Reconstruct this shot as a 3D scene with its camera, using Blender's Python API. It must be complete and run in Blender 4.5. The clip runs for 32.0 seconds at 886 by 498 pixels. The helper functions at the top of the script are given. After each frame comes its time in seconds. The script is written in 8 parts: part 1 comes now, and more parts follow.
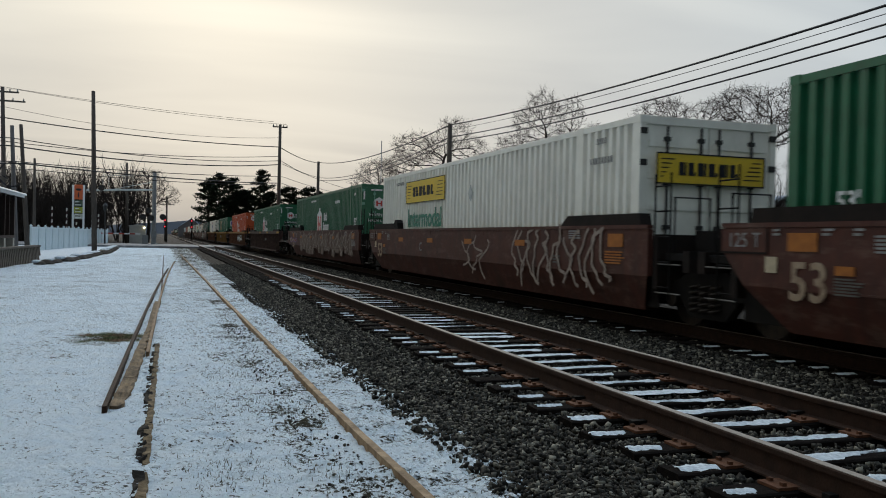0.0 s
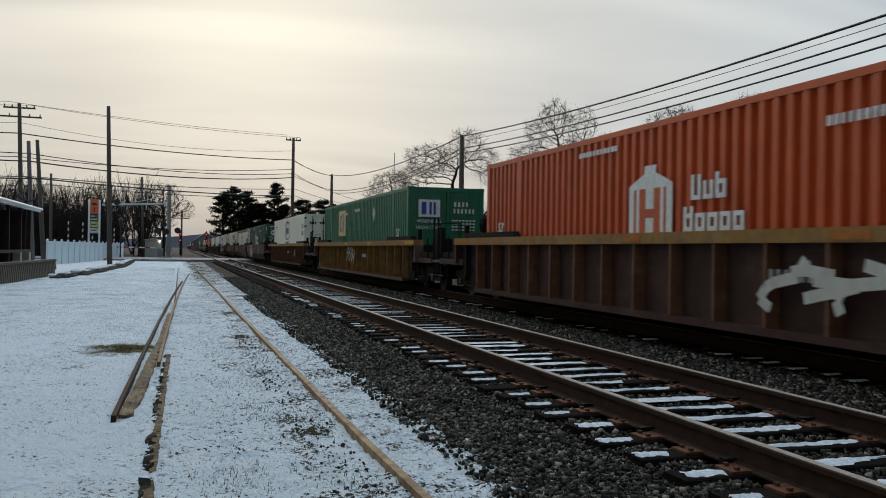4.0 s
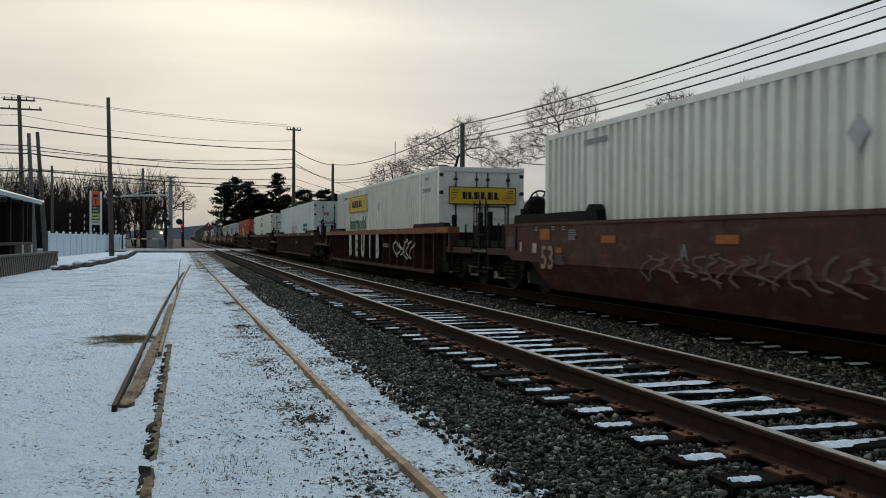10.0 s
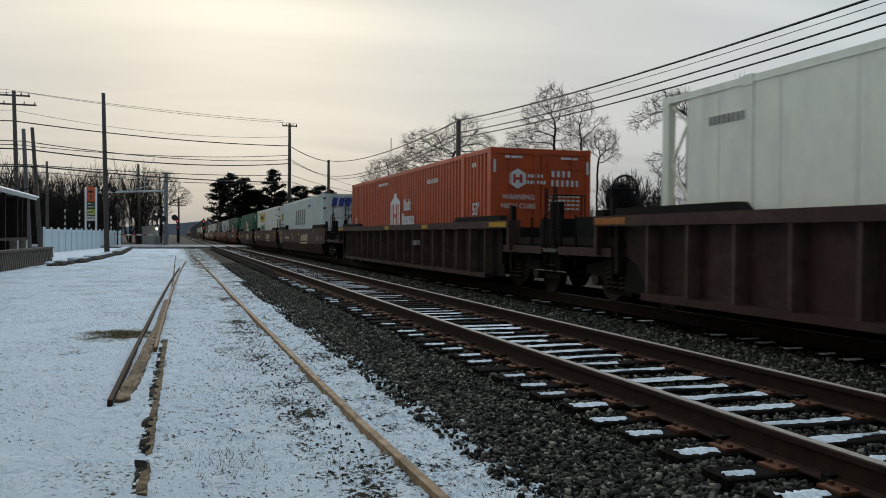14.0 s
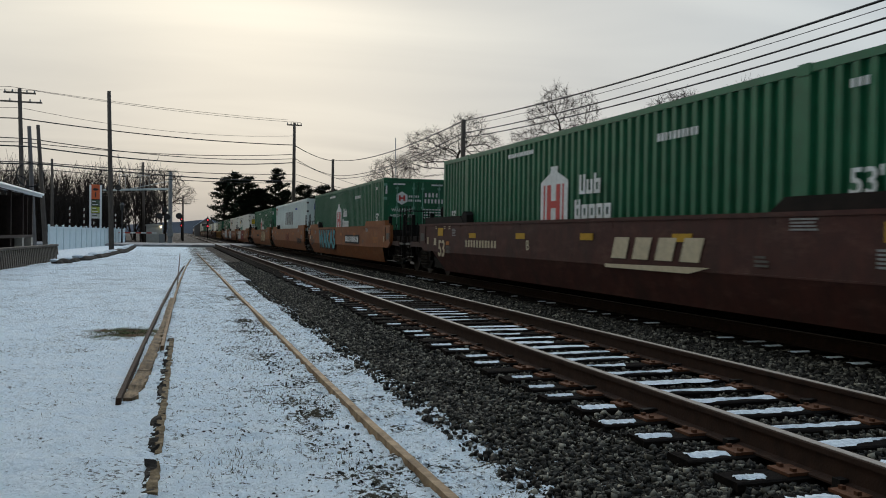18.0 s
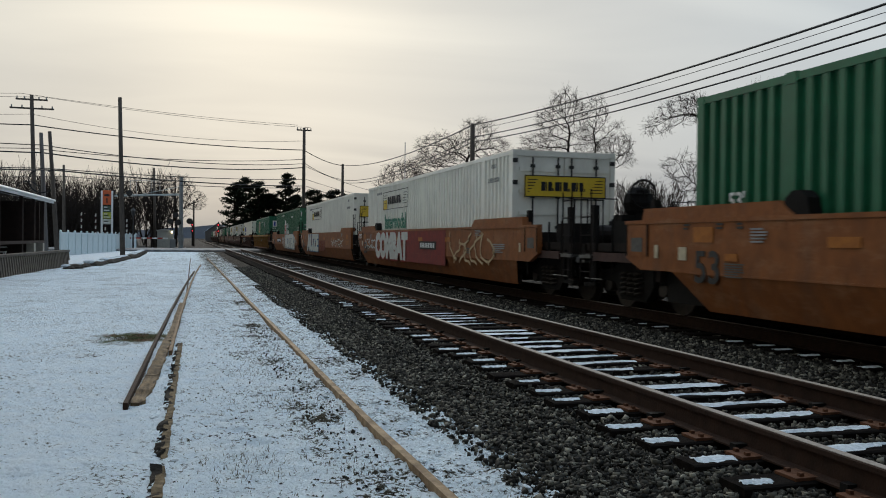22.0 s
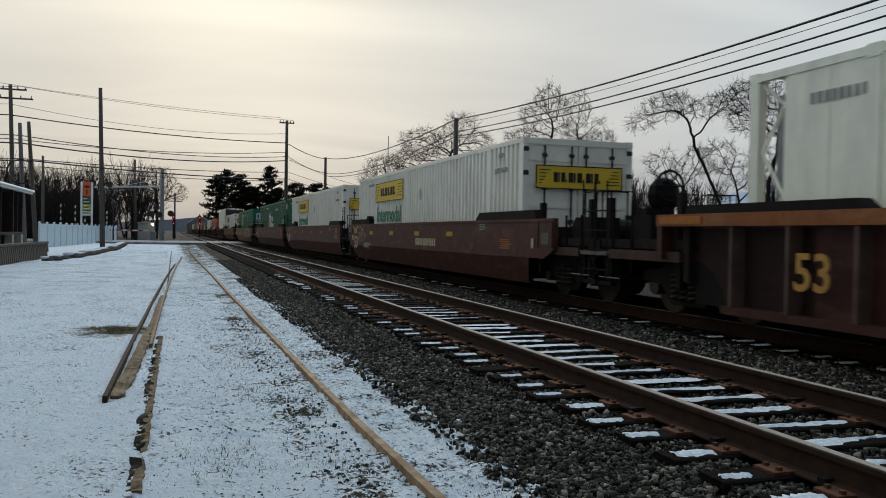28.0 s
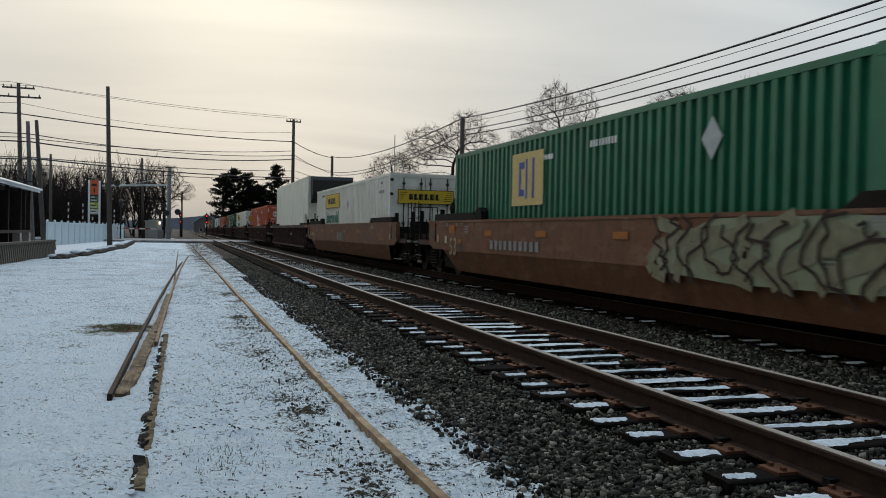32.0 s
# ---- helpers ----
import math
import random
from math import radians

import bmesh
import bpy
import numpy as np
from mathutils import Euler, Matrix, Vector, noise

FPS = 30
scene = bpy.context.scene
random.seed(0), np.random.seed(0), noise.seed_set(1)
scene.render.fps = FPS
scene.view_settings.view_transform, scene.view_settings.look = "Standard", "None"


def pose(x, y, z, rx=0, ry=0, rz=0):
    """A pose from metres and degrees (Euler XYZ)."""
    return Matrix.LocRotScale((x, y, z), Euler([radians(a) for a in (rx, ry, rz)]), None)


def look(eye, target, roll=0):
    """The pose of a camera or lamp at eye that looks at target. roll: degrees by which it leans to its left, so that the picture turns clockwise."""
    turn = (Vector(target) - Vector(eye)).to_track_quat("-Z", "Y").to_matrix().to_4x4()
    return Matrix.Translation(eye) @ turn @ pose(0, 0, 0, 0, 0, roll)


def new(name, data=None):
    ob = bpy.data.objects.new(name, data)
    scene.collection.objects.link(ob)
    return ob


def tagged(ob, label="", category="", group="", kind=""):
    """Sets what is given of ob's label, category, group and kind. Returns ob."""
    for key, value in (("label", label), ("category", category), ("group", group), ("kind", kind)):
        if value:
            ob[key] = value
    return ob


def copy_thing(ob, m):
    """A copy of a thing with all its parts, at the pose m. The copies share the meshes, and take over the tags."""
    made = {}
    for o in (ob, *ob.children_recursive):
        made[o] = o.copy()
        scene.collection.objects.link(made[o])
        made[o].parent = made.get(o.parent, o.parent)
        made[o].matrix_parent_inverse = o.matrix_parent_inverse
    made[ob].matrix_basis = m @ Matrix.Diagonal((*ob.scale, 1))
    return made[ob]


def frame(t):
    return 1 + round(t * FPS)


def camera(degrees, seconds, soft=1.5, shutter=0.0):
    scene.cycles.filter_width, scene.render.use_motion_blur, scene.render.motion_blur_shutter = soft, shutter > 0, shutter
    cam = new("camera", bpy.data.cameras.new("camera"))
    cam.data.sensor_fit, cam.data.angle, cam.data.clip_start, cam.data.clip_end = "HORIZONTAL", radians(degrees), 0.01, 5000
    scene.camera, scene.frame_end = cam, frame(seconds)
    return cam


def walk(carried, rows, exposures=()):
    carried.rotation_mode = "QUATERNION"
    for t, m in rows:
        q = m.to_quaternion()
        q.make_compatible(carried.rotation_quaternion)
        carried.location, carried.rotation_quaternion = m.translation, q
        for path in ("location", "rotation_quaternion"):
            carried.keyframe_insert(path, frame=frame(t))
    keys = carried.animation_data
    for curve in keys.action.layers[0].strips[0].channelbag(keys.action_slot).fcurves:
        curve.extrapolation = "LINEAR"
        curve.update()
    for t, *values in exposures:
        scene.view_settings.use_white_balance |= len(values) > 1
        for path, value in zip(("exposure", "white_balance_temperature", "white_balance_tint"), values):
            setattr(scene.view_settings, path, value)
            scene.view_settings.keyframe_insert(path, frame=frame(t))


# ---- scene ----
cam = camera(55.8, 32.0, soft=1.0, shutter=0.12)
PATH = [
    (0, (-0.093, 2.095, 1.212), (0.541, 3.992, 1.189), 1.3),
    (0.5, (-0.035, 2.078, 1.191), (0.592, 3.977, 1.17), 1.1),
    (1, (-0.018, 2.075, 1.178), (0.605, 3.976, 1.165), 1.0),
    (1.5, (-0.012, 2.065, 1.177), (0.607, 3.967, 1.167), 0.9),
    (2, (-0.01, 2.066, 1.175), (0.602, 3.97, 1.17), 0.8),
    (2.5, (-0.016, 2.074, 1.175), (0.588, 3.981, 1.176), 0.7),
    (3, (-0.027, 2.071, 1.174), (0.573, 3.979, 1.176), 0.9),
    (3.5, (-0.034, 2.066, 1.179), (0.568, 3.973, 1.185), 0.9),
    (5.5, (-0.015, 2.061, 1.166), (0.578, 3.971, 1.161), 0.6),
    (6, (-0.014, 2.066, 1.159), (0.577, 3.977, 1.154), 0.5),
    (6.5, (-0.019, 2.061, 1.161), (0.569, 3.972, 1.149), 0.5),
    (7, (-0.016, 2.064, 1.157), (0.569, 3.976, 1.142), 0.4),
    (7.5, (-0.013, 2.062, 1.161), (0.569, 3.976, 1.141), 0.3),
    (8, (-0.012, 2.061, 1.158), (0.569, 3.974, 1.135), 0.3),
    (8.5, (-0.01, 2.064, 1.16), (0.571, 3.977, 1.137), 0.1),
    (9, (0.001, 2.072, 1.16), (0.576, 3.987, 1.135), 0.0),
    (9.5, (0.009, 2.048, 1.159), (0.59, 3.962, 1.136), 0.1),
    (10, (0.0, 2.061, 1.163), (0.597, 3.969, 1.14), 0.3),
    (10.5, (-0.012, 2.057, 1.166), (0.592, 3.963, 1.145), 0.5),
    (11, (-0.011, 2.054, 1.16), (0.6, 3.958, 1.14), 0.5),
    (11.5, (-0.011, 2.069, 1.158), (0.608, 3.971, 1.136), 0.6),
    (12, (-0.011, 2.073, 1.162), (0.605, 3.975, 1.141), 0.7),
    (12.5, (-0.009, 2.046, 1.161), (0.602, 3.95, 1.142), 0.5),
    (13, (0.002, 2.043, 1.161), (0.605, 3.95, 1.148), 0.2),
    (13.5, (0.007, 2.046, 1.155), (0.61, 3.953, 1.138), 0.3),
    (14, (-0.004, 2.051, 1.152), (0.603, 3.957, 1.121), 0.4),
    (14.5, (0.001, 2.056, 1.151), (0.606, 3.962, 1.114), 0.3),
    (16.5, (0.001, 2.069, 1.155), (0.603, 3.976, 1.114), 0.5),
    (17, (-0.031, 2.069, 1.161), (0.567, 3.977, 1.125), 0.7),
    (17.5, (-0.048, 2.071, 1.164), (0.552, 3.978, 1.129), 0.7),
    (18, (-0.049, 2.068, 1.159), (0.55, 3.975, 1.128), 0.8),
    (18.5, (-0.058, 2.058, 1.166), (0.544, 3.965, 1.14), 1.0),
    (19, (-0.049, 2.056, 1.163), (0.547, 3.965, 1.143), 1.0),
    (19.5, (-0.05, 2.065, 1.165), (0.535, 3.978, 1.149), 1.1),
    (20, (-0.035, 2.067, 1.165), (0.545, 3.981, 1.152), 1.0),
    (20.5, (-0.021, 2.069, 1.16), (0.553, 3.985, 1.147), 0.9),
    (21, (-0.013, 2.078, 1.156), (0.563, 3.993, 1.141), 0.7),
    (21.5, (-0.015, 2.072, 1.161), (0.561, 3.987, 1.142), 0.6),
    (22, (-0.012, 2.065, 1.158), (0.564, 3.98, 1.137), 0.6),
    (22.5, (-0.013, 2.06, 1.16), (0.563, 3.975, 1.139), 0.7),
    (23, (-0.015, 2.056, 1.154), (0.564, 3.97, 1.136), 0.9),
    (23.5, (-0.014, 2.057, 1.16), (0.57, 3.97, 1.144), 1.0),
    (24, (-0.017, 2.064, 1.155), (0.57, 3.976, 1.139), 1.2),
    (24.5, (-0.028, 2.069, 1.157), (0.561, 3.98, 1.137), 1.3),
    (25, (-0.029, 2.067, 1.162), (0.565, 3.977, 1.138), 1.4),
    (25.5, (-0.022, 2.074, 1.16), (0.58, 3.981, 1.139), 1.4),
    (27.5, (-0.014, 2.075, 1.163), (0.59, 3.981, 1.129), 1.0),
    (28, (-0.013, 2.071, 1.156), (0.603, 3.974, 1.122), 1.0),
    (28.5, (-0.008, 2.072, 1.157), (0.616, 3.972, 1.12), 0.9),
    (29, (-0.016, 2.06, 1.151), (0.612, 3.958, 1.114), 0.9),
    (29.5, (-0.014, 2.077, 1.145), (0.615, 3.976, 1.105), 0.9),
    (30, (-0.006, 2.092, 1.149), (0.612, 3.993, 1.102), 1.0),
    (30.5, (-0.008, 2.093, 1.154), (0.606, 3.996, 1.105), 1.1),
    (31, (-0.013, 2.09, 1.158), (0.598, 3.994, 1.111), 1.1),
    (31.5, (-0.009, 2.073, 1.159), (0.598, 3.978, 1.117), 1.0),
    (32, (0.007, 2.073, 1.155), (0.608, 3.98, 1.118), 1.1),
]
walk(cam, [(t, look(eye, target, roll)) for t, eye, target, roll in PATH])

# ---- world, sun, exposure ----
world = bpy.data.worlds.new("dusk_sky")
scene.world = world
world.use_nodes = True


def build_world():
    nt = world.node_tree
    nt.nodes.clear()
    N, Lk = nt.nodes.new, nt.links.new
    out, bg = N("ShaderNodeOutputWorld"), N("ShaderNodeBackground")
    sky = N("ShaderNodeTexSky")
    sky.sky_type, sky.sun_disc = "NISHITA", False
    sky.sun_elevation, sky.sun_rotation = radians(20), radians(5)
    sky.dust_density, sky.ozone_density = 3.0, 1.0
    tc = N("ShaderNodeTexCoord")
    sep = N("ShaderNodeSeparateXYZ")
    Lk(tc.outputs["Generated"], sep.inputs[0])
    # angle to the hidden sun
    dot = N("ShaderNodeVectorMath")
    dot.operation = "DOT_PRODUCT"
    dot.inputs[1].default_value = SUN_DIR
    Lk(tc.outputs["Generated"], dot.inputs[0])
    glow = N("ShaderNodeValToRGB")
    glow.color_ramp.elements[0].position, glow.color_ramp.elements[0].color = 0.0, (0.205, 0.222, 0.235, 1)
    glow.color_ramp.elements[1].position, glow.color_ramp.elements[1].color = 1.0, (0.875, 0.86, 0.78, 1)
    for pos, col in ((0.45, (0.455, 0.545, 0.63)), (0.74, (0.64, 0.69, 0.72)), (0.86, (0.70, 0.718, 0.715)), (0.93, (0.735, 0.737, 0.715)), (0.98, (0.795, 0.788, 0.74))):
        e = glow.color_ramp.elements.new(pos)
        e.color = (*col, 1)
    Lk(dot.outputs["Value"], glow.inputs[0])
    # streaky cloud sheet, flattened towards the horizon
    add = N("ShaderNodeMath")
    add.operation, add.inputs[1].default_value = "ADD", 0.18
    Lk(sep.outputs["Z"], add.inputs[0])
    div = N("ShaderNodeVectorMath")
    div.operation = "DIVIDE"
    comb = N("ShaderNodeCombineXYZ")
    for k in range(3):
        Lk(add.outputs[0], comb.inputs[k])
    Lk(tc.outputs["Generated"], div.inputs[0])
    Lk(comb.outputs[0], div.inputs[1])
    mp = N("ShaderNodeMapping")
    mp.inputs["Rotation"].default_value = (0, 0, radians(38))
    mp.inputs["Scale"].default_value = (0.55, 1.5, 1.0)
    Lk(div.outputs[0], mp.inputs[0])
    nz = N("ShaderNodeTexNoise")
    nz.inputs["Scale"].default_value, nz.inputs["Detail"].default_value, nz.inputs["Roughness"].default_value = 0.95, 5, 0.42
    nz.inputs["Distortion"].default_value = 0.9
    Lk(mp.outputs[0], nz.inputs["Vector"])
    cr = N("ShaderNodeValToRGB")
    cr.color_ramp.elements[0].position, cr.color_ramp.elements[0].color = 0.32, (0.80, 0.815, 0.84, 1)
    cr.color_ramp.elements[1].position, cr.color_ramp.elements[1].color = 0.70, (1.13, 1.12, 1.09, 1)
    Lk(nz.outputs["Fac"], cr.inputs[0])
    mul = N("ShaderNodeMix")
    mul.data_type, mul.blend_type = "RGBA", "MULTIPLY"
    mul.inputs["Factor"].default_value = 1.0
    Lk(glow.outputs[0], mul.inputs["A"])
    Lk(cr.outputs[0], mul.inputs["B"])
    low = N("ShaderNodeValToRGB")
    low.color_ramp.elements[0].position, low.color_ramp.elements[0].color = 0.0, (0.57, 0.575, 0.61, 1)
    low.color_ramp.elements[1].position, low.color_ramp.elements[1].color = 1.0, (2.25, 2.58, 3.02, 1)
    low.color_ramp.elements.new(0.36).color = (1.0, 1.0, 1.0, 1)
    low.color_ramp.elements.new(0.62).color = (1.60, 1.75, 1.92, 1)
    low.color_ramp.elements.new(0.13).color = (0.87, 0.86, 0.865, 1)
    Lk(sep.outputs["Z"], low.inputs[0])
    mu2 = N("ShaderNodeMix")
    mu2.data_type, mu2.blend_type = "RGBA", "MULTIPLY"
    mu2.inputs["Factor"].default_value = 1.0
    Lk(mul.outputs["Result"], mu2.inputs["A"])
    Lk(low.outputs[0], mu2.inputs["B"])
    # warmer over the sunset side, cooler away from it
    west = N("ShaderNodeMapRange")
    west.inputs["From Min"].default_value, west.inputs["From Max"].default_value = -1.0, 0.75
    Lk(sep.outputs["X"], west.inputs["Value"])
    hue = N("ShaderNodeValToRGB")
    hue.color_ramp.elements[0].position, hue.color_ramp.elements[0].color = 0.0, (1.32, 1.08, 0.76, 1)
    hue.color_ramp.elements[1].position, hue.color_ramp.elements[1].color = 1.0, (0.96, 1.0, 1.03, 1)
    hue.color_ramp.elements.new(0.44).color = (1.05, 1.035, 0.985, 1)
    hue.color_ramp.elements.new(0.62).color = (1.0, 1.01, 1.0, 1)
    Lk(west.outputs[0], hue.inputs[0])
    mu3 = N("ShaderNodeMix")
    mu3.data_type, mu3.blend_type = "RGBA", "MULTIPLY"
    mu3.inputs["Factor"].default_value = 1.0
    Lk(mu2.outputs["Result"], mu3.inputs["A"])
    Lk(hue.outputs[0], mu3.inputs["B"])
    # the clear sky thins into the cloud sheet
    skm = N("ShaderNodeMix")
    skm.data_type, skm.blend_type = "RGBA", "MIX"
    skm.inputs["Factor"].default_value = 0.95
    sks = N("ShaderNodeVectorMath")
    sks.operation = "SCALE"
    sks.inputs["Scale"].default_value = 0.10
    Lk(sky.outputs[0], sks.inputs[0])
    Lk(sks.outputs[0], skm.inputs["A"])
    Lk(mu3.outputs["Result"], skm.inputs["B"])
    Lk(skm.outputs["Result"], bg.inputs["Color"])
    bg.inputs["Strength"].default_value = 0.91
    Lk(bg.outputs[0], out.inputs[0])


SUN_AZ, SUN_EL = radians(5), radians(20)          # to the right of the track's line, above the horizon
SUN_DIR = (math.sin(SUN_AZ) * math.cos(SUN_EL), math.cos(SUN_AZ) * math.cos(SUN_EL), math.sin(SUN_EL))
build_world()
sun = new("sun", bpy.data.lights.new("sun", "SUN"))
sun.data.energy, sun.data.angle, sun.data.color = 0.85, radians(12), (1.0, 0.92, 0.80)
sun.matrix_basis = look((0, 0, 30), tuple(-v for v in SUN_DIR[:2]) + (30 - SUN_DIR[2],))
scene.view_settings.exposure = 0.0

# ---- materials ----
MATS = {}


def mat(name, c1, c2=None, scale=6.0, rough=0.7, metal=0.0, bump=0.0, bscale=40.0, stain=None, stain_amt=0.0, stretch=(1, 1, 1), emit=None, glow=0.0, spec=0.5, dust=None):
    """Two-tone noise paint or stone with fine relief, larger stains and, where given, ragged dust and scuffs, in metres."""
    if name in MATS:
        return MATS[name]
    m = bpy.data.materials.new(name)
    m.use_nodes = True
    nt = m.node_tree
    b = nt.nodes["Principled BSDF"]
    b.inputs["Roughness"].default_value, b.inputs["Metallic"].default_value = rough, metal
    b.inputs["Specular IOR Level"].default_value = spec if rough < 0.6 else spec * 0.4
    N, Lk = nt.nodes.new, nt.links.new
    tc, mp = N("ShaderNodeTexCoord"), N("ShaderNodeMapping")
    mp.inputs["Scale"].default_value = stretch
    Lk(tc.outputs["Object"], mp.inputs[0])
    c2 = c2 or tuple(v * 0.8 for v in c1)
    nz = N("ShaderNodeTexNoise")
    nz.inputs["Scale"].default_value, nz.inputs["Detail"].default_value, nz.inputs["Roughness"].default_value = scale, 6, 0.6
    Lk(mp.outputs[0], nz.inputs["Vector"])
    ramp = N("ShaderNodeValToRGB")
    ramp.color_ramp.elements[0].position, ramp.color_ramp.elements[0].color = 0.35, (*c1, 1)
    ramp.color_ramp.elements[1].position, ramp.color_ramp.elements[1].color = 0.68, (*c2, 1)
    Lk(nz.outputs["Fac"], ramp.inputs[0])
    col = ramp.outputs[0]
    if stain:
        n2 = N("ShaderNodeTexNoise")
        n2.inputs["Scale"].default_value, n2.inputs["Detail"].default_value = 1.3, 8
        n2.inputs["Roughness"].default_value = 0.7
        m2 = N("ShaderNodeMapping")
        m2.inputs["Scale"].default_value = (1.0, 1.4, 0.35)
        Lk(tc.outputs["Object"], m2.inputs[0])
        Lk(m2.outputs[0], n2.inputs["Vector"])
        r2 = N("ShaderNodeValToRGB")
        r2.color_ramp.elements[0].position, r2.color_ramp.elements[0].color = 0.48, (0, 0, 0, 1)
        r2.color_ramp.elements[1].position, r2.color_ramp.elements[1].color = 0.75, (stain_amt, stain_amt, stain_amt, 1)
        Lk(n2.outputs["Fac"], r2.inputs[0])
        mx = N("ShaderNodeMix")
        mx.data_type = "RGBA"
        mx.inputs["B"].default_value = (*stain, 1)
        Lk(r2.outputs[0], mx.inputs["Factor"])
        Lk(col, mx.inputs["A"])
        col = mx.outputs["Result"]
    if dust:
        for size, squash, lo, hi, tint, share in ((2.6, (1, 0.55, 1.5), 0.52, 0.68, dust, 0.55), (9.0, (1, 1.6, 0.22), 0.56, 0.70, tuple(v * 0.25 for v in c1), 0.7)):
            m4, n4, r4, x4 = N("ShaderNodeMapping"), N("ShaderNodeTexNoise"), N("ShaderNodeValToRGB"), N("ShaderNodeMix")
            m4.inputs["Scale"].default_value, m4.inputs["Location"].default_value = squash, (size, 3.7, 1.1)
            n4.inputs["Scale"].default_value, n4.inputs["Detail"].default_value, n4.inputs["Roughness"].default_value = size, 9, 0.72
            Lk(tc.outputs["Object"], m4.inputs[0])
            Lk(m4.outputs[0], n4.inputs["Vector"])
            r4.color_ramp.elements[0].position, r4.color_ramp.elements[0].color = lo, (0, 0, 0, 1)
            r4.color_ramp.elements[1].position, r4.color_ramp.elements[1].color = hi, (share, share, share, 1)
            Lk(n4.outputs["Fac"], r4.inputs[0])
            x4.data_type = "RGBA"
            x4.inputs["B"].default_value = (*tint, 1)
            Lk(r4.outputs[0], x4.inputs["Factor"])
            Lk(col, x4.inputs["A"])
            col = x4.outputs["Result"]
    Lk(col, b.inputs["Base Color"])
    if bump:
        n3 = N("ShaderNodeTexNoise")
        n3.inputs["Scale"].default_value, n3.inputs["Detail"].default_value = bscale, 4
        Lk(mp.outputs[0], n3.inputs["Vector"])
        bp = N("ShaderNodeBump")
        bp.inputs["Strength"].default_value, bp.inputs["Distance"].default_value = bump, 0.02
        Lk(n3.outputs["Fac"], bp.inputs["Height"])
        Lk(bp.outputs[0], b.inputs["Normal"])
    if emit:
        b.inputs["Emission Color"].default_value, b.inputs["Emission Strength"].default_value = (*emit, 1), glow
    MATS[name] = m
    return m


GRIME = (0.045, 0.032, 0.025)
M_RAIL_SIDE = mat("rail_rust", (0.036, 0.0185, 0.012), (0.021, 0.011, 0.008), 9, 0.9, 0.05, 0.3, 60)
M_RAIL_TOP = mat("rail_polished", (0.36, 0.31, 0.265), (0.24, 0.20, 0.17), 30, 0.75, 0.0, spec=0.6)
M_RAIL_OLD = mat("rail_old", (0.23, 0.145, 0.078), (0.075, 0.044, 0.025), 9, 0.8, 0.15, 0.4, 50)
M_TIE = mat("tie_wood", (0.015, 0.012, 0.0105), (0.006, 0.0055, 0.0055), 3, 1.0, 0, 0.6, 30, stretch=(1, 8, 8), spec=0.08)
M_SNOW = mat("snow_cap", (0.66, 0.71, 0.75), (0.40, 0.45, 0.50), 30, 0.8, 0, 0.7, 60)
M_PLATE = mat("tie_plate_rust", (0.115, 0.048, 0.024), (0.065, 0.028, 0.016), 14, 0.85, 0.2, 0.3, 60)
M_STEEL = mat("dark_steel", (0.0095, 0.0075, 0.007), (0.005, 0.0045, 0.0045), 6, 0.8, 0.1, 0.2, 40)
M_WOODPOLE = mat("pole_wood", (0.115, 0.098, 0.085), (0.065, 0.055, 0.049), 4, 0.9, 0, 0.5, 25, stretch=(6, 6, 0.6))
M_WIRE = mat("wire_black", (0.02, 0.02, 0.022), None, 5, 0.6)
M_GALV = mat("galvanised", (0.26, 0.28, 0.29), (0.19, 0.20, 0.21), 8, 0.55, 0.5)
M_BARK = mat("bark", (0.036, 0.028, 0.023), (0.018, 0.014, 0.012), 8, 0.95, 0, 0.6, 30, stretch=(3, 3, 0.7))
M_TWIG = mat("twigs", (0.030, 0.022, 0.018), (0.018, 0.014, 0.012), 5, 0.9)
M_PINE = mat("pine_needles", (0.016, 0.026, 0.015), (0.026, 0.038, 0.020), 3, 0.9)
M_WHITEPAINT = mat("white_paint", (0.78, 0.80, 0.80), (0.68, 0.71, 0.72), 6, 0.5)
M_BLACK = mat("black_paint", (0.012, 0.012, 0.013), (0.02, 0.02, 0.02), 6, 0.55)

# near-black brown for end gear, guides and trims
M_GEAR = mat("end_gear_dark", (0.019, 0.013, 0.011), (0.010, 0.008, 0.007), 5, 0.85, 0.1, 0.2, 30)

# ---- mesh helpers ----


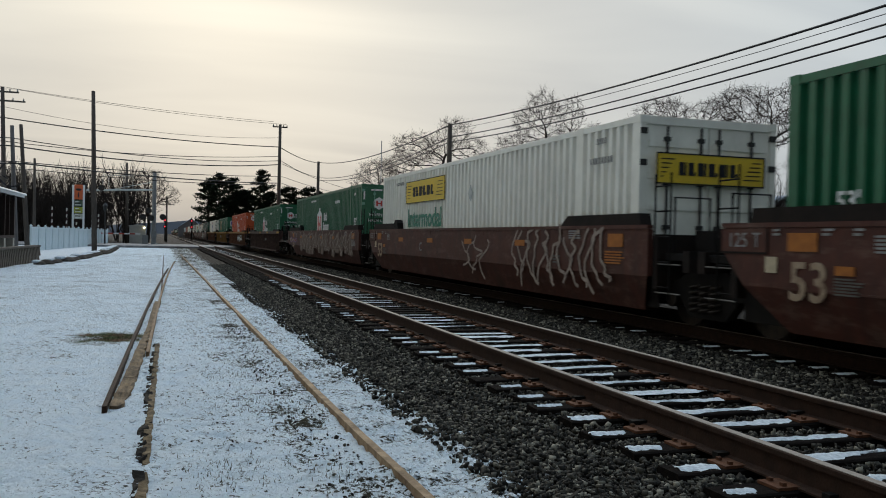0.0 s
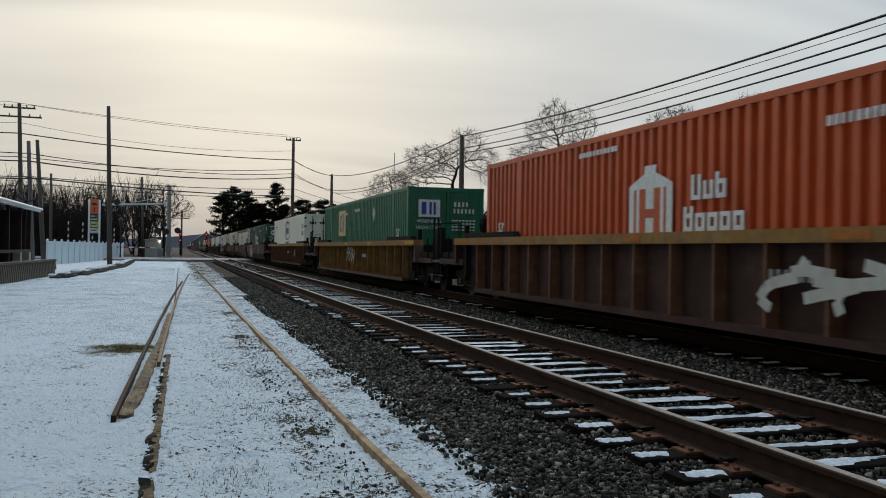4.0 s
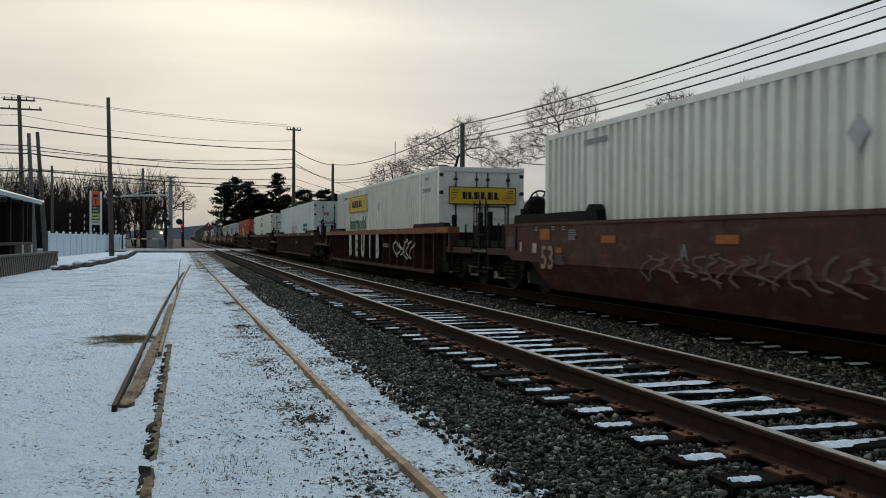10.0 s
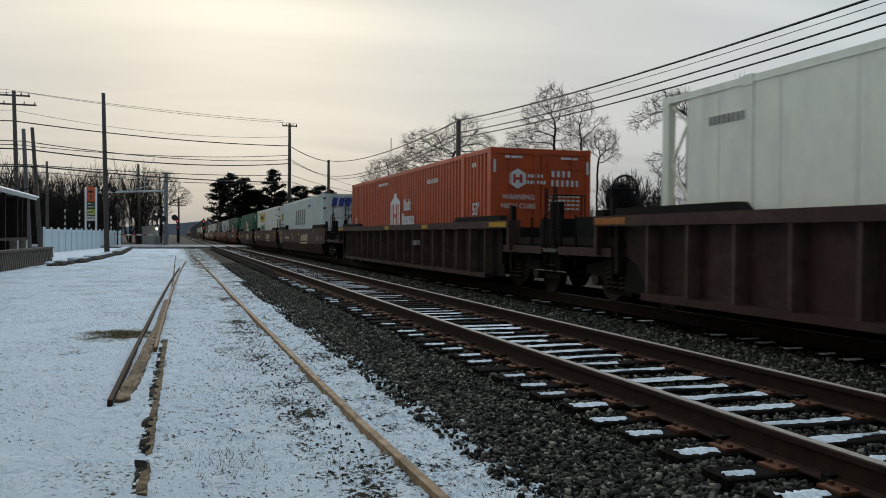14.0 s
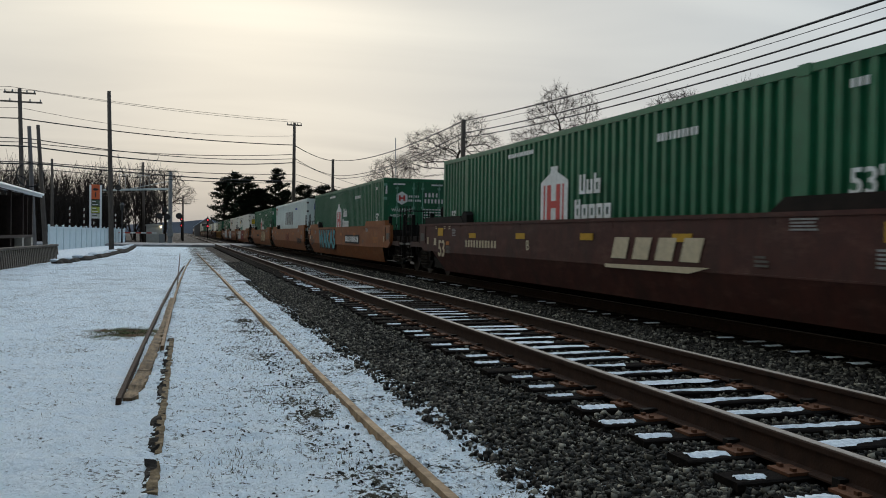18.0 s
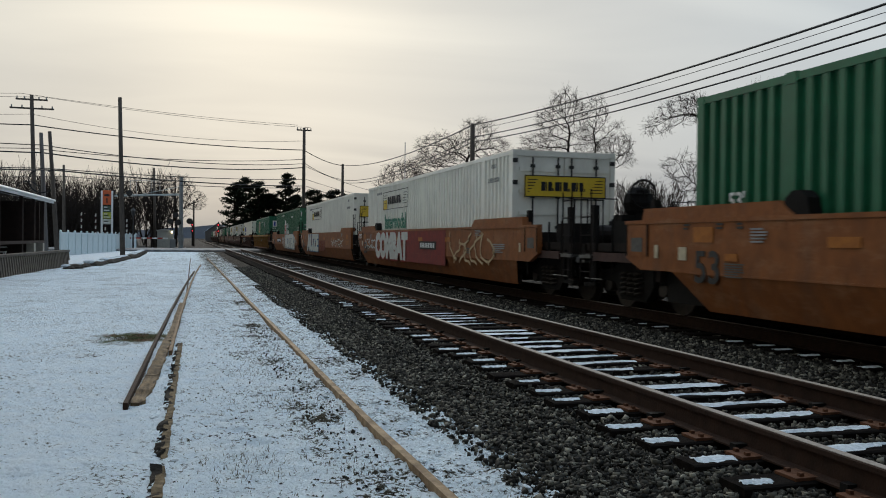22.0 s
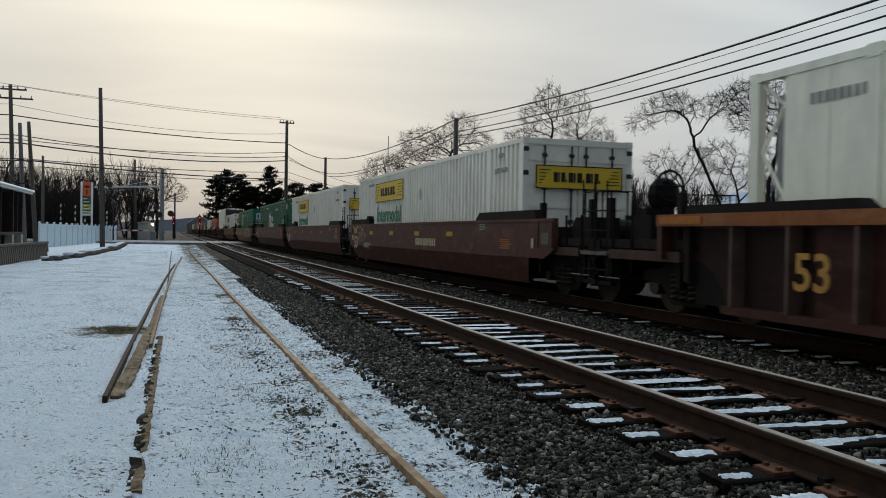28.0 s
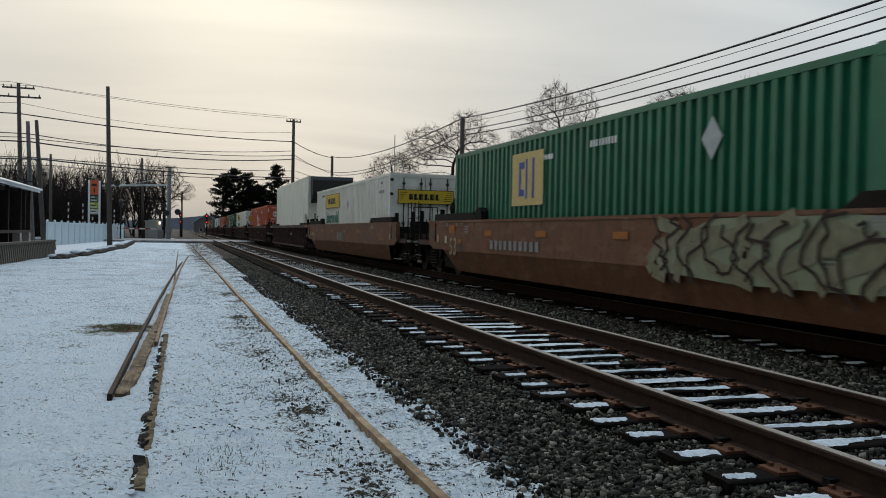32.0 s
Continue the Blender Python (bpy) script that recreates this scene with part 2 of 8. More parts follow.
class Mesh:
    """Collects vertices and faces of one part."""

    def __init__(self):
        self.v, self.f = [], []

    def quad(self, *p):
        n = len(self.v)
        self.v += [tuple(q) for q in p]
        self.f.append(tuple(range(n, n + len(p))))
        return self

    def box(self, x0, x1, y0, y1, z0, z1):
        n = len(self.v)
        self.v += [(x, y, z) for x in (x0, x1) for y in (y0, y1) for z in (z0, z1)]
        for q in ((0, 1, 3, 2), (4, 6, 7, 5), (0, 4, 5, 1), (2, 3, 7, 6), (0, 2, 6, 4), (1, 5, 7, 3)):
            self.f.append(tuple(n + i for i in q))
        return self

    def prism(self, pts, axis, a, b):
        """Extrudes a closed outline along an axis from a to b; the outline holds the other two coordinates in order."""
        n, k = len(self.v), len(pts)
        for d in (a, b):
            for p in pts:
                c = list(p)
                c.insert(axis, d)
                self.v.append(tuple(c))
        for i in range(k):
            j = (i + 1) % k
            self.f.append((n + i, n + j, n + k + j, n + k + i))
        self.f.append(tuple(n + i for i in reversed(range(k))))
        self.f.append(tuple(n + k + i for i in range(k)))
        return self

    def tube(self, pts, radii, sides=6, cap=True):
        n = len(self.v)
        pts = [Vector(p) for p in pts]
        for i, p in enumerate(pts):
            d = (pts[min(i + 1, len(pts) - 1)] - pts[max(i - 1, 0)])
            d = d.normalized() if d.length > 1e-9 else Vector((0, 0, 1))
            s = d.cross(Vector((0, 0, 1)))
            s = s.normalized() if s.length > 1e-3 else Vector((1, 0, 0))
            u = s.cross(d)
            r = radii[i] if hasattr(radii, "__len__") else radii
            for k in range(sides):
                a = 2 * math.pi * k / sides
                self.v.append(tuple(p + (s * math.cos(a) + u * math.sin(a)) * r))
        for i in range(len(pts) - 1):
            for k in range(sides):
                a, b = n + i * sides + k, n + i * sides + (k + 1) % sides
                self.f.append((a, b, b + sides, a + sides))
        if cap:
            self.f.append(tuple(n + k for k in reversed(range(sides))))
            m = n + (len(pts) - 1) * sides
            self.f.append(tuple(m + k for k in range(sides)))
        return self

    def cyl(self, c, axis, r, h, sides=16):
        d = Vector((0, 0, 0))
        d[axis] = h / 2
        return self.tube([Vector(c) - d, Vector(c) + d], r, sides)

    def sphere(self, c, r, seg=10, rings=6, squash=(1, 1, 1)):
        n = len(self.v)
        for i in range(rings + 1):
            a = math.pi * i / rings
            for k in range(seg):
                b = 2 * math.pi * k / seg
                self.v.append((c[0] + r * squash[0] * math.sin(a) * math.cos(b), c[1] + r * squash[1] * math.sin(a) * math.sin(b), c[2] + r * squash[2] * math.cos(a)))
        for i in range(rings):
            for k in range(seg):
                a, b = n + i * seg + k, n + i * seg + (k + 1) % seg
                self.f.append((a, a + seg, b + seg, b))
        return self

    def data(self, name):
        me = bpy.data.meshes.new(name)
        me.from_pydata(self.v, [], self.f)
        me.update()
        return me


def part(name, mesh, material, parent=None, label="", m=None, smooth=False):
    """ONE mesh object, under a thing or a part when a parent is given."""
    me = mesh.data(name) if isinstance(mesh, Mesh) else mesh
    if material and not me.materials:
        me.materials.append(material)
    if smooth:
        me.shade_smooth()
    ob = new(name, me)
    ob.parent = parent
    if m is not None:
        ob.matrix_basis = m
    return tagged(ob, label)


def empty(name, m=None, label="", category="", group="", kind=""):
    ob = new(name)
    ob.empty_display_size = 0.2
    if m is not None:
        ob.matrix_basis = m
    return tagged(ob, label, category, group, kind)


def bevel(ob, w=0.01, seg=2):
    md = ob.modifiers.new("bevel", "BEVEL")
    md.width, md.segments, md.limit_method = w, seg, "ANGLE"
    return ob


TEXTS = {}


def text_mesh(s, size, fat=0.0, shear=0.0, thick=0.004):
    key = (s, size, fat, shear)
    if key not in TEXTS:
        cu = bpy.data.curves.new("lettering", "FONT")
        cu.body, cu.size, cu.offset, cu.shear, cu.extrude = s, size, fat, shear, thick
        cu.align_x, cu.align_y, cu.resolution_u = "CENTER", "CENTER", 3
        ob = bpy.data.objects.new("lettering", cu)
        scene.collection.objects.link(ob)
        bpy.context.view_layer.update()
        TEXTS[key] = bpy.data.meshes.new_from_object(ob.evaluated_get(bpy.context.evaluated_depsgraph_get()))
        bpy.data.objects.remove(ob)
    return TEXTS[key].copy()


SIDE = Matrix(((0, 0, -1, 0), (-1, 0, 0, 0), (0, 1, 0, 0), (0, 0, 0, 1)))     # lies on a near side, facing -x
FRONT = Matrix(((1, 0, 0, 0), (0, 0, -1, 0), (0, 1, 0, 0), (0, 0, 0, 1)))     # lies on a front end, facing -y


def letters(s, size, material, parent, at, on=SIDE, name="lettering", label="", fat=0.0, shear=0.0, squeeze=1.0):
    return part(name, text_mesh(s, size, fat, shear), material, parent, label, Matrix.Translation(at) @ on @ Matrix.Diagonal((squeeze, 1, 1, 1)))


def bars(n, w, h, material, parent, at, on=SIDE, gap=0.35, name="marking", seed=0):
    """A row of plain bars in place of characters."""
    rnd = random.Random(seed)
    me, x = Mesh(), -n * w / 2
    for k in range(n):
        ww = w * (1 - gap) * rnd.uniform(0.75, 1.05)
        me.box(x, x + ww, -h / 2, h / 2, 0.0, 0.005)
        x += w
    return part(name, me, material, parent, "", Matrix.Translation(at) @ on)

# ---- the ground ----
X1, X2, TIE_STEP = 4.20, 8.27, 0.482          # centre lines of the free track and of the train's track
RX = (X1 - 0.752, X1 + 0.752, X2 - 0.752, X2 + 0.752)


def ground_material():
    m = bpy.data.materials.new("snowy_ground")
    m.use_nodes = True
    nt = m.node_tree
    b = nt.nodes["Principled BSDF"]
    b.inputs["Roughness"].default_value = 0.9
    b.inputs["Specular IOR Level"].default_value = 0.12
    N, Lk = nt.nodes.new, nt.links.new
    tc, sep = N("ShaderNodeTexCoord"), N("ShaderNodeSeparateXYZ")
    Lk(tc.outputs["Object"], sep.inputs[0])

    def math_(op, a, c):
        n = N("ShaderNodeMath")
        n.operation = op
        for k, v in enumerate((a, c)):
            if isinstance(v, (int, float)):
                n.inputs[k].default_value = v
            else:
                Lk(v, n.inputs[k])
        return n.outputs[0]

    def noise_(scale, detail=6, rough=0.6, stretch=(1, 1, 1)):
        mp = N("ShaderNodeMapping")
        mp.inputs["Scale"].default_value = stretch
        Lk(tc.outputs["Object"], mp.inputs[0])
        n = N("ShaderNodeTexNoise")
        n.inputs["Scale"].default_value, n.inputs["Detail"].default_value, n.inputs["Roughness"].default_value = scale, detail, rough
        Lk(mp.outputs[0], n.inputs["Vector"])
        return n.outputs["Fac"]

    def ramp_(fac, stops):
        r = N("ShaderNodeValToRGB")
        el = r.color_ramp.elements
        el[0].position, el[0].color = stops[0][0], (*stops[0][1], 1)
        el[1].position, el[1].color = stops[-1][0], (*stops[-1][1], 1)
        for p, c in stops[1:-1]:
            el.new(p).color = (*c, 1)
        Lk(fac, r.inputs[0])
        return r.outputs[0]

    def mix_(fac, a, c):
        n = N("ShaderNodeMix")
        n.data_type = "RGBA"
        Lk(fac, n.inputs["Factor"])
        Lk(a, n.inputs["A"])
        Lk(c, n.inputs["B"])
        return n.outputs["Result"]

    X = sep.outputs["X"]
    fine, mid, big = noise_(24, 8, 0.74, (1, 0.8, 1)), noise_(2.2, 6, 0.62), noise_(0.5, 4)
    snow = ramp_(noise_(5, 5), [(0.3, (0.77, 0.875, 0.96)), (0.7, (0.87, 0.94, 0.985))])
    gravel = ramp_(noise_(34, 6, 0.75), [(0.30, (0.006, 0.005, 0.004)), (0.55, (0.015, 0.0125, 0.010)), (0.75, (0.055, 0.046, 0.036))])
    soil = ramp_(noise_(9, 6), [(0.3, (0.014, 0.013, 0.008)), (0.55, (0.032, 0.030, 0.017)), (0.75, (0.060, 0.048, 0.030))])
    # thin snow between the old rails, bare gravel by the main line
    f1 = math_("SUBTRACT", X, -0.35)
    lawn = math_("MULTIPLY", math_("MINIMUM", math_("MAXIMUM", math_("SUBTRACT", -0.1, X), 0.0), 1.0), 0.022)
    far_bare = math_("MULTIPLY", math_("MINIMUM", math_("MAXIMUM", math_("MULTIPLY", math_("SUBTRACT", sep.outputs["Y"], 22.0), 0.03), 0.0), 1.0), math_("MULTIPLY", math_("MINIMUM", math_("MAXIMUM", math_("SUBTRACT", X, 0.1), 0.0), 0.6), 0.19))
    side = math_("ABSOLUTE", math_("SUBTRACT", X, 1.02), 0.0)
    strip_ = math_("MULTIPLY", math_("MULTIPLY", math_("MAXIMUM", math_("SUBTRACT", 1.0, math_("MULTIPLY", side, 2.6)), 0.0), math_("MAXIMUM", math_("SUBTRACT", noise_(1.3, 4, 0.7), 0.46), 0.0)), 0.85)
    thin = math_("MULTIPLY", math_("MINIMUM", math_("MAXIMUM", f1, 0.0), 1.8), 0.048)
    patch = math_("MULTIPLY", math_("SUBTRACT", mid, 0.5), 0.75)
    bare = math_("ADD", math_("ADD", math_("ADD", lawn, math_("ADD", strip_, far_bare)), math_("ADD", math_("SUBTRACT", math_("ADD", fine, math_("MULTIPLY", patch, 0.8)), 0.660), thin)), math_("MULTIPLY", math_("SUBTRACT", big, 0.5), 0.16))
    bare_f = ramp_(math_("ADD", math_("MULTIPLY", bare, 9.0), 0.5), [(0.35, (0, 0, 0)), (0.75, (1, 1, 1))])
    edge = math_("ADD", math_("SUBTRACT", X, 1.98), math_("ADD", math_("MULTIPLY", math_("SUBTRACT", mid, 0.5), 1.0), math_("MULTIPLY", math_("SUBTRACT", fine, 0.5), 2.0)))
    stone_f = ramp_(math_("ADD", math_("MULTIPLY", edge, 2.2), 0.5), [(0.3, (0, 0, 0)), (0.7, (1, 1, 1))])
    far_snow = math_("SUBTRACT", X, 10.6)
    far_f = ramp_(math_("ADD", far_snow, math_("MULTIPLY", math_("SUBTRACT", mid, 0.5), 4.0)), [(0.0, (0, 0, 0)), (1.0, (1, 1, 1))])
    c = mix_(bare_f, snow, soil)
    speck = ramp_(math_("ADD", noise_(30, 3, 0.55, (0.7, 1.1, 1)), math_("ADD", math_("MULTIPLY", math_("SUBTRACT", noise_(0.9, 5, 0.6), 0.5), 0.42), math_("MINIMUM", math_("MAXIMUM", math_("MULTIPLY", math_("SUBTRACT", sep.outputs["Y"], 9.0), 0.0045), 0.0), 0.075))), [(0.635, (0, 0, 0)), (0.70, (0.75, 0.75, 0.75))])
    c = mix_(speck, c, soil)
    c = mix_(stone_f, c, gravel)
    c = mix_(far_f, c, ramp_(noise_(4, 6), [(0.3, (0.018, 0.016, 0.012)), (0.7, (0.045, 0.040, 0.030))]))
    # darker gravel from the train's track outwards
    dark_bed = ramp_(math_("ADD", math_("SUBTRACT", X, 7.0), math_("MULTIPLY", math_("SUBTRACT", mid, 0.5), 1.2)), [(0.0, (0, 0, 0)), (1.0, (1, 1, 1))])
    c = mix_(dark_bed, c, ramp_(noise_(30, 5), [(0.3, (0.008, 0.007, 0.006)), (0.7, (0.030, 0.026, 0.022))]))
    # bare turf beside the old switch
    dist = N("ShaderNodeVectorMath")
    dist.operation = "DISTANCE"
    dist.inputs[1].default_value = (-0.74, 11.6, 0.0)
    mpp = N("ShaderNodeMapping")
    mpp.inputs["Scale"].default_value = (1.0, 0.78, 0.0)
    Lk(tc.outputs["Object"], mpp.inputs[0])
    Lk(mpp.outputs[0], dist.inputs[0])
    turf = ramp_(math_("ADD", dist.outputs["Value"], math_("MULTIPLY", math_("SUBTRACT", mid, 0.5), 1.6)), [(0.28, (1, 1, 1)), (0.55, (0, 0, 0))])
    turf_c = ramp_(noise_(4, 5), [(0.40, (0.055, 0.085, 0.022)), (0.6, (0.13, 0.075, 0.042))])
    c = mix_(turf, c, turf_c)
    # brown leaf litter and scrub past the road
    past = ramp_(math_("ADD", math_("MULTIPLY", math_("SUBTRACT", sep.outputs["Y"], 103.0), 0.2), math_("SUBTRACT", mid, 0.5)), [(0.2, (0, 0, 0)), (0.8, (1, 1, 1))])
    c = mix_(past, c, ramp_(noise_(1.5, 6), [(0.35, (0.028, 0.023, 0.019)), (0.62, (0.055, 0.046, 0.040)), (0.75, (0.36, 0.39, 0.42))]))
    Lk(c, b.inputs["Base Color"])
    bp = N("ShaderNodeBump")
    bp.inputs["Strength"].default_value, bp.inputs["Distance"].default_value = 0.9, 0.07
    Lk(math_("ADD", math_("ADD", fine, math_("MULTIPLY", noise_(9, 5, 0.7), 2.4)), math_("MULTIPLY", noise_(45, 4), 0.4)), bp.inputs["Height"])
    Lk(bp.outputs[0], b.inputs["Normal"])
    return m


def ground_height(x, y):
    """Snowy lawn at the left, the ballast bed of the two tracks, falling away at the right."""
    z = -0.30
    if x > 1.3:
        z += 0.035 * min(1.0, (x - 1.3) / 1.2) + 0.025 * min(1.0, max(0.0, (x - 2.75) / 0.3))
    if x > 10.0:
        z -= min(0.7, (x - 10.0) * 0.30)
    if z > -0.31 and x < 3 and y < 80:
        z += 0.030 * (noise.noise((x * 0.5, y * 0.4, 0.0))) + 0.012 * noise.noise((x * 2.3, y * 2.0, 3.0))
        if x > -4.1 and y < 24:
            z += (1.5 if x < -0.3 else 1.9) * (0.014 * noise.noise((x * 6.5, y * 5.0, 7.0)) + 0.013 * noise.noise((x * 12.0, y * 10.0, 1.0)))
    return z


def build_ground():
    xs = sorted(set([-2500, -600, -200, -90, -50, -30, -20, -15] + [-12 + 0.75 * i for i in range(11)] + [-4 + 0.05 * i for i in range(136)]
                    + [3, 3.5, 4.2, 5, 5.7, 6.2, 6.7, 7.2, 8.3, 9.3, 10, 10.8, 12, 14, 18, 25, 40, 80, 200, 600, 2500]))
    ys = [-300, -60, -20, -8, -3] + [0.15 * i for i in range(-8, 17)] + [2.55 + 0.05 * i for i in range(180)] + [11.55 + 0.1 * i for i in range(125)] + [24.05 + 0.6 * i for i in range(33)] + [44 + 2 * i for i in range(40)] + [130, 150, 200, 300, 500, 900, 1600, 3000]
    me = Mesh()
    for y in ys:
        for x in xs:
            me.v.append((x, y, ground_height(x, y)))
    n = len(xs)
    for j in range(len(ys) - 1):
        for i in range(n - 1):
            me.f.append((j * n + i, j * n + i + 1, (j + 1) * n + i + 1, (j + 1) * n + i))
    tagged(part("ground", me, ground_material(), smooth=True), "snow-dusted grass and grey track ballast", kind="structure")


build_ground()

RAIL = [(-0.070, -0.178), (0.070, -0.178), (0.070, -0.166), (0.012, -0.150), (0.009, -0.045), (0.036, -0.036), (0.037, -0.006), (0.030, 0.0), (-0.030, 0.0), (-0.037, -0.006), (-0.036, -0.036), (-0.009, -0.045), (-0.012, -0.150), (-0.070, -0.166)]


def build_track(name, xc, label, y0, y1, shown):
    t = empty(name, pose(xc, 0, 0), label, kind="structure")
    for k, dx in enumerate((-0.752, 0.752)):
        part("rail", Mesh().prism([(x + dx, z) for x, z in RAIL], 1, -60, 1400), M_RAIL_SIDE, t, "rust-brown steel rail")
        part("rail_head", Mesh().box(dx - 0.029, dx + 0.029, -60, 1400, 0.0005, 0.004), M_RAIL_TOP, t, "polished running surface")
    rnd = random.Random(7)
    tie = Mesh()
    tie.prism([(-0.115, -0.40), (0.115, -0.40), (0.115, -0.190), (0.100, -0.180), (-0.100, -0.180), (-0.115, -0.190)], 0, -1.30, 1.30)
    tie = tie.data("tie")
    tie.materials.append(M_TIE)
    plate = Mesh().box(-0.19, 0.19, -0.09, 0.09, -0.178, -0.160)
    for sx in (-0.13, 0.13):
        for sy in (-0.055, 0.055):
            plate.box(sx - 0.014, sx + 0.014, sy - 0.014, sy + 0.014, -0.160, -0.140)
    plate = plate.data("tie_plate")
    plate.materials.append(M_PLATE)
    anchor = Mesh().box(-0.085, 0.085, -0.03, 0.03, -0.20, -0.135).data("rail_anchor")
    anchor.materials.append(M_STEEL)
    caps = []
    for k in range(10):
        r, me, n = random.Random(20 + k), Mesh(), 26
        lean = r.uniform(-0.02, 0.02)
        for side in (0, 1):
            w = 0.06
            for i in range(n + 1):
                u = -0.60 + 1.20 * i / n
                w = min(0.098, max(0.022, w + r.gauss(0, 0.014)))
                me.v.append((u + r.uniform(-.012, .012), lean + (-w if side == 0 else w) * (0.3 if i in (0, n) else 0.75 if i in (1, n - 1) else 1.0), -0.179))
        for i in range(n + 1):
            me.v.append((-0.60 + 1.20 * i / n, lean + r.uniform(-.02, .02), -0.171 + r.uniform(0, .006)))
        for i in range(n):
            me.f += [(i, i + 1, 2 * (n + 1) + i + 1, 2 * (n + 1) + i), (2 * (n + 1) + i, 2 * (n + 1) + i + 1, n + 1 + i + 1, n + 1 + i)]
        me = me.data("tie_snow")
        me.materials.append(M_SNOW)
        caps.append(me)
    ends = []
    for k in range(6):
        r, me, n = random.Random(40 + k), Mesh(), 12
        for side in (0, 1):
            for i in range(n + 1):
                u = -0.13 + 0.26 * i / n + r.uniform(-.007, .007)
                w = (0.040 + 0.045 * r.random()) * (0.45 if i in (0, n) else 1.0)
                me.v.append((u, (-w if side == 0 else w), -0.179))
        for i in range(n + 1):
            me.v.append((-0.13 + 0.26 * i / n, 0, -0.169 + r.uniform(0, .005)))
        for i in range(n):
            me.f += [(i, i + 1, 2 * (n + 1) + i + 1, 2 * (n + 1) + i), (2 * (n + 1) + i, 2 * (n + 1) + i + 1, n + 1 + i + 1, n + 1 + i)]
        me = me.data("tie_end_snow")
        me.materials.append(M_SNOW)
        ends.append(me)
    k = int((y0 - 7.05) / TIE_STEP)
    while True:
        y = 7.05 + k * TIE_STEP
        if y > y1:
            break
        k += 1
        m = pose(rnd.uniform(-.05, .05), y + rnd.uniform(-.02, .02), 0, 0, 0, rnd.uniform(-1, 1))
        part("tie", tie, None, t, "", m)
        if shown and y > 1.5:
            thin = 1.0 if y < 11 else 0.55 if y < 18 else 0.28 if y < 30 else 0.12
            if rnd.random() < (0.96 if y < 16 else 0.75 if y < 34 else 0.5):
                part("tie_snow", caps[rnd.randrange(10)], None, t, "", m @ pose(rnd.uniform(-.05, .12), rnd.uniform(-.02, .02), -0.179) @ Matrix.Diagonal((rnd.choice((0.55, 0.8, 0.95, 1.0, 1.02)), rnd.uniform(1.0, 1.5) * (1.0 if y < 14 else 0.75 if y < 24 else 0.5), thin, 1)) @ pose(0, 0, 0.179))
        if y < 30 and rnd.random() < ((0.97 if y < 9 else 0.80 if y < 13 else 0.40) if shown else 0.55):
            s = rnd.uniform(0.75, 1.15) * (1.0 if y < 14 else 0.75)
            part("tie_end_snow", ends[k % 6], None, t, "", m @ pose(-1.13 + rnd.uniform(-.04, .04), rnd.uniform(-.03, .03), 0) @ Matrix.Diagonal((s, s, 1, 1)))
        if shown and 1.5 < y < 32:
            for dx in (-0.752, 0.752):
                part("tie_plate", plate, None, t, "", m @ pose(dx, 0, 0))
                if y < 20 and k % 2 == 0:
                    part("rail_anchor", anchor, None, t, "", m @ pose(dx, 0.15, 0))
    return t


build_track("track_free", X1, "free main track with snow-striped ties and rusty rails", 0.5, 84, True)
build_track("track_train", X2, "main track under the passing freight train", 4.0, 46, False)


def old_rail(name, pts, label, w=0.035, material=None, rough=0.0, h=0.10, lift=None):
    me = Mesh()
    prof = [(-w, 0.0), (-w * 0.9, h), (w * 0.9, h), (w, 0.0)]
    n = len(prof)
    rnd = random.Random(len(pts))
    pts = [(x * 1.033, 2.07 + (y - 2.07) * 1.033, z - 0.045) for x, y, z in pts]
    for i, (x, y, z) in enumerate(pts):
        if lift is not None:
            z = ground_height(x, y) + lift
        a, b = pts[max(i - 1, 0)], pts[min(i + 1, len(pts) - 1)]
        d = Vector((b[0] - a[0], b[1] - a[1])).normalized()
        for u, q in prof:
            u += rnd.gauss(0, rough)
            q += rnd.gauss(0, rough)
            me.v.append((x + d.y * u, y - d.x * u, z - h + q))
    for i in range(len(pts) - 1):
        for k in range(n - 1):
            me.f.append((i * n + k, i * n + k + 1, (i + 1) * n + k + 1, (i + 1) * n + k))
    me.f += [(0, 1, 2, 3), tuple((len(pts) - 1) * n + k for k in (3, 2, 1, 0))]
    ob = part(name, me, material or M_RAIL_OLD)
    return tagged(ob, label, kind="structure")


def bend(a, b, n, dev=0.0, z=-0.2):
    out = []
    for i in range(n + 1):
        u = i / n
        out.append((a[0] + (b[0] - a[0]) * u + dev * 4 * u * (1 - u), a[1] + (b[1] - a[1]) * u, z))
    return out


old_rail("siding_rail", bend((1.42, 2.0), (1.28, 8.0), 6) + bend((1.27, 8.4), (1.19, 22), 10)[1:] + bend((1.19, 24), (1.02, 62), 10), "light rust-brown rail of the old siding in snow", 0.031, mat("rail_tan", (0.34, 0.235, 0.14), (0.13, 0.082, 0.048), 7, 0.8, 0.1, 0.4, 50))
old_rail("frog_rail", bend((-0.52, 9.35), (0.12, 38), 16, -0.06), "weathered rust rail of an abandoned switch", 0.022, M_RAIL_SIDE)
old_rail("frog_rail", bend((-0.245, 12.6), (0.45, 46), 16, -0.10), "weathered rust rail of an abandoned switch", 0.022)
old_rail("frog_rail", bend((-0.115, 22), (-0.06, 60), 8, 0, -0.24), "weathered rust rail of an abandoned switch", 0.022, M_RAIL_SIDE)
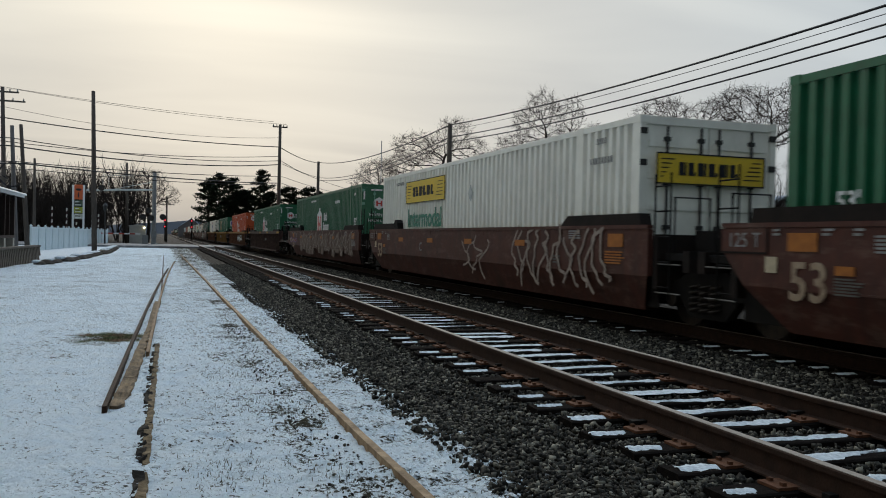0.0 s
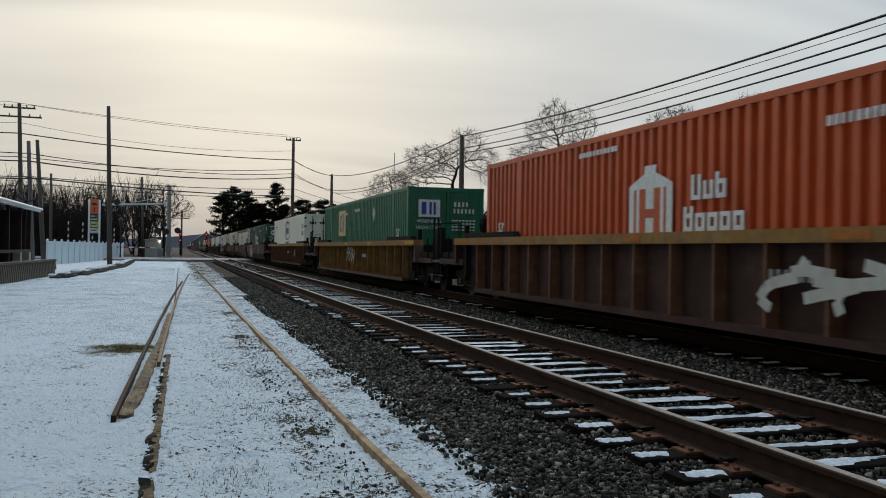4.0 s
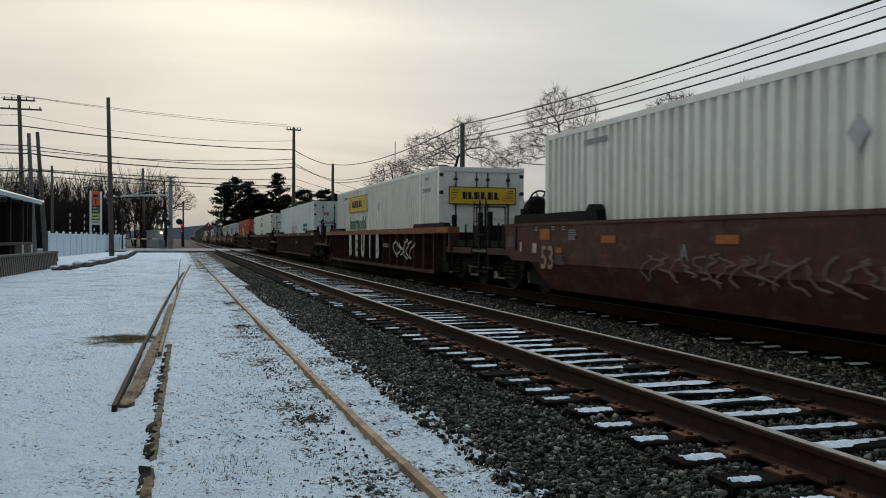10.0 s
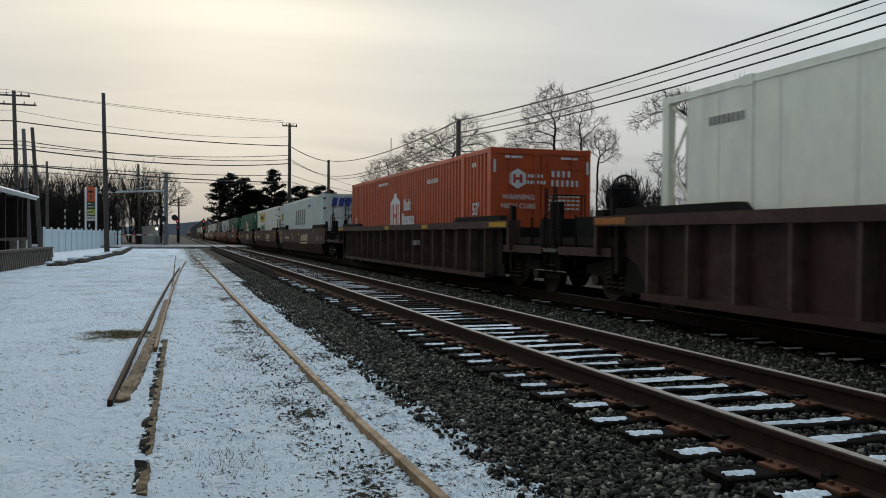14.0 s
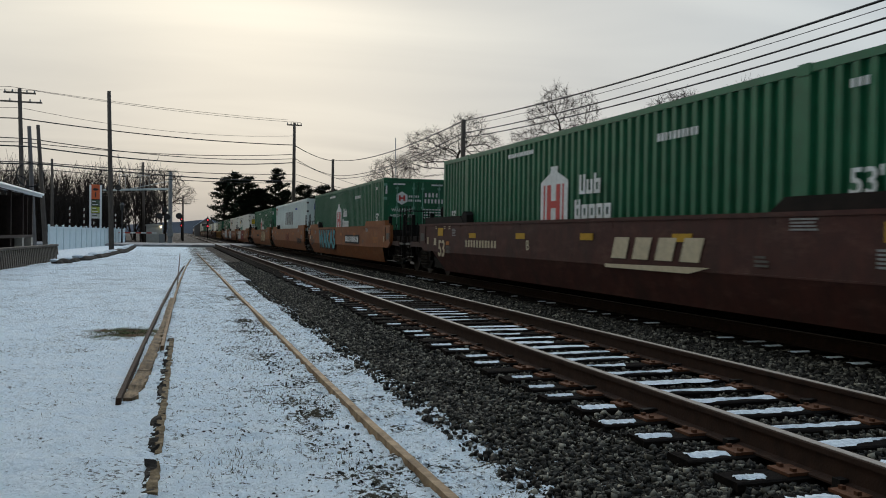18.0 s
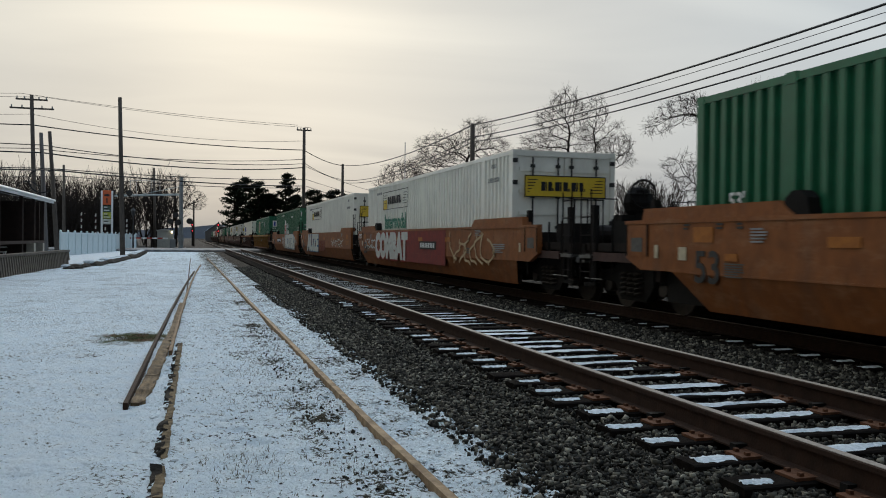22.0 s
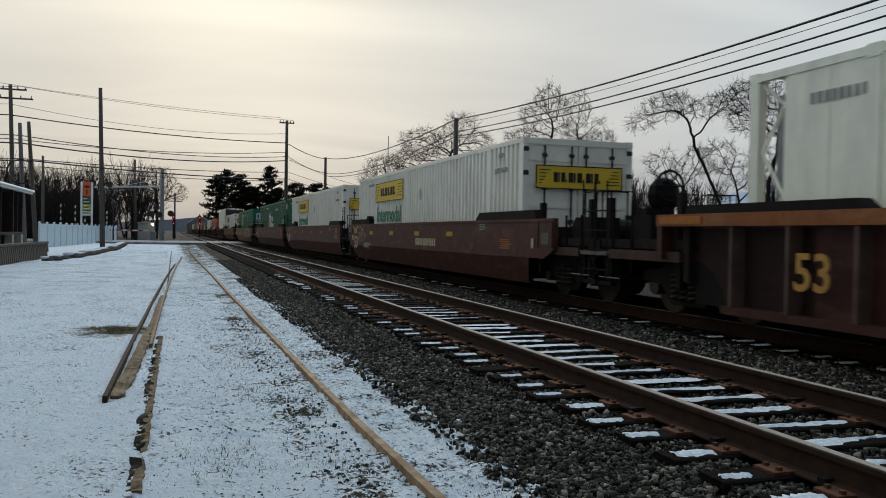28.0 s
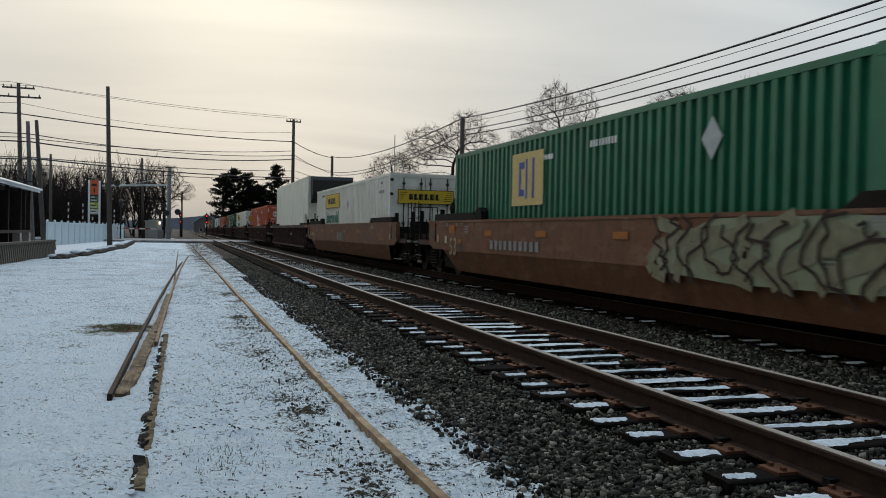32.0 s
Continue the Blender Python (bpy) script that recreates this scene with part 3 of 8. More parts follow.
for a, b in ((4.5, 6.55), (6.75, 7.4), (7.7, 13.6)):
    old_rail("guard_rail", bend((-0.185 + (a - 6) * 0.006, a), (-0.185 + (b - 6) * 0.006, b), int((b - a) * 12), 0, -0.225), "sunken rust rail half buried in snow", 0.030, mat("rail_rotten", (0.21, 0.15, 0.085), (0.03, 0.021, 0.014), 13, 0.95, 0, 0.8, 40), 0.005, lift=0.012)
    old_rail("rail_bed", bend((-0.215 + (a - 6) * 0.006, a), (-0.215 + (b - 6) * 0.006, b), int((b - a) * 16), 0, -0.233), "dark ragged soil edge beside the sunken rail", 0.034, mat("wet_soil", (0.020, 0.016, 0.012), (0.010, 0.008, 0.007), 16, 0.95, 0, 0.8, 40), 0.012, lift=0.003)


def frog_filler():
    """Rotten timber in the switch's throat: broken boards end to end, half under snow."""
    rnd = random.Random(6)
    rows = [(-0.505, -0.375, 9.7), (-0.46, -0.315, 11.3), (-0.33, -0.225, 15.4), (-0.24, -0.10, 21.6)]

    def edge(y):
        for a, b in zip(rows, rows[1:]):
            if y <= b[2]:
                u = (y - a[2]) / (b[2] - a[2])
                return a[0] + (b[0] - a[0]) * u, a[1] + (b[1] - a[1]) * u
        return rows[-1][:2]
    t = empty("switch_timber", None, "rotten tan timber between the rails of the old switch", kind="structure")
    m = mat("frog_timber", (0.25, 0.17, 0.098), (0.060, 0.042, 0.028), 7, 0.9, 0, 0.6, 30, (0.016, 0.012, 0.009), 0.95, stretch=(3, 0.7, 1))
    for y0, y1 in ((9.7, 11.25), (11.3, 13.2), (13.3, 15.3), (15.4, 18.3), (18.4, 21.5)):
        me, n = Mesh(), 14
        for i in range(n + 1):
            y = y0 + (y1 - y0) * i / n
            a, b = edge(y)
            b -= abs(rnd.gauss(0, 0.018)) + (0.05 if i == 0 else 0.0)
            z = ground_height(a, y) + 0.030 + rnd.gauss(0, 0.003)
            me.v += [(a, y, z + 0.006), (b, y, z), (b, y, z - 0.08), (a, y, z - 0.08)]
        for i in range(n):
            for k in range(4):
                me.f.append((4 * i + k, 4 * i + (k + 1) % 4, 4 * i + 4 + (k + 1) % 4, 4 * i + 4 + k))
        me.f += [(3, 2, 1, 0), tuple(4 * n + k for k in range(4))]
        part("board", me, m, t)


frog_filler()


def build_ballast():
    """Loose stones of the ballast bed, one joined mesh."""
    rng = np.random.default_rng(3)
    cube = np.array([(x, y, z) for x in (-1, 1) for y in (-1, 1) for z in (-1, 1)], float)
    faces = np.array([(0, 1, 3, 2), (4, 6, 7, 5), (0, 4, 5, 1), (2, 3, 7, 6), (0, 2, 6, 4), (1, 5, 7, 3)])
    xs, ys, rs = [], [], []

    def strip(n, xa, xb, ya, yb, r0, r1, power=1.7):
        xs.append(rng.uniform(xa, xb, n))
        ys.append(ya + (yb - ya) * rng.uniform(0, 1, n) ** power)
        rs.append(rng.uniform(r0, r1, n))

    strip(64000, 2.0, 3.40, 3.0, 44, 0.008, 0.019)
    strip(6400, 1.78, 2.32, 3.0, 28, 0.008, 0.019)
    strip(700, 0.86, 1.22, 4.0, 16, 0.004, 0.011)
    strip(32000, 3.40, 5.1, 3.5, 44, 0.009, 0.020)
    strip(44000, 5.1, 7.4, 5.5, 44, 0.010, 0.024)
    x, y, r = np.concatenate(xs), np.concatenate(ys), np.concatenate(rs)
    near_rail = np.min(np.abs(x[:, None] - np.array(RX)[None]), 1) < 0.12
    fr = np.abs((y - 7.05) / TIE_STEP - np.round((y - 7.05) / TIE_STEP)) * TIE_STEP
    on_tie = (np.abs(x - X1) < 1.28) & (fr < 0.145)
    keep = ~(near_rail | on_tie)
    x, y, r = x[keep], y[keep], r[keep]
    n = len(x)
    z = -0.30 + 0.035 * np.clip((x - 1.3) / 1.2, 0, 1) + 0.025 * np.clip((x - 2.75) / 0.3, 0, 1) + r * 0.3 + rng.uniform(0, 0.02, n) + np.where(np.abs(x - X1) < 1.3, 0.012, 0)
    pts = cube[None] * (r[:, None, None] * rng.uniform(0.40, 1.30, (n, 1, 3))) * (1 + rng.uniform(-0.50, 0.30, (n, 8, 1)))
    a, b = rng.uniform(0, 6.28, n), rng.uniform(-0.7, 0.7, n)
    ca, sa, cb, sb = np.cos(a), np.sin(a), np.cos(b), np.sin(b)
    px, py, pz = pts[..., 0], pts[..., 1], pts[..., 2]
    py, pz = py * cb[:, None] - pz * sb[:, None], py * sb[:, None] + pz * cb[:, None]
    px, py = px * ca[:, None] - py * sa[:, None], px * sa[:, None] + py * ca[:, None]
    v = np.stack([px + x[:, None], py + y[:, None], pz + z[:, None]], -1).reshape(-1, 3)
    f = (faces[None] + 8 * np.arange(n)[:, None, None]).reshape(-1, 4)
    me = bpy.data.meshes.new("ballast")
    me.vertices.add(len(v))
    me.vertices.foreach_set("co", v.ravel())
    me.loops.add(f.size)
    me.loops.foreach_set("vertex_index", f.ravel())
    me.polygons.add(len(f))
    me.polygons.foreach_set("loop_start", np.arange(0, f.size, 4))
    me.update(calc_edges=True)
    m = bpy.data.materials.new("crushed_stone")
    m.use_nodes = True
    nt = m.node_tree
    bs = nt.nodes["Principled BSDF"]
    bs.inputs["Roughness"].default_value = 0.9
    bs.inputs["Specular IOR Level"].default_value = 0.2
    geo, rp = nt.nodes.new("ShaderNodeNewGeometry"), nt.nodes.new("ShaderNodeValToRGB")
    rp.color_ramp.elements[0].color, rp.color_ramp.elements[1].color = (0.0045, 0.004, 0.0034, 1), (0.22, 0.205, 0.165, 1)
    e = rp.color_ramp.elements.new(0.50)
    e.color = (0.018, 0.0165, 0.0135, 1)
    rp.color_ramp.elements.new(0.80).color = (0.066, 0.061, 0.049, 1)
    nt.links.new(geo.outputs["Random Per Island"], rp.inputs[0])
    nt.links.new(rp.outputs[0], bs.inputs["Base Color"])
    me.materials.append(m)
    ob = new("ballast", me)
    tagged(ob, "loose grey crushed stone between the tracks", "ballast", kind="stuff")


build_ballast()


def build_snow_lumps():
    """Small heaps of snow along the old rails and at the ballast's edge, and bare stones in thin snow."""
    rnd = random.Random(17)
    me = Mesh()

    def lump(x, y, r, flat=0.35):
        n0 = len(me.v)
        me.sphere((x, y, ground_height(x, y) - r * 0.10), r * 1.3, 7, 4, (1.0, rnd.uniform(0.8, 2.6), flat * 0.55))
        for i in range(n0, len(me.v)):
            vx, vy, vz = me.v[i]
            me.v[i] = (vx + rnd.gauss(0, r * 0.16), vy + rnd.gauss(0, r * 0.16), vz + rnd.gauss(0, r * 0.05))
    for k in range(50):
        y = 4.2 + 10.5 * rnd.random() ** 1.2
        lump(-0.18 + rnd.choice((-1, 1)) * rnd.uniform(0.035, 0.085), y, rnd.uniform(0.008, 0.024), 0.5)
    for k in range(40):
        y = 9 + 26 * rnd.random() ** 1.5
        u = (y - 9.6) / 29
        lump((-0.54 + 0.66 * u - 0.05) if rnd.random() < 0.5 else (-0.30 + 0.75 * u * 0.75), y, rnd.uniform(0.010, 0.028), 0.4)
    for k in range(90):
        y = 3.0 + 26 * rnd.random() ** 1.6
        lump(1.27 + rnd.choice((-1, 1)) * rnd.uniform(0.05, 0.10), y, rnd.uniform(0.008, 0.022), 0.5)
    for k in range(2500):
        y = 3.0 + 26 * rnd.random() ** 1.6
        lump(rnd.uniform(1.36, 2.12), y, rnd.uniform(0.005, 0.017), 0.6)
    tagged(part("snow_heap", me, M_SNOW, smooth=True), "small heaps of old snow along the rails", "snow", kind="stuff")
    st = Mesh()
    for k in range(5200):
        y = 3.0 + 24 * rnd.random() ** 1.6
        x = rnd.uniform(0.25, 1.95) if rnd.random() < 0.8 else rnd.uniform(-0.1, 0.6)
        if noise.noise((x * 1.1, y * 0.7, 9.0)) < -0.05 and rnd.random() < 0.8:
            continue
        r = rnd.uniform(0.003, 0.010)
        st.sphere((x, y, ground_height(x, y) + r * 0.1), r, 5, 3, (rnd.uniform(.6, 1.6), rnd.uniform(.6, 1.8), 0.5))
        for i in range(len(st.v) - 20, len(st.v)):
            st.v[i] = tuple(q + rnd.gauss(0, r * 0.2) for q in st.v[i])
    tagged(part("stones", st, mat("dirt_stone", (0.018, 0.017, 0.015), (0.04, 0.036, 0.030), 9, 0.95)), "dark stones and dirt clods in thin snow", "stones", kind="stuff")


build_snow_lumps()

# ---- grass in the snow ----


def build_grass():
    rng = random.Random(11)
    me = Mesh()

    def blade(x, y, h, lean, w):
        a = rng.uniform(0, 6.28)
        dx, dy = math.cos(a), math.sin(a)
        z = ground_height(x, y) - 0.01
        tx, ty = x + dx * lean, y + dy * lean
        me.quad((x - dy * w, y + dx * w, z), (x + dy * w, y - dx * w, z), (tx, ty, z + h))
    for k in range(8000):
        x, y = rng.uniform(-0.15, 1.25), 3.2 + 26 * rng.random() ** 1.7
        if noise.noise((x * 1.3, y * 0.8, 5.0)) > -0.12:
            blade(x, y, rng.uniform(0.008, 0.028), rng.uniform(0.006, 0.025), 0.0035)
    for k in range(2600):
        x, y = -0.3 - 4.5 * rng.random() ** 1.3, 5 + 10 * rng.random()
        if noise.noise((x * 0.9, y * 0.6, 2.0)) > -0.15:
            blade(x, y, rng.uniform(0.006, 0.020), rng.uniform(0.005, 0.02), 0.0032)
    for k in range(34000):
        x, y = -0.25 - 9.0 * rng.random() ** 1.2, 9 + 55 * rng.random() ** 0.9
        if x < -4.5 and y > 42 or noise.noise((x * 0.35, y * 0.5, 2.0)) + 0.5 * noise.noise((x * 1.4, y * 1.1, 4.0)) < -0.06:
            continue
        blade(x, y, rng.uniform(0.010, 0.034), rng.uniform(0.006, 0.03), 0.0045)
    for k in range(9000):
        x, y = rng.uniform(-0.1, 1.9), 14 + 46 * rng.random()
        if noise.noise((x * 0.9, y * 0.4, 6.0)) > -0.1:
            blade(x, y, rng.uniform(0.010, 0.034), rng.uniform(0.006, 0.03), 0.0045)
    for cx, cy, n, s in ((0.35, 7.6, 260, 0.16), (0.85, 9.5, 260, 0.22), (0.75, 11.5, 200, 0.2), (1.0, 7.2, 160, 0.12), (0.95, 13.5, 240, 0.3), (1.7, 6.2, 120, 0.1)):
        for k in range(n):
            blade(cx + rng.gauss(0, s), cy + rng.gauss(0, s * 1.6), rng.uniform(0.015, 0.055), rng.uniform(0.01, 0.045), 0.0035)
    for k in range(900):
        blade(-0.80 + rng.gauss(0, 0.20), 14.9 + rng.gauss(0, 0.30), rng.uniform(0.015, 0.04), rng.uniform(0.01, 0.04), 0.006)
    tagged(part("grass", me, mat("dead_grass", (0.075, 0.062, 0.032), (0.035, 0.036, 0.016), 3, 0.9)), "sparse dead grass poking through thin snow", "grass", kind="stuff")


build_grass()

# ---- level crossing ----


def build_crossing():
    t = empty("road_crossing", None, "grey asphalt road over the level crossing", kind="structure")
    for a, b in ((-60, RX[0] - 0.12), (RX[0] + 0.10, RX[1] - 0.10), (RX[1] + 0.12, RX[2] - 0.12), (RX[2] + 0.10, RX[3] - 0.10), (RX[3] + 0.12, 90)):
        part("road_slab", Mesh().prism([(90.0, -0.5), (90.0, -0.10), (91.2, -0.012), (100.0, -0.012), (101.5, -0.10), (101.5, -0.5)], 0, a, b), M_ROAD, t)


M_ROAD = mat("road_grey", (0.21, 0.21, 0.215), (0.12, 0.122, 0.125), 0.8, 0.85, 0, 0.3, 20, (0.55, 0.57, 0.60), 0.6)
build_crossing()

M_RED_LAMP = mat("red_lamp", (0.5, 0.02, 0.02), None, 5, 0.3, emit=(1.0, 0.04, 0.06), glow=2.4)
M_LAMP = mat("small_lamp", (0.9, 0.85, 0.6), None, 5, 0.3, emit=(1.0, 0.85, 0.55), glow=5.0)


def cantilever_signal():
    c = empty("crossing_signal", pose(-1.12, 98, -0.30), "grey steel cantilever crossing signal with dark lights", "signal")
    part("mast", Mesh().tube([(0, 0, 0), (0, 0, 8.05)], [0.24, 0.20], 12), M_GALV, c, "grey steel mast")
    part("base", Mesh().box(-0.55, 0.55, -0.55, 0.55, 0, 0.35), M_GALV, c)
    part("arm", Mesh().tube([(-0.2, 0, 6.15), (-6.8, 0, 5.85)], 0.10, 8), M_GALV_LIGHT, c)
    part("arm", Mesh().tube([(-0.2, 0, 7.0), (-4.4, 0, 6.0)], 0.03, 6), M_GALV_LIGHT, c)
    for x in (-2.2, -3.1, -4.6, -5.2):
        part("hanger", Mesh().tube([(x, 0, 5.9), (x, 0, 7.6)], 0.035, 5), M_GALV, c)
    part("handrail", Mesh().tube([(-2.2, 0, 7.55), (-5.2, 0, 7.55)], 0.035, 5), M_GALV, c)
    for x, z in ((-7.0, 6.15), (-5.3, 6.15), (-6.2, 6.0), (-0.55, 3.9), (0.9, 3.25), (-1.1, 3.2), (-0.3, 3.1)):
        h = part("flasher", Mesh().cyl((x, -0.3, z), 1, 0.33, 0.06, 18), M_BLACK, c, "round black flasher plate")
        part("hood", Mesh().cyl((x, -0.44, z), 1, 0.16, 0.24, 12), M_BLACK, h)
    part("bell_box", Mesh().box(-0.3, 0.3, -0.3, 0.3, 1.0, 1.7), M_GALV, c)
    g = empty("crossing_gate", pose(-2.0, 99.2, -0.30), "striped crossing barrier with a grey counterweight box", "barrier")
    part("stand", Mesh().box(-0.3, 0.3, -0.25, 0.25, 0, 1.25), M_GALV, g)
    for k in range(9):
        part("stripe", Mesh().box(-0.5 - 0.55 * (k + 1), -0.5 - 0.55 * k, -0.05, 0.05, 1.28, 1.42), M_RED if k % 2 else M_WHITEPAINT, g)


M_RED = mat("paint_red", (0.42, 0.05, 0.04), None, 8, 0.6)
M_GALV_LIGHT = mat("galvanised_light", (0.36, 0.42, 0.44), (0.28, 0.33, 0.35), 8, 0.5, 0.3)
cantilever_signal()


def rail_signal(x, y):
    c = empty("rail_signal", pose(x, y, -0.3), "black railway signal showing two red lights", "signal", "red railway signals")
    part("post", Mesh().tube([(0, 0, 0), (0, 0, 4.6)], 0.09, 8), M_STEEL, c)
    part("ladder", Mesh().tube([(0.3, 0.2, 0), (0.15, 0.1, 4.2)], 0.03, 5).tube([(-0.1, 0.3, 0), (-0.05, 0.15, 4.2)], 0.03, 5), M_STEEL, c)
    for z in (2.75, 3.95):
        h = part("signal_head", Mesh().prism([(0.30 * math.cos(a), z + 0.42 * math.sin(a)) for a in [k * math.pi / 8 for k in range(16)]], 1, -0.1, 0.0), M_BLACK, c)
        part("red_lens", Mesh().cyl((0, -0.14, z), 1, 0.12, 0.06, 14), M_RED_LAMP, h, "glowing red lens")
    return c


rail_signal(0.14, 170)
rail_signal(4.97, 170)


def relay_cabinet():
    c = empty("relay_cabinet", pose(-3.35, 119.6, -0.35), "light grey metal signal cabinet with a small lamp", "cabinet")
    part("body", Mesh().box(-1.0, 1.0, -0.6, 0.6, 0.1, 2.35), M_CAB, c)
    part("roof", Mesh().prism([(-1.1, 2.35), (1.1, 2.35), (1.1, 2.45), (0, 2.62), (-1.1, 2.45)], 1, -0.7, 0.7), M_CAB, c)
    part("door", Mesh().box(-0.8, 0.1, -0.64, -0.602, 0.25, 2.2), M_CAB, c)
    part("lamp", Mesh().sphere((0.85, -0.75, 2.2), 0.12), M_LAMP, c, "small glowing lamp")


M_CAB = mat("cabinet_grey", (0.52, 0.53, 0.50), (0.44, 0.45, 0.43), 4, 0.6)
relay_cabinet()

# ---- poles and wires ----


def pole(x, y, top, lean=(0, 0), r=0.16, label="", arms=(), extras=True, base=-0.5, material=None):
    c = empty("utility_pole", pose(x, y, base), label or "weathered dark wooden utility pole", "pole", "utility poles")
    h = top - base
    part("shaft", Mesh().tube([(0, 0, 0), (lean[0] * 0.5, lean[1] * 0.5, h * 0.5), (lean[0], lean[1], h)], [r, r * 0.85, r * 0.68], 10), material or M_WOODPOLE, c, smooth=True)
    for k, (z, w) in enumerate(arms):
        u = (z - base) / h
        arm = part("crossarm", Mesh().box(lean[0] * u - w, lean[0] * u + w, -0.06, 0.06, z - base - 0.06, z - base + 0.06), M_WOODPOLE, c)
        for s in (-0.92, -0.45, 0.45, 0.92):
            part("insulator", Mesh().tube([(lean[0] * u + s * w, 0, z - base + 0.06), (lean[0] * u + s * w, 0, z - base + 0.26)], [0.06, 0.035], 8), M_GALV, arm)
    return c


pole(-4.64, 65, 10.95, (-0.25, 0), 0.185)
POLE_TALL = pole(-11.85, 75, 12.3, (-0.35, 0), 0.20, "tall wooden utility pole with two crossarms", ((11.95, 1.15), (11.25, 1.6)))
POLE_GREY = pole(-9.1, 62, 7.9, (-0.36, 0), 0.17, "grey wooden utility pole with wire coils", material=mat("pole_pale", (0.16, 0.15, 0.145), (0.11, 0.10, 0.10), 4, 0.9, 0, 0.4, 25, stretch=(6, 6, 0.6)))
pole(-7.85, 58, 7.55, (-0.50, 0), 0.15)
pole(-10.45, 80, 7.25, (-0.06, 0), 0.14)
pole(-4.35, 112, 9.75, (-0.17, 0), 0.20)
pole(0.33, 150, 7.45, (0, 0), 0.18, "", ((6.0, 1.2),))
pole(11.05, 89, 12.6, (0.0, 0), 0.21, "tall wooden utility pole with a crossarm and brackets", ((12.35, 0.75),), base=-1.0)
pole(20.48, 120, 11.8, (0, 0), 0.26, base=-1.0)
pole(16.87, 52, 8.5, (0, 0), 0.21, "dark square-topped wooden pole behind the train", base=-1.0)
pole(17.0, -12, 8.6, (0, 0), 0.21, "dark wooden pole behind the train", base=-1.0)
pole(22.04, 90, 11.7, (0, 0), 0.07, "thin grey metal mast with a small cap", base=-1.0, material=M_GALV)


def coil(owner, x, y, z, r):
    me = Mesh()
    for k in range(3):
        ring = [(x + (r + 0.03 * k) * math.cos(a), y + 0.02 * k, z + (r + 0.02 * k) * math.sin(a)) for a in [i * math.pi / 12 for i in range(25)]]
        me.tube(ring, 0.02, 5, False)
    part("cable_coil", me, M_WIRE, owner, "black coil of spare cable")


coil(POLE_TALL, 0.45 - 1.0, -0.3, 5.1, 0.85)
coil(POLE_GREY, -0.25, -0.3, 5.25, 0.75)


def wire(a, b, sag=0.4, r=0.03, n=14):
    me = Mesh()
    pts = []
    for i in range(n + 1):
        u = i / n
        p = Vector(a).lerp(Vector(b), u)
        p.z -= sag * 4 * u * (1 - u)
        pts.append(p)
    me.tube(pts, r, 5)
    tagged(part("overhead_wire", me, M_WIRE), "thin black overhead wire", "wire", "overhead wires")


P_L, P_X, P_R, P_Q = (-12.2, 75), (11.05, 89), (16.87, 52), (20.48, 120)
for dz, x, sag in ((12.75, 10.4, 0.25), (12.55, 11.7, 0.3), (11.15, 11.0, 0.75)):
    wire((P_L[0] + (x - 11) * 1.2, 75, dz - 0.35), (x, 89, dz + 0.1), sag, 0.016)
    wire((P_L[0] + (x - 11) * 1.2, 75, dz - 0.35), (-38, 62, dz - 0.8), 0.8, 0.016)
for a, b, sag, r in (((-12.2, 75, 9.95), (11.0, 89, 10.3), 0.35, 0.045), ((-12.1, 75, 8.1), (11.0, 89, 9.35), 0.5, 0.03), ((-9.45, 62, 7.1), (11.0, 89, 8.9), 0.55, 0.03), ((-9.4, 62, 6.6), (11.0, 89, 8.5), 0.55, 0.045),
                     ((-9.3, 62, 5.6), (11.0, 89, 7.3), 0.25, 0.03), ((-8.1, 58, 5.2), (11.0, 89, 6.6), 0.25, 0.045), ((-10.5, 80, 6.3), (11.0, 89, 6.4), 0.3, 0.03)):
    wire(a, b, sag, r)
    d = (Vector(a) - Vector(b)).normalized()
    wire(a, Vector(a) + Vector((d.x * 22, d.y * 22, -0.6)), 0.3, r)
for z0, z1, r in ((10.3, 11.6, 0.045), (9.0, 9.6, 0.03)):
    wire((11.05, 89, z0), (20.48, 120, z1), 0.3, r)
for z0, z1, z2, r in ((11.7, 8.42, 8.3, 0.045), (9.55, 7.65, 8.1, 0.035), (9.2, 7.35, 7.8, 0.035)):
    wire((20.48, 120, z0), (16.87, 52, z1), 0.9, r)
    wire((16.87, 52, z1), (17.0, -12, z2), 1.05, r * 0.85, 24)
wire((16.87, 52, 8.1), (17.0, -12, 8.0), 0.95, 0.012, 24)
for z0, z1 in ((8.6, 8.6), (7.3, 8.1), (6.6, 6.9)):
    wire((11.3, 89, z0), (34, 140, z1), 0.6, 0.025)

# ---- trees ----


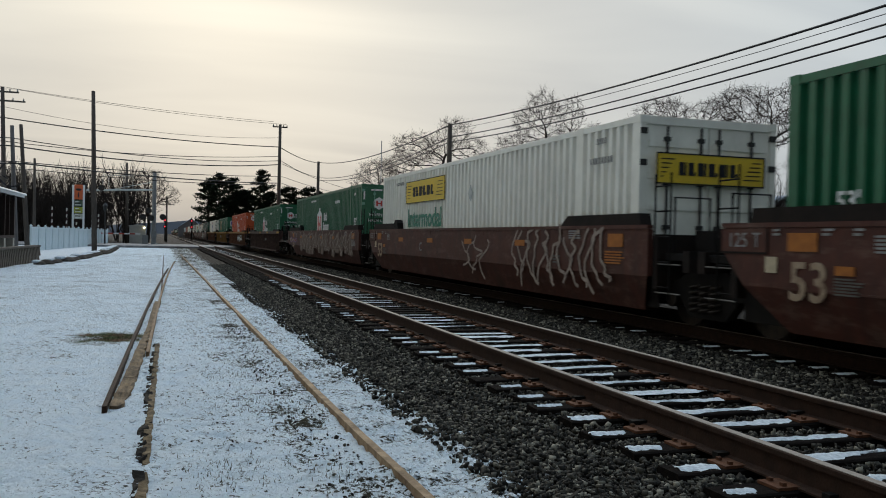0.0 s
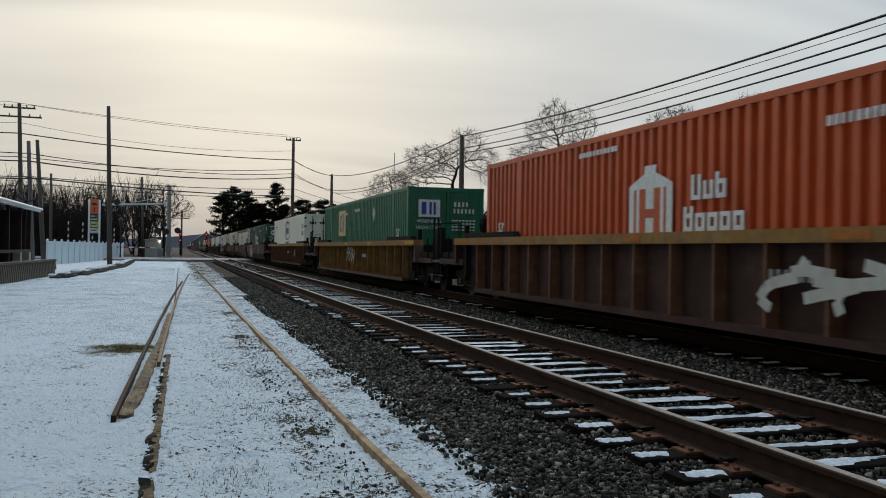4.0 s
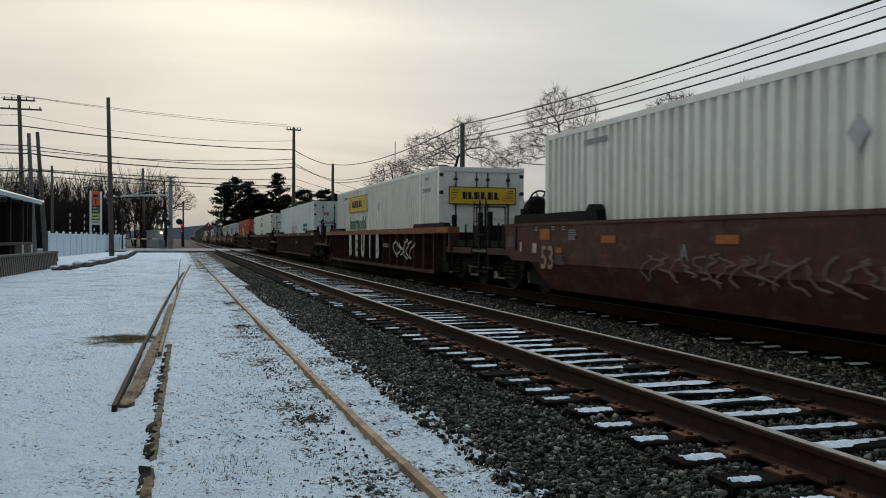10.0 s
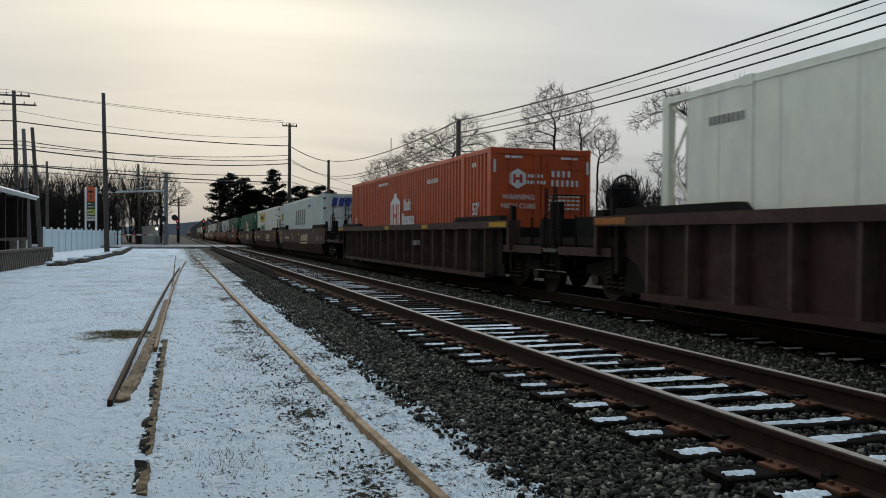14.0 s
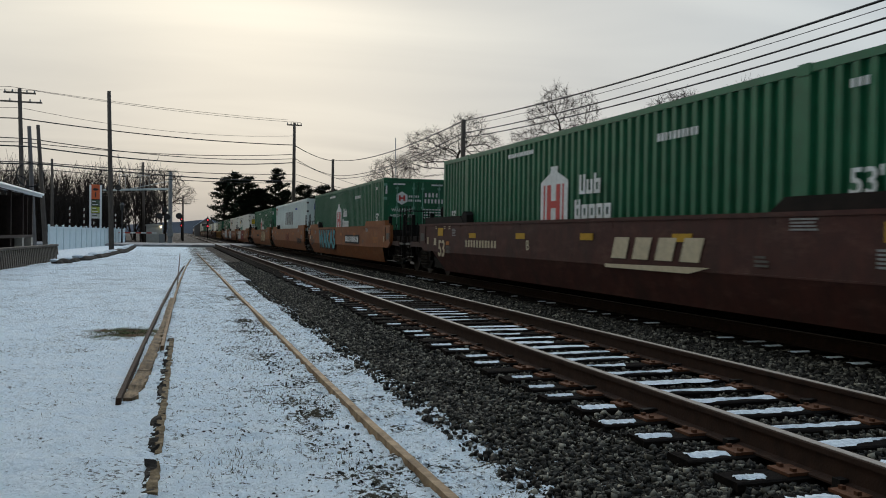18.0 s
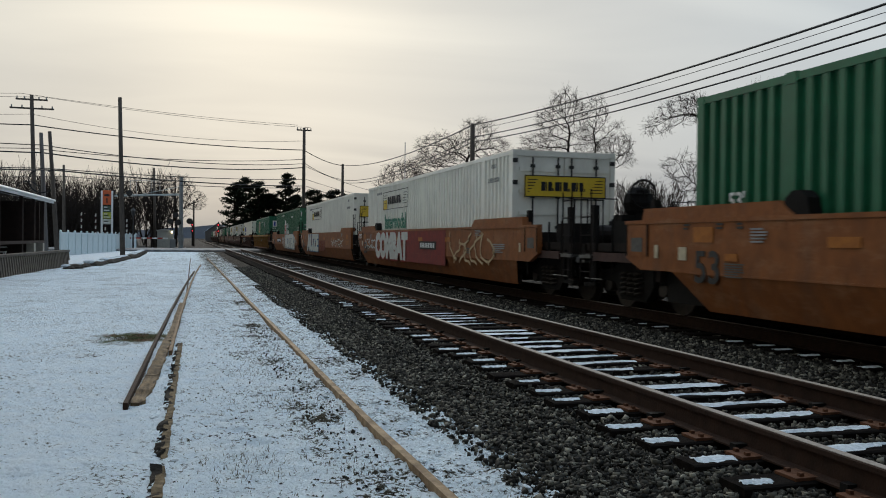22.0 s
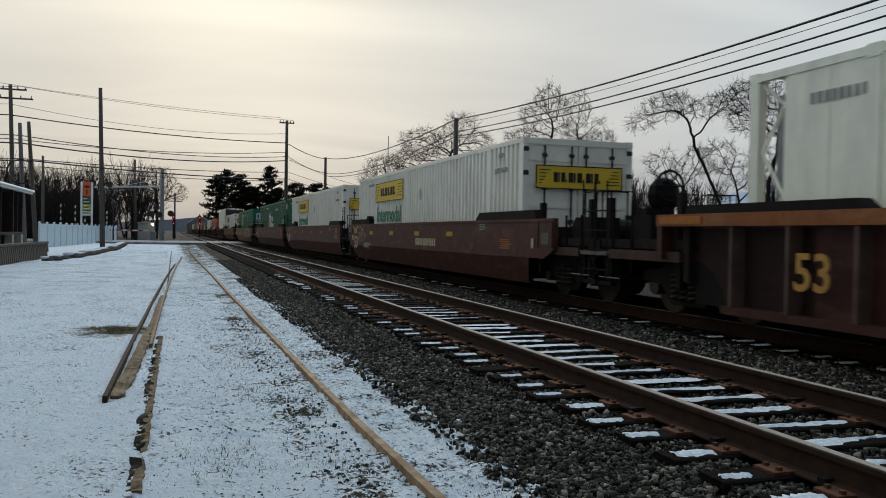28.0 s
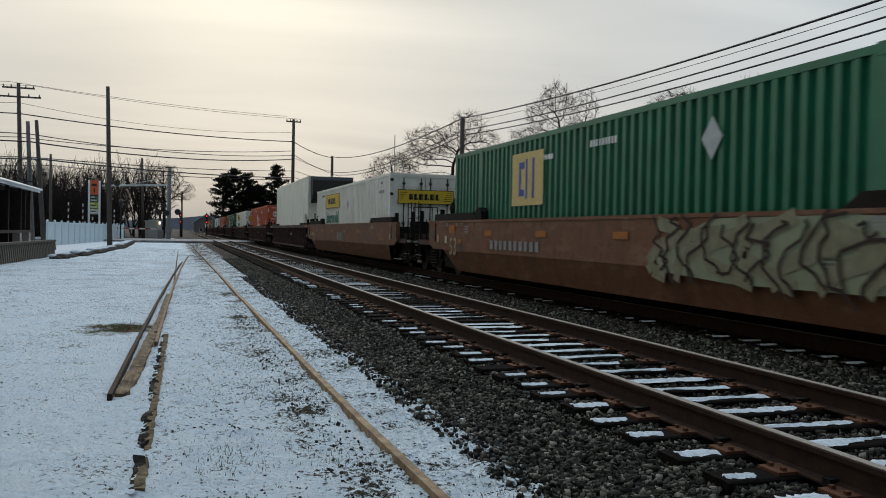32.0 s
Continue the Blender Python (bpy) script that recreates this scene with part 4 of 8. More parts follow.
def grow(trunk, twigs, p, d, length, radius, depth, rnd, spread, split, up=0.06, wob=0.05):
    n = 6 if depth > 1 else 3
    pts, rad, q, dd = [p.copy()], [radius], p.copy(), d.copy()
    turn = Vector((rnd.gauss(0, wob), rnd.gauss(0, wob), rnd.gauss(0, wob * 0.6)))
    for i in range(n):
        turn = turn * 0.7 + Vector((rnd.gauss(0, wob), rnd.gauss(0, wob), rnd.gauss(0, wob * 0.6))) * 0.7
        dd = (dd + turn + Vector((0, 0, up))).normalized()
        q = q + dd * (length / n)
        pts.append(q.copy())
        rad.append(radius * (1 - 0.16 * (i + 1) / n))
    (trunk if depth >= 3 else twigs).tube(pts, rad, 6 if depth >= 3 else 3, False)
    if depth == 0:
        return
    k = rnd.randint(*split)
    spin = rnd.uniform(0, 6.28)
    shrink = (0.70, 0.92) if depth > 4 else (0.60, 0.82) if depth > 2 else (0.50, 0.80)
    for j in range(k):
        i = n if j < 2 else rnd.randint(2, n - 1)
        along = (pts[i] - pts[i - 1]).normalized()
        a = along.cross(Vector((0.37, 0.61, 0.7))).normalized()
        b = along.cross(a)
        spin += 2.4 + rnd.uniform(-0.5, 0.5)
        tilt = spread * rnd.uniform(0.55, 1.25) * (0.7 if j < 2 else 1.2)
        nd = (along * math.cos(tilt) + (a * math.cos(spin) + b * math.sin(spin)) * math.sin(tilt)).normalized()
        grow(trunk, twigs, pts[i], nd, length * rnd.uniform(*shrink), max(rad[i] * rnd.uniform(0.62, 0.85), 0.015), depth - 1, rnd, spread, split, up, wob)


def bare_tree(x, y, height, label, seed, stems=1, spread=0.55, depth=5, split=(3, 5), base=-1.0, radius=None, up=0.06, wide=1.0):
    rnd = random.Random(seed)
    c = empty("tree", pose(x, y, base), label, "tree", "bare winter trees")
    trunk, twigs = Mesh(), Mesh()
    for s in range(stems):
        a = rnd.uniform(0, 6.28)
        d = Vector((0.28 * math.cos(a) * (stems > 1), 0.28 * math.sin(a) * (stems > 1), 1)).normalized()
        grow(trunk, twigs, Vector((0.15 * math.cos(a), 0.15 * math.sin(a), 0)), d, height * rnd.uniform(0.24, 0.30), (radius or height * 0.020) * (1 if stems == 1 else 0.7), depth, rnd, spread, split, up)
    k = height / max(v[2] for v in twigs.v)
    for me in (trunk, twigs):
        me.v = [(x * k * wide, y * k * wide, z * k) for x, y, z in me.v]
    part("trunk", trunk, M_BARK, c, smooth=True)
    part("crown", twigs, M_TWIG, c, "bare twigs")
    return c


def crown_tree(x, y, label, trunk, clumps, seed, base=-1.0, thick=0.24, n=190, tip=0.0125, droop=0.0):
    """A bare tree whose limbs reach out into rounded clumps of twigs. trunk: waypoints (dx, z) of the stem; clumps: (dx, z, half width, half height)."""
    rng = np.random.default_rng(seed)
    c = empty("tree", pose(x, y, base), label, "tree", "bare winter trees")
    aim = []
    for u, z, ru, rz in clumps:
        m = int(n * max(0.5, ru * rz / 2.0))
        q = rng.normal(size=(m, 3))
        q *= (rng.uniform(0.25, 1.0, m) ** 0.45 / np.linalg.norm(q, axis=1))[:, None]
        aim.append(q * (ru, ru * 0.9, rz) + (u, rng.uniform(-0.8, 0.8), z - base))
    aim = np.concatenate(aim)
    # the stem, bent through its waypoints
    node, up = [], []
    way = [Vector((u, 0, z - base)) for u, z in trunk]
    for a, b in zip(way, way[1:]):
        k = max(2, int((b - a).length / 0.4))
        for i in range(k):
            q = a.lerp(b, i / k)
            node.append(np.array((q.x + rng.normal(0, 0.05), q.y + rng.normal(0, 0.05), q.z)))
            up.append(len(node) - 2)
    node.append(np.array(way[-1]))
    up.append(len(node) - 2)
    grown = np.array(node)
    first = max(0, int(len(node) * 0.45))
    gap = np.linalg.norm(aim[:, None] - grown[None, first:], axis=2)
    near, best = gap.argmin(1) + first, gap.min(1)
    alive, step, kids = np.ones(len(aim), bool), 0.30, {}
    for turn in range(110):
        if not alive.any():
            break
        fresh = []
        for i in np.unique(near[alive]):
            kids[i] = kids.get(i, 0) + 1
            if kids[i] > 3:
                alive &= near != i
                continue
            pull = aim[alive & (near == i)] - node[i]
            d = (pull / np.linalg.norm(pull, axis=1)[:, None]).mean(0)
            if up[i] >= 0:
                before = node[i] - node[up[i]]
                d = d + 0.55 * before / max(np.linalg.norm(before), 1e-6)
            d = d / max(np.linalg.norm(d), 1e-6) + rng.normal(0, 0.17, 3)
            d[2] -= droop
            fresh.append(node[i] + d / np.linalg.norm(d) * step)
            up.append(i)
        if not fresh:
            break
        start = len(node)
        node += fresh
        gap = np.linalg.norm(aim[:, None] - np.array(fresh)[None], axis=2)
        g = gap.min(1)
        closer = g < best
        near[closer], best[closer] = gap.argmin(1)[closer] + start, g[closer]
        alive &= best > 0.34
    load = np.zeros(len(node))
    for i in range(len(node) - 1, -1, -1):
        load[i] = max(load[i], 1.0)
        if up[i] >= 0:
            load[up[i]] += load[i]
    rad = np.minimum(tip * load ** 0.44, thick * 1.1)
    rad[:2] *= 1.2
    wood, twig = Mesh(), Mesh()
    for i in range(1, len(node)):
        j = up[i]
        big = load[i] > 6
        (wood if big else twig).tube([node[j], node[i]], [rad[i] * (1.12 if big else 1.0), rad[i]], 6 if load[i] > 40 else 4 if big else 3, False)
        if load[i] < 7:
            for k in range(3 if load[i] > 1 else 4):
                d = node[i] - node[j]
                d = d / max(np.linalg.norm(d), 1e-6) + rng.normal(0, 0.62, 3)
                d /= np.linalg.norm(d)
                L = rng.uniform(0.25, 0.75)
                mid = node[i] + d * L * 0.55 + rng.normal(0, 0.04, 3)
                twig.tube([node[i], mid, mid + (d + rng.normal(0, 0.3, 3)) * L * 0.5], [0.0105, 0.0085, 0.006], 3, False)
    part("trunk", wood, M_BARK, c, smooth=True)
    part("crown", twig, M_TWIG, c, "bare twigs")
    return c


crown_tree(47.5, 60, "large bare deciduous tree with a spreading crown", [(0, -1), (-0.2, 3.0), (-0.5, 5.5), (0.4, 8.6), (0.6, 10.2)],
           [(-2.2, 12.9, 2.6, 1.6), (1.15, 13.1, 2.4, 1.5), (0.7, 10.9, 2.8, 1.7), (4.3, 11.8, 1.5, 1.0), (-2.7, 11.0, 1.6, 1.2), (2.6, 12.2, 1.4, 0.9)], 5, thick=0.26)
crown_tree(45.2, 62, "bare deciduous tree leaning over on a curved trunk", [(0, -1), (-0.8, 3.0), (-2.0, 5.4), (-3.7, 8.4), (-4.4, 10.0)],
           [(-6.7, 12.0, 2.2, 1.2), (-3.0, 12.1, 1.5, 1.1), (-8.6, 10.7, 1.3, 0.8), (-1.3, 12.6, 1.7, 1.2), (-4.9, 12.2, 1.2, 0.9)], 8, thick=0.20)
crown_tree(48.9, 66, "bare young tree with many upright limbs", [(0, -1), (0.1, 2.5), (-0.2, 5.0)],
           [(-2.0, 8.6, 2.0, 1.8), (1.8, 8.4, 2.0, 1.8), (-0.2, 7.0, 2.2, 1.6), (4.0, 7.4, 1.5, 1.6)], 14, thick=0.14, n=70)
crown_tree(43.6, 67, "bare young tree with many upright limbs", [(0, -1), (-0.2, 2.5), (0.2, 4.5)],
           [(-2.2, 7.6, 1.8, 1.5), (1.4, 8.2, 1.8, 1.7), (-0.4, 6.4, 2.0, 1.4)], 15, thick=0.14, n=70)
crown_tree(55.0, 61, "slender bare tree with upright limbs", [(0, -1), (-0.4, 3.0), (-0.9, 7.0)],
           [(-1.0, 10.2, 1.2, 2.3), (0.8, 11.6, 1.0, 2.0), (-2.7, 8.3, 1.0, 2.0), (0.4, 8.0, 1.3, 1.8)], 12, thick=0.13, n=120)
crown_tree(36.8, 80, "tall bare deciduous tree behind the tracks", [(0, -1), (0.1, 5.0), (-0.2, 10.0), (-0.1, 12.5)],
           [(-0.2, 15.2, 1.7, 1.6), (-1.8, 13.4, 1.8, 1.6), (1.0, 13.6, 1.3, 2.0), (-3.5, 11.1, 1.6, 0.9), (-1.2, 11.2, 1.8, 1.2), (-4.4, 9.6, 2.0, 1.2), (1.8, 11.0, 1.6, 1.2)], 21, thick=0.26)
crown_tree(40.7, 82, "slender bare tree behind the tracks", [(0, -1), (0.1, 6.0), (0.0, 11.5)],
           [(0.0, 14.6, 1.3, 2.1), (2.4, 13.4, 0.8, 0.7), (0.7, 12.4, 1.2, 1.3), (-1.0, 12.6, 0.9, 1.2)], 25, thick=0.15, n=130)
crown_tree(27.2, 85, "bare tree with drooping side limbs", [(0, -1), (0.0, 4.0), (-0.2, 8.0), (0.5, 10.0)],
           [(-2.5, 10.5, 2.8, 1.8), (1.5, 12.4, 2.0, 1.6), (3.1, 10.6, 1.7, 1.7), (-4.3, 8.7, 2.5, 1.0), (0.0, 10.6, 1.6, 1.4), (4.6, 9.2, 1.8, 1.2)], 31, thick=0.30, droop=0.10)
crown_tree(52.0, 100, "bare tree far behind the tracks", [(0, -1), (0.2, 6.0), (0.3, 10.5)],
           [(0.8, 13.6, 2.1, 1.7), (-1.3, 13.0, 1.3, 1.0), (2.4, 12.0, 1.4, 1.2)], 34, thick=0.22, n=140, tip=0.016)
crown_tree(26.8, 110, "small bare tree behind the tracks", [(0, -1), (0.1, 4.0), (0.0, 7.0)],
           [(0.0, 9.8, 3.1, 1.9), (-2.4, 8.2, 1.6, 1.2), (2.4, 8.4, 1.6, 1.2)], 38, thick=0.22, n=110, tip=0.016)
for k, (x, y, h) in enumerate(((50.6, 52, 8.0), (47.4, 47, 7.5), (53.2, 51, 9.5), (56.5, 55, 11.0), (40.6, 70, 8.6), (43.5, 78, 8.2), (38.8, 66, 7.0), (47, 70, 7.8), (35.5, 64, 7.8), (53.5, 66, 9.0), (58.5, 63, 11.5))):
    bare_tree(x, y, h, "slender multi-stemmed bare shrub", 50 + k, 6, 0.42, 4, (3, 4), radius=0.07, up=0.06)


def pine(x, y, h, seed, w):
    rnd = random.Random(seed)
    c = empty("pine", pose(x, y, -0.5), "dark evergreen pine with layered boughs", "tree", "dark pines")
    part("trunk", Mesh().tube([(0, 0, 0), (0.1, 0, h * 0.5), (0, 0, h * 0.97)], [0.35, 0.24, 0.06], 8), M_BARK, c)
    limb, need = Mesh(), Mesh()
    for k in range(62):
        u = (k + rnd.random()) / 62
        z = h * (0.28 + 0.70 * u)
        a = rnd.uniform(0, 6.28)
        r = 1.15 * w * (0.35 + 0.75 * math.sin(math.pi * min(1, 0.22 + 0.78 * u))) * rnd.uniform(0.55, 1.1)
        tip = Vector((r * math.cos(a), r * math.sin(a), z + r * rnd.uniform(-0.05, 0.35)))
        limb.tube([(0, 0, z), tip * 0.5 + Vector((0, 0, z * 0.5 - 0.1)), tip], [0.07, 0.05, 0.02], 4, False)
        for j in range(64):
            q = Vector((0, 0, z)).lerp(tip, 0.35 + 0.68 * rnd.random()) + Vector((rnd.gauss(0, 0.34), rnd.gauss(0, 0.34), rnd.gauss(0.08, 0.16)))
            d = Vector((rnd.gauss(0, 1), rnd.gauss(0, 1), rnd.gauss(0.2, 0.5))).normalized()
            s = d.cross(Vector((0.3, 0.2, 1))).normalized()
            L = rnd.uniform(0.35, 0.8)
            need.quad(q - s * 0.17, q + d * L, q + s * 0.17, q - d * 0.15 + Vector((0, 0, 0.12)))
    part("limb", limb, M_BARK, c)
    part("crown", need, M_PINE, c, "dark green needle boughs")


for k, (x, y, h, w) in enumerate(((9.6, 205, 14.6, 2.9), (12.6, 214, 16.6, 3.2), (15.6, 210, 15.4, 2.8), (21.8, 208, 17.4, 2.8), (19.0, 212, 12.5, 3.0), (24.6, 214, 12.5, 3.2), (28.4, 205, 13.4, 3.4), (32.3, 200, 13.0, 3.6), (36.3, 207, 12.4, 3.2), (39.8, 204, 11.2, 3.0), (17.4, 218, 12.8, 3.2))):
    pine(x, y, h, 70 + k, w)


def woods(name, n, xr, yr, hr, seed, label, depth=3):
    rnd = random.Random(seed)
    trunk, twigs = Mesh(), Mesh()
    for k in range(n):
        p = Vector((rnd.uniform(*xr), rnd.uniform(*yr), -0.6))
        h = rnd.uniform(*hr)
        for s in range(2):
            grow(trunk, twigs, p, Vector((rnd.gauss(0, 0.15), 0, 1)).normalized(), h * 0.36, 0.09, depth, rnd, 0.48, (3, 4), 0.05)
    me = Mesh()
    off = len(trunk.v)
    me.v, me.f = trunk.v + twigs.v, trunk.f + [tuple(i + off for i in f) for f in twigs.f]
    tagged(part(name, me, M_TWIG), label, "woods", kind="stuff")


woods("woods", 95, (-34, -3), (124, 165), (8.5, 15.0), 91, "bare brown woods beyond the fence", 3)
woods("woods", 60, (26, 72), (118, 150), (7, 11.5), 92, "bare brown scrub beyond the tracks", 3)
woods("hedge", 210, (-32, -7), (104, 122), (4.0, 7.8), 93, "dense bare hedge behind the fence", 3)
crown_tree(-2.4, 140, "rounded bare tree beyond the crossing", [(0, -0.5), (0.1, 2.5), (0.0, 5.5)],
           [(0, 9.0, 3.0, 2.4), (-2.8, 7.2, 2.0, 1.8), (2.8, 7.2, 2.0, 1.8), (0, 6.6, 2.6, 1.6)], 95, base=-0.5, thick=0.30, n=80, tip=0.022)

# ---- ridge on the horizon ----


def ridge():
    me = Mesh()
    xs = [-1500 + 50 * i for i in range(61)]
    for x in xs:
        h = 20 + 12 * noise.noise((x * 0.004, 0, 0)) + 6 * noise.noise((x * 0.015, 1, 0))
        me.v += [(x, 1500, -5), (x, 1500 + 60, h)]
    for i in range(len(xs) - 1):
        me.f.append((2 * i, 2 * i + 2, 2 * i + 3, 2 * i + 1))
    # the haze of distance is put into the ridge's blue-grey colour
    tagged(part("backdrop", me, mat("far_ridge_hazed", (0.075, 0.085, 0.105), (0.055, 0.062, 0.080), 0.02, 1.0)), "low wooded ridge on the horizon, hazed blue-grey", kind="structure")


ridge()

# ---- yard at the left ----
M_FENCE = mat("vinyl_fence", (0.62, 0.72, 0.76), (0.54, 0.64, 0.68), 3, 0.5, 0, 0, 40, (0.40, 0.45, 0.46), 0.3)


def build_fence():
    f = empty("fence", pose(-8.8, 66, -0.24), "pale blue-white vinyl privacy fence with capped posts", "fence")
    a, b, n = Vector((0, 0, 0)), Vector((2.68, 38, 0)), 16
    d = (b - a) / n
    ang = math.degrees(math.atan2(d.y, d.x)) - 90
    L = d.length
    for k in range(n + 1):
        q = a + d * k
        p = part("post", Mesh().box(-0.065, 0.065, -0.065, 0.065, -0.35, 1.74), M_FENCE, f, "", pose(q.x, q.y, 0, 0, 0, ang))
        part("cap", Mesh().prism([(-0.08, 1.74), (0.08, 1.74), (0.08, 1.78), (0, 1.85), (-0.08, 1.78)], 1, -0.08, 0.08), M_FENCE, p)
        if k < n:
            pn = part("panel", Mesh().box(-0.045, 0.045, 0.07, L - 0.07, 1.57, 1.69), M_FENCE, f, "", pose(q.x, q.y, 0, 0, 0, ang))
            part("bottom_rail", Mesh().box(-0.045, 0.045, 0.07, L - 0.07, -0.20, -0.06), M_FENCE, pn)
            m = 8
            for j in range(m):
                w = (L - 0.14) / m
                part("board", Mesh().box(-0.018, 0.018, 0.07 + j * w + 0.006, 0.07 + (j + 1) * w - 0.006, -0.06, 1.57), M_FENCE, pn)


build_fence()


def build_crib_wall():
    w = empty("retaining_wall", pose(-6.52, 28, 0), "low weathered wall of staggered timber slats", "wall")
    m1 = mat("wall_timber", (0.17, 0.145, 0.12), (0.09, 0.075, 0.062), 3, 0.9, 0, 0.5, 25, stretch=(4, 4, 0.8))
    n = 54
    ang = -math.degrees(math.atan2(0.72, 19))
    back = part("backing", Mesh().box(-0.30, -0.10, 0, 19.0, -0.45, 0.40), M_STEEL, w, "", pose(0, 0, 0, 0, 0, ang))
    part("cap_rail", Mesh().box(-0.32, 0.04, 0, 19.0, 0.40, 0.49), mat("wall_cap", (0.11, 0.095, 0.080), (0.065, 0.055, 0.048), 3, 0.9), w, "", pose(0, 0, 0, 0, 0, ang))
    for k in range(n):
        y = 19.0 * (k + 0.5) / n
        for row, (z0, z1) in enumerate(((-0.42, 0.02), (-0.02, 0.40))):
            part("slat", Mesh().prism([(-0.10, z0), (0.03, z0), (-0.02, z1), (-0.10, z1)], 1, -0.10, 0.10), m1, w, "", pose(0, 0, 0, 0, 0, ang) @ pose(0, y + (0.17 if row else 0), 0))


build_crib_wall()


def build_border():
    rnd = random.Random(4)
    b = empty("stone_border", pose(0, 0, 0), "dark stone border capped with snow", "border")
    pts = [(-5.25, 42.5), (-4.75, 46.5), (-4.4, 52), (-4.15, 60), (-3.9, 67), (-4.2, 76), (-4.3, 86)]
    for (x0, y0), (x1, y1) in zip(pts, pts[1:]):
        n = max(2, int((y1 - y0) / 1.0))
        for k in range(n):
            u = (k + rnd.random() * 0.5) / n
            x, y, s = x0 + (x1 - x0) * u, y0 + (y1 - y0) * u, rnd.uniform(0.30, 0.5)
            part("stone", Mesh().sphere((0, 0, 0), s, 9, 5, (0.8, 1.3, 0.55)), M_STONE_DARK, b, "", pose(x, y, -0.30, 0, 0, rnd.uniform(0, 60)))
            if rnd.random() < 0.8:
                part("snow_cap", Mesh().sphere((0, 0, 0), s * 0.85, 9, 5, (0.8, 1.2, 0.30)), M_SNOW, b, "", pose(x - 0.12, y, -0.30 + s * 0.42))


M_STONE_DARK = mat("border_stone", (0.075, 0.062, 0.050), (0.045, 0.038, 0.032), 5, 0.95, 0, 0.5, 30)
build_border()
bk = Mesh()
for i in range(17):
    y0, y1 = 45.6 + i * 3.2, 45.6 + (i + 1) * 3.2
    bk.quad((-14, y0, -0.225), (-14, y1, -0.225), (-4.6, y1, -0.262), (-4.8, y0, -0.27))
tagged(part("snow_bank", bk, M_SNOW), "low snow-covered bank behind the stone border", kind="structure")


def build_porch():
    h = empty("house_porch", pose(-7.5, 0, 0), "dark wooden open porch with a white-edged low roof", "porch")
    dk = mat("porch_wood", (0.045, 0.030, 0.026), (0.030, 0.022, 0.020), 4, 0.85, 0, 0.2, 30)
    part("roof", Mesh().prism([(-9, 5.0), (0.15, 3.08), (0.15, 3.00), (-9, 4.8)], 1, 30, 52.5), mat("roof_shingle", (0.16, 0.15, 0.15), (0.10, 0.10, 0.10), 3, 0.9), h)
    part("fascia", Mesh().box(0.152, 0.20, 29.98, 52.52, 2.96, 3.18), M_WHITEPAINT, h, "white fascia board")
    part("gutter", Mesh().tube([(0.26, 30, 3.12), (0.26, 52.5, 3.12)], 0.06, 6), M_WHITEPAINT, h)
    part("gable_trim", Mesh().prism([(-9, 4.78), (0.15, 2.96), (0.15, 3.12), (-9, 5.02)], 1, 52.5, 52.55), M_WHITEPAINT, h)
    for y in (36, 41, 46, 49.2, 52):
        part("post", Mesh().box(-0.35, -0.20, y - 0.08, y + 0.08, 0.0, 3.05), dk, h)
    part("knee_wall", Mesh().box(-0.38, -0.18, 30, 52, 0.78, 0.92), dk, h)
    part("floor", Mesh().box(-8, -0.1, 30, 52, -0.35, 0.0), dk, h)
    for y in (48.6, 51.2):
        part("pier", Mesh().box(-0.45, -0.1, y - 0.25, y + 0.25, -0.3, 0.78), mat("porch_pier", (0.36, 0.33, 0.28), (0.28, 0.26, 0.22), 4, 0.8), h)
    part("back_wall", Mesh().box(-5.2, -5.0, 30, 52, 0, 4.0), dk, h)
    part("end_wall", Mesh().box(-5.0, -0.42, 51.8, 51.95, 0, 3.02), dk, h)
    for y in (42, 45):
        part("window", Mesh().box(-4.99, -4.96, y, y + 1.4, 1.1, 2.3), mat("dim_pane", (0.05, 0.055, 0.06), None, 4, 0.15), h)
    ch = empty("lawn_chair", pose(-8.3, 44.0, 0.0), "white plastic lawn chair on the porch", "chair")
    part("seat", Mesh().box(-0.25, 0.25, -0.25, 0.25, 0.40, 0.44), M_WHITEPAINT, ch)
    part("backrest", Mesh().prism([(-0.25, 0.44), (-0.20, 0.44), (-0.32, 0.92), (-0.37, 0.92)], 1, -0.25, 0.25), M_WHITEPAINT, ch)
    for x in (-0.22, 0.22):
        for y in (-0.22, 0.22):
            part("leg", Mesh().tube([(x, y, 0), (x * 0.9, y * 0.9, 0.42)], 0.025, 6), M_WHITEPAINT, ch)
    for y in (-0.27, 0.27):
        part("armrest", Mesh().box(-0.28, 0.25, y - 0.03, y + 0.03, 0.62, 0.66), M_WHITEPAINT, ch)


build_porch()


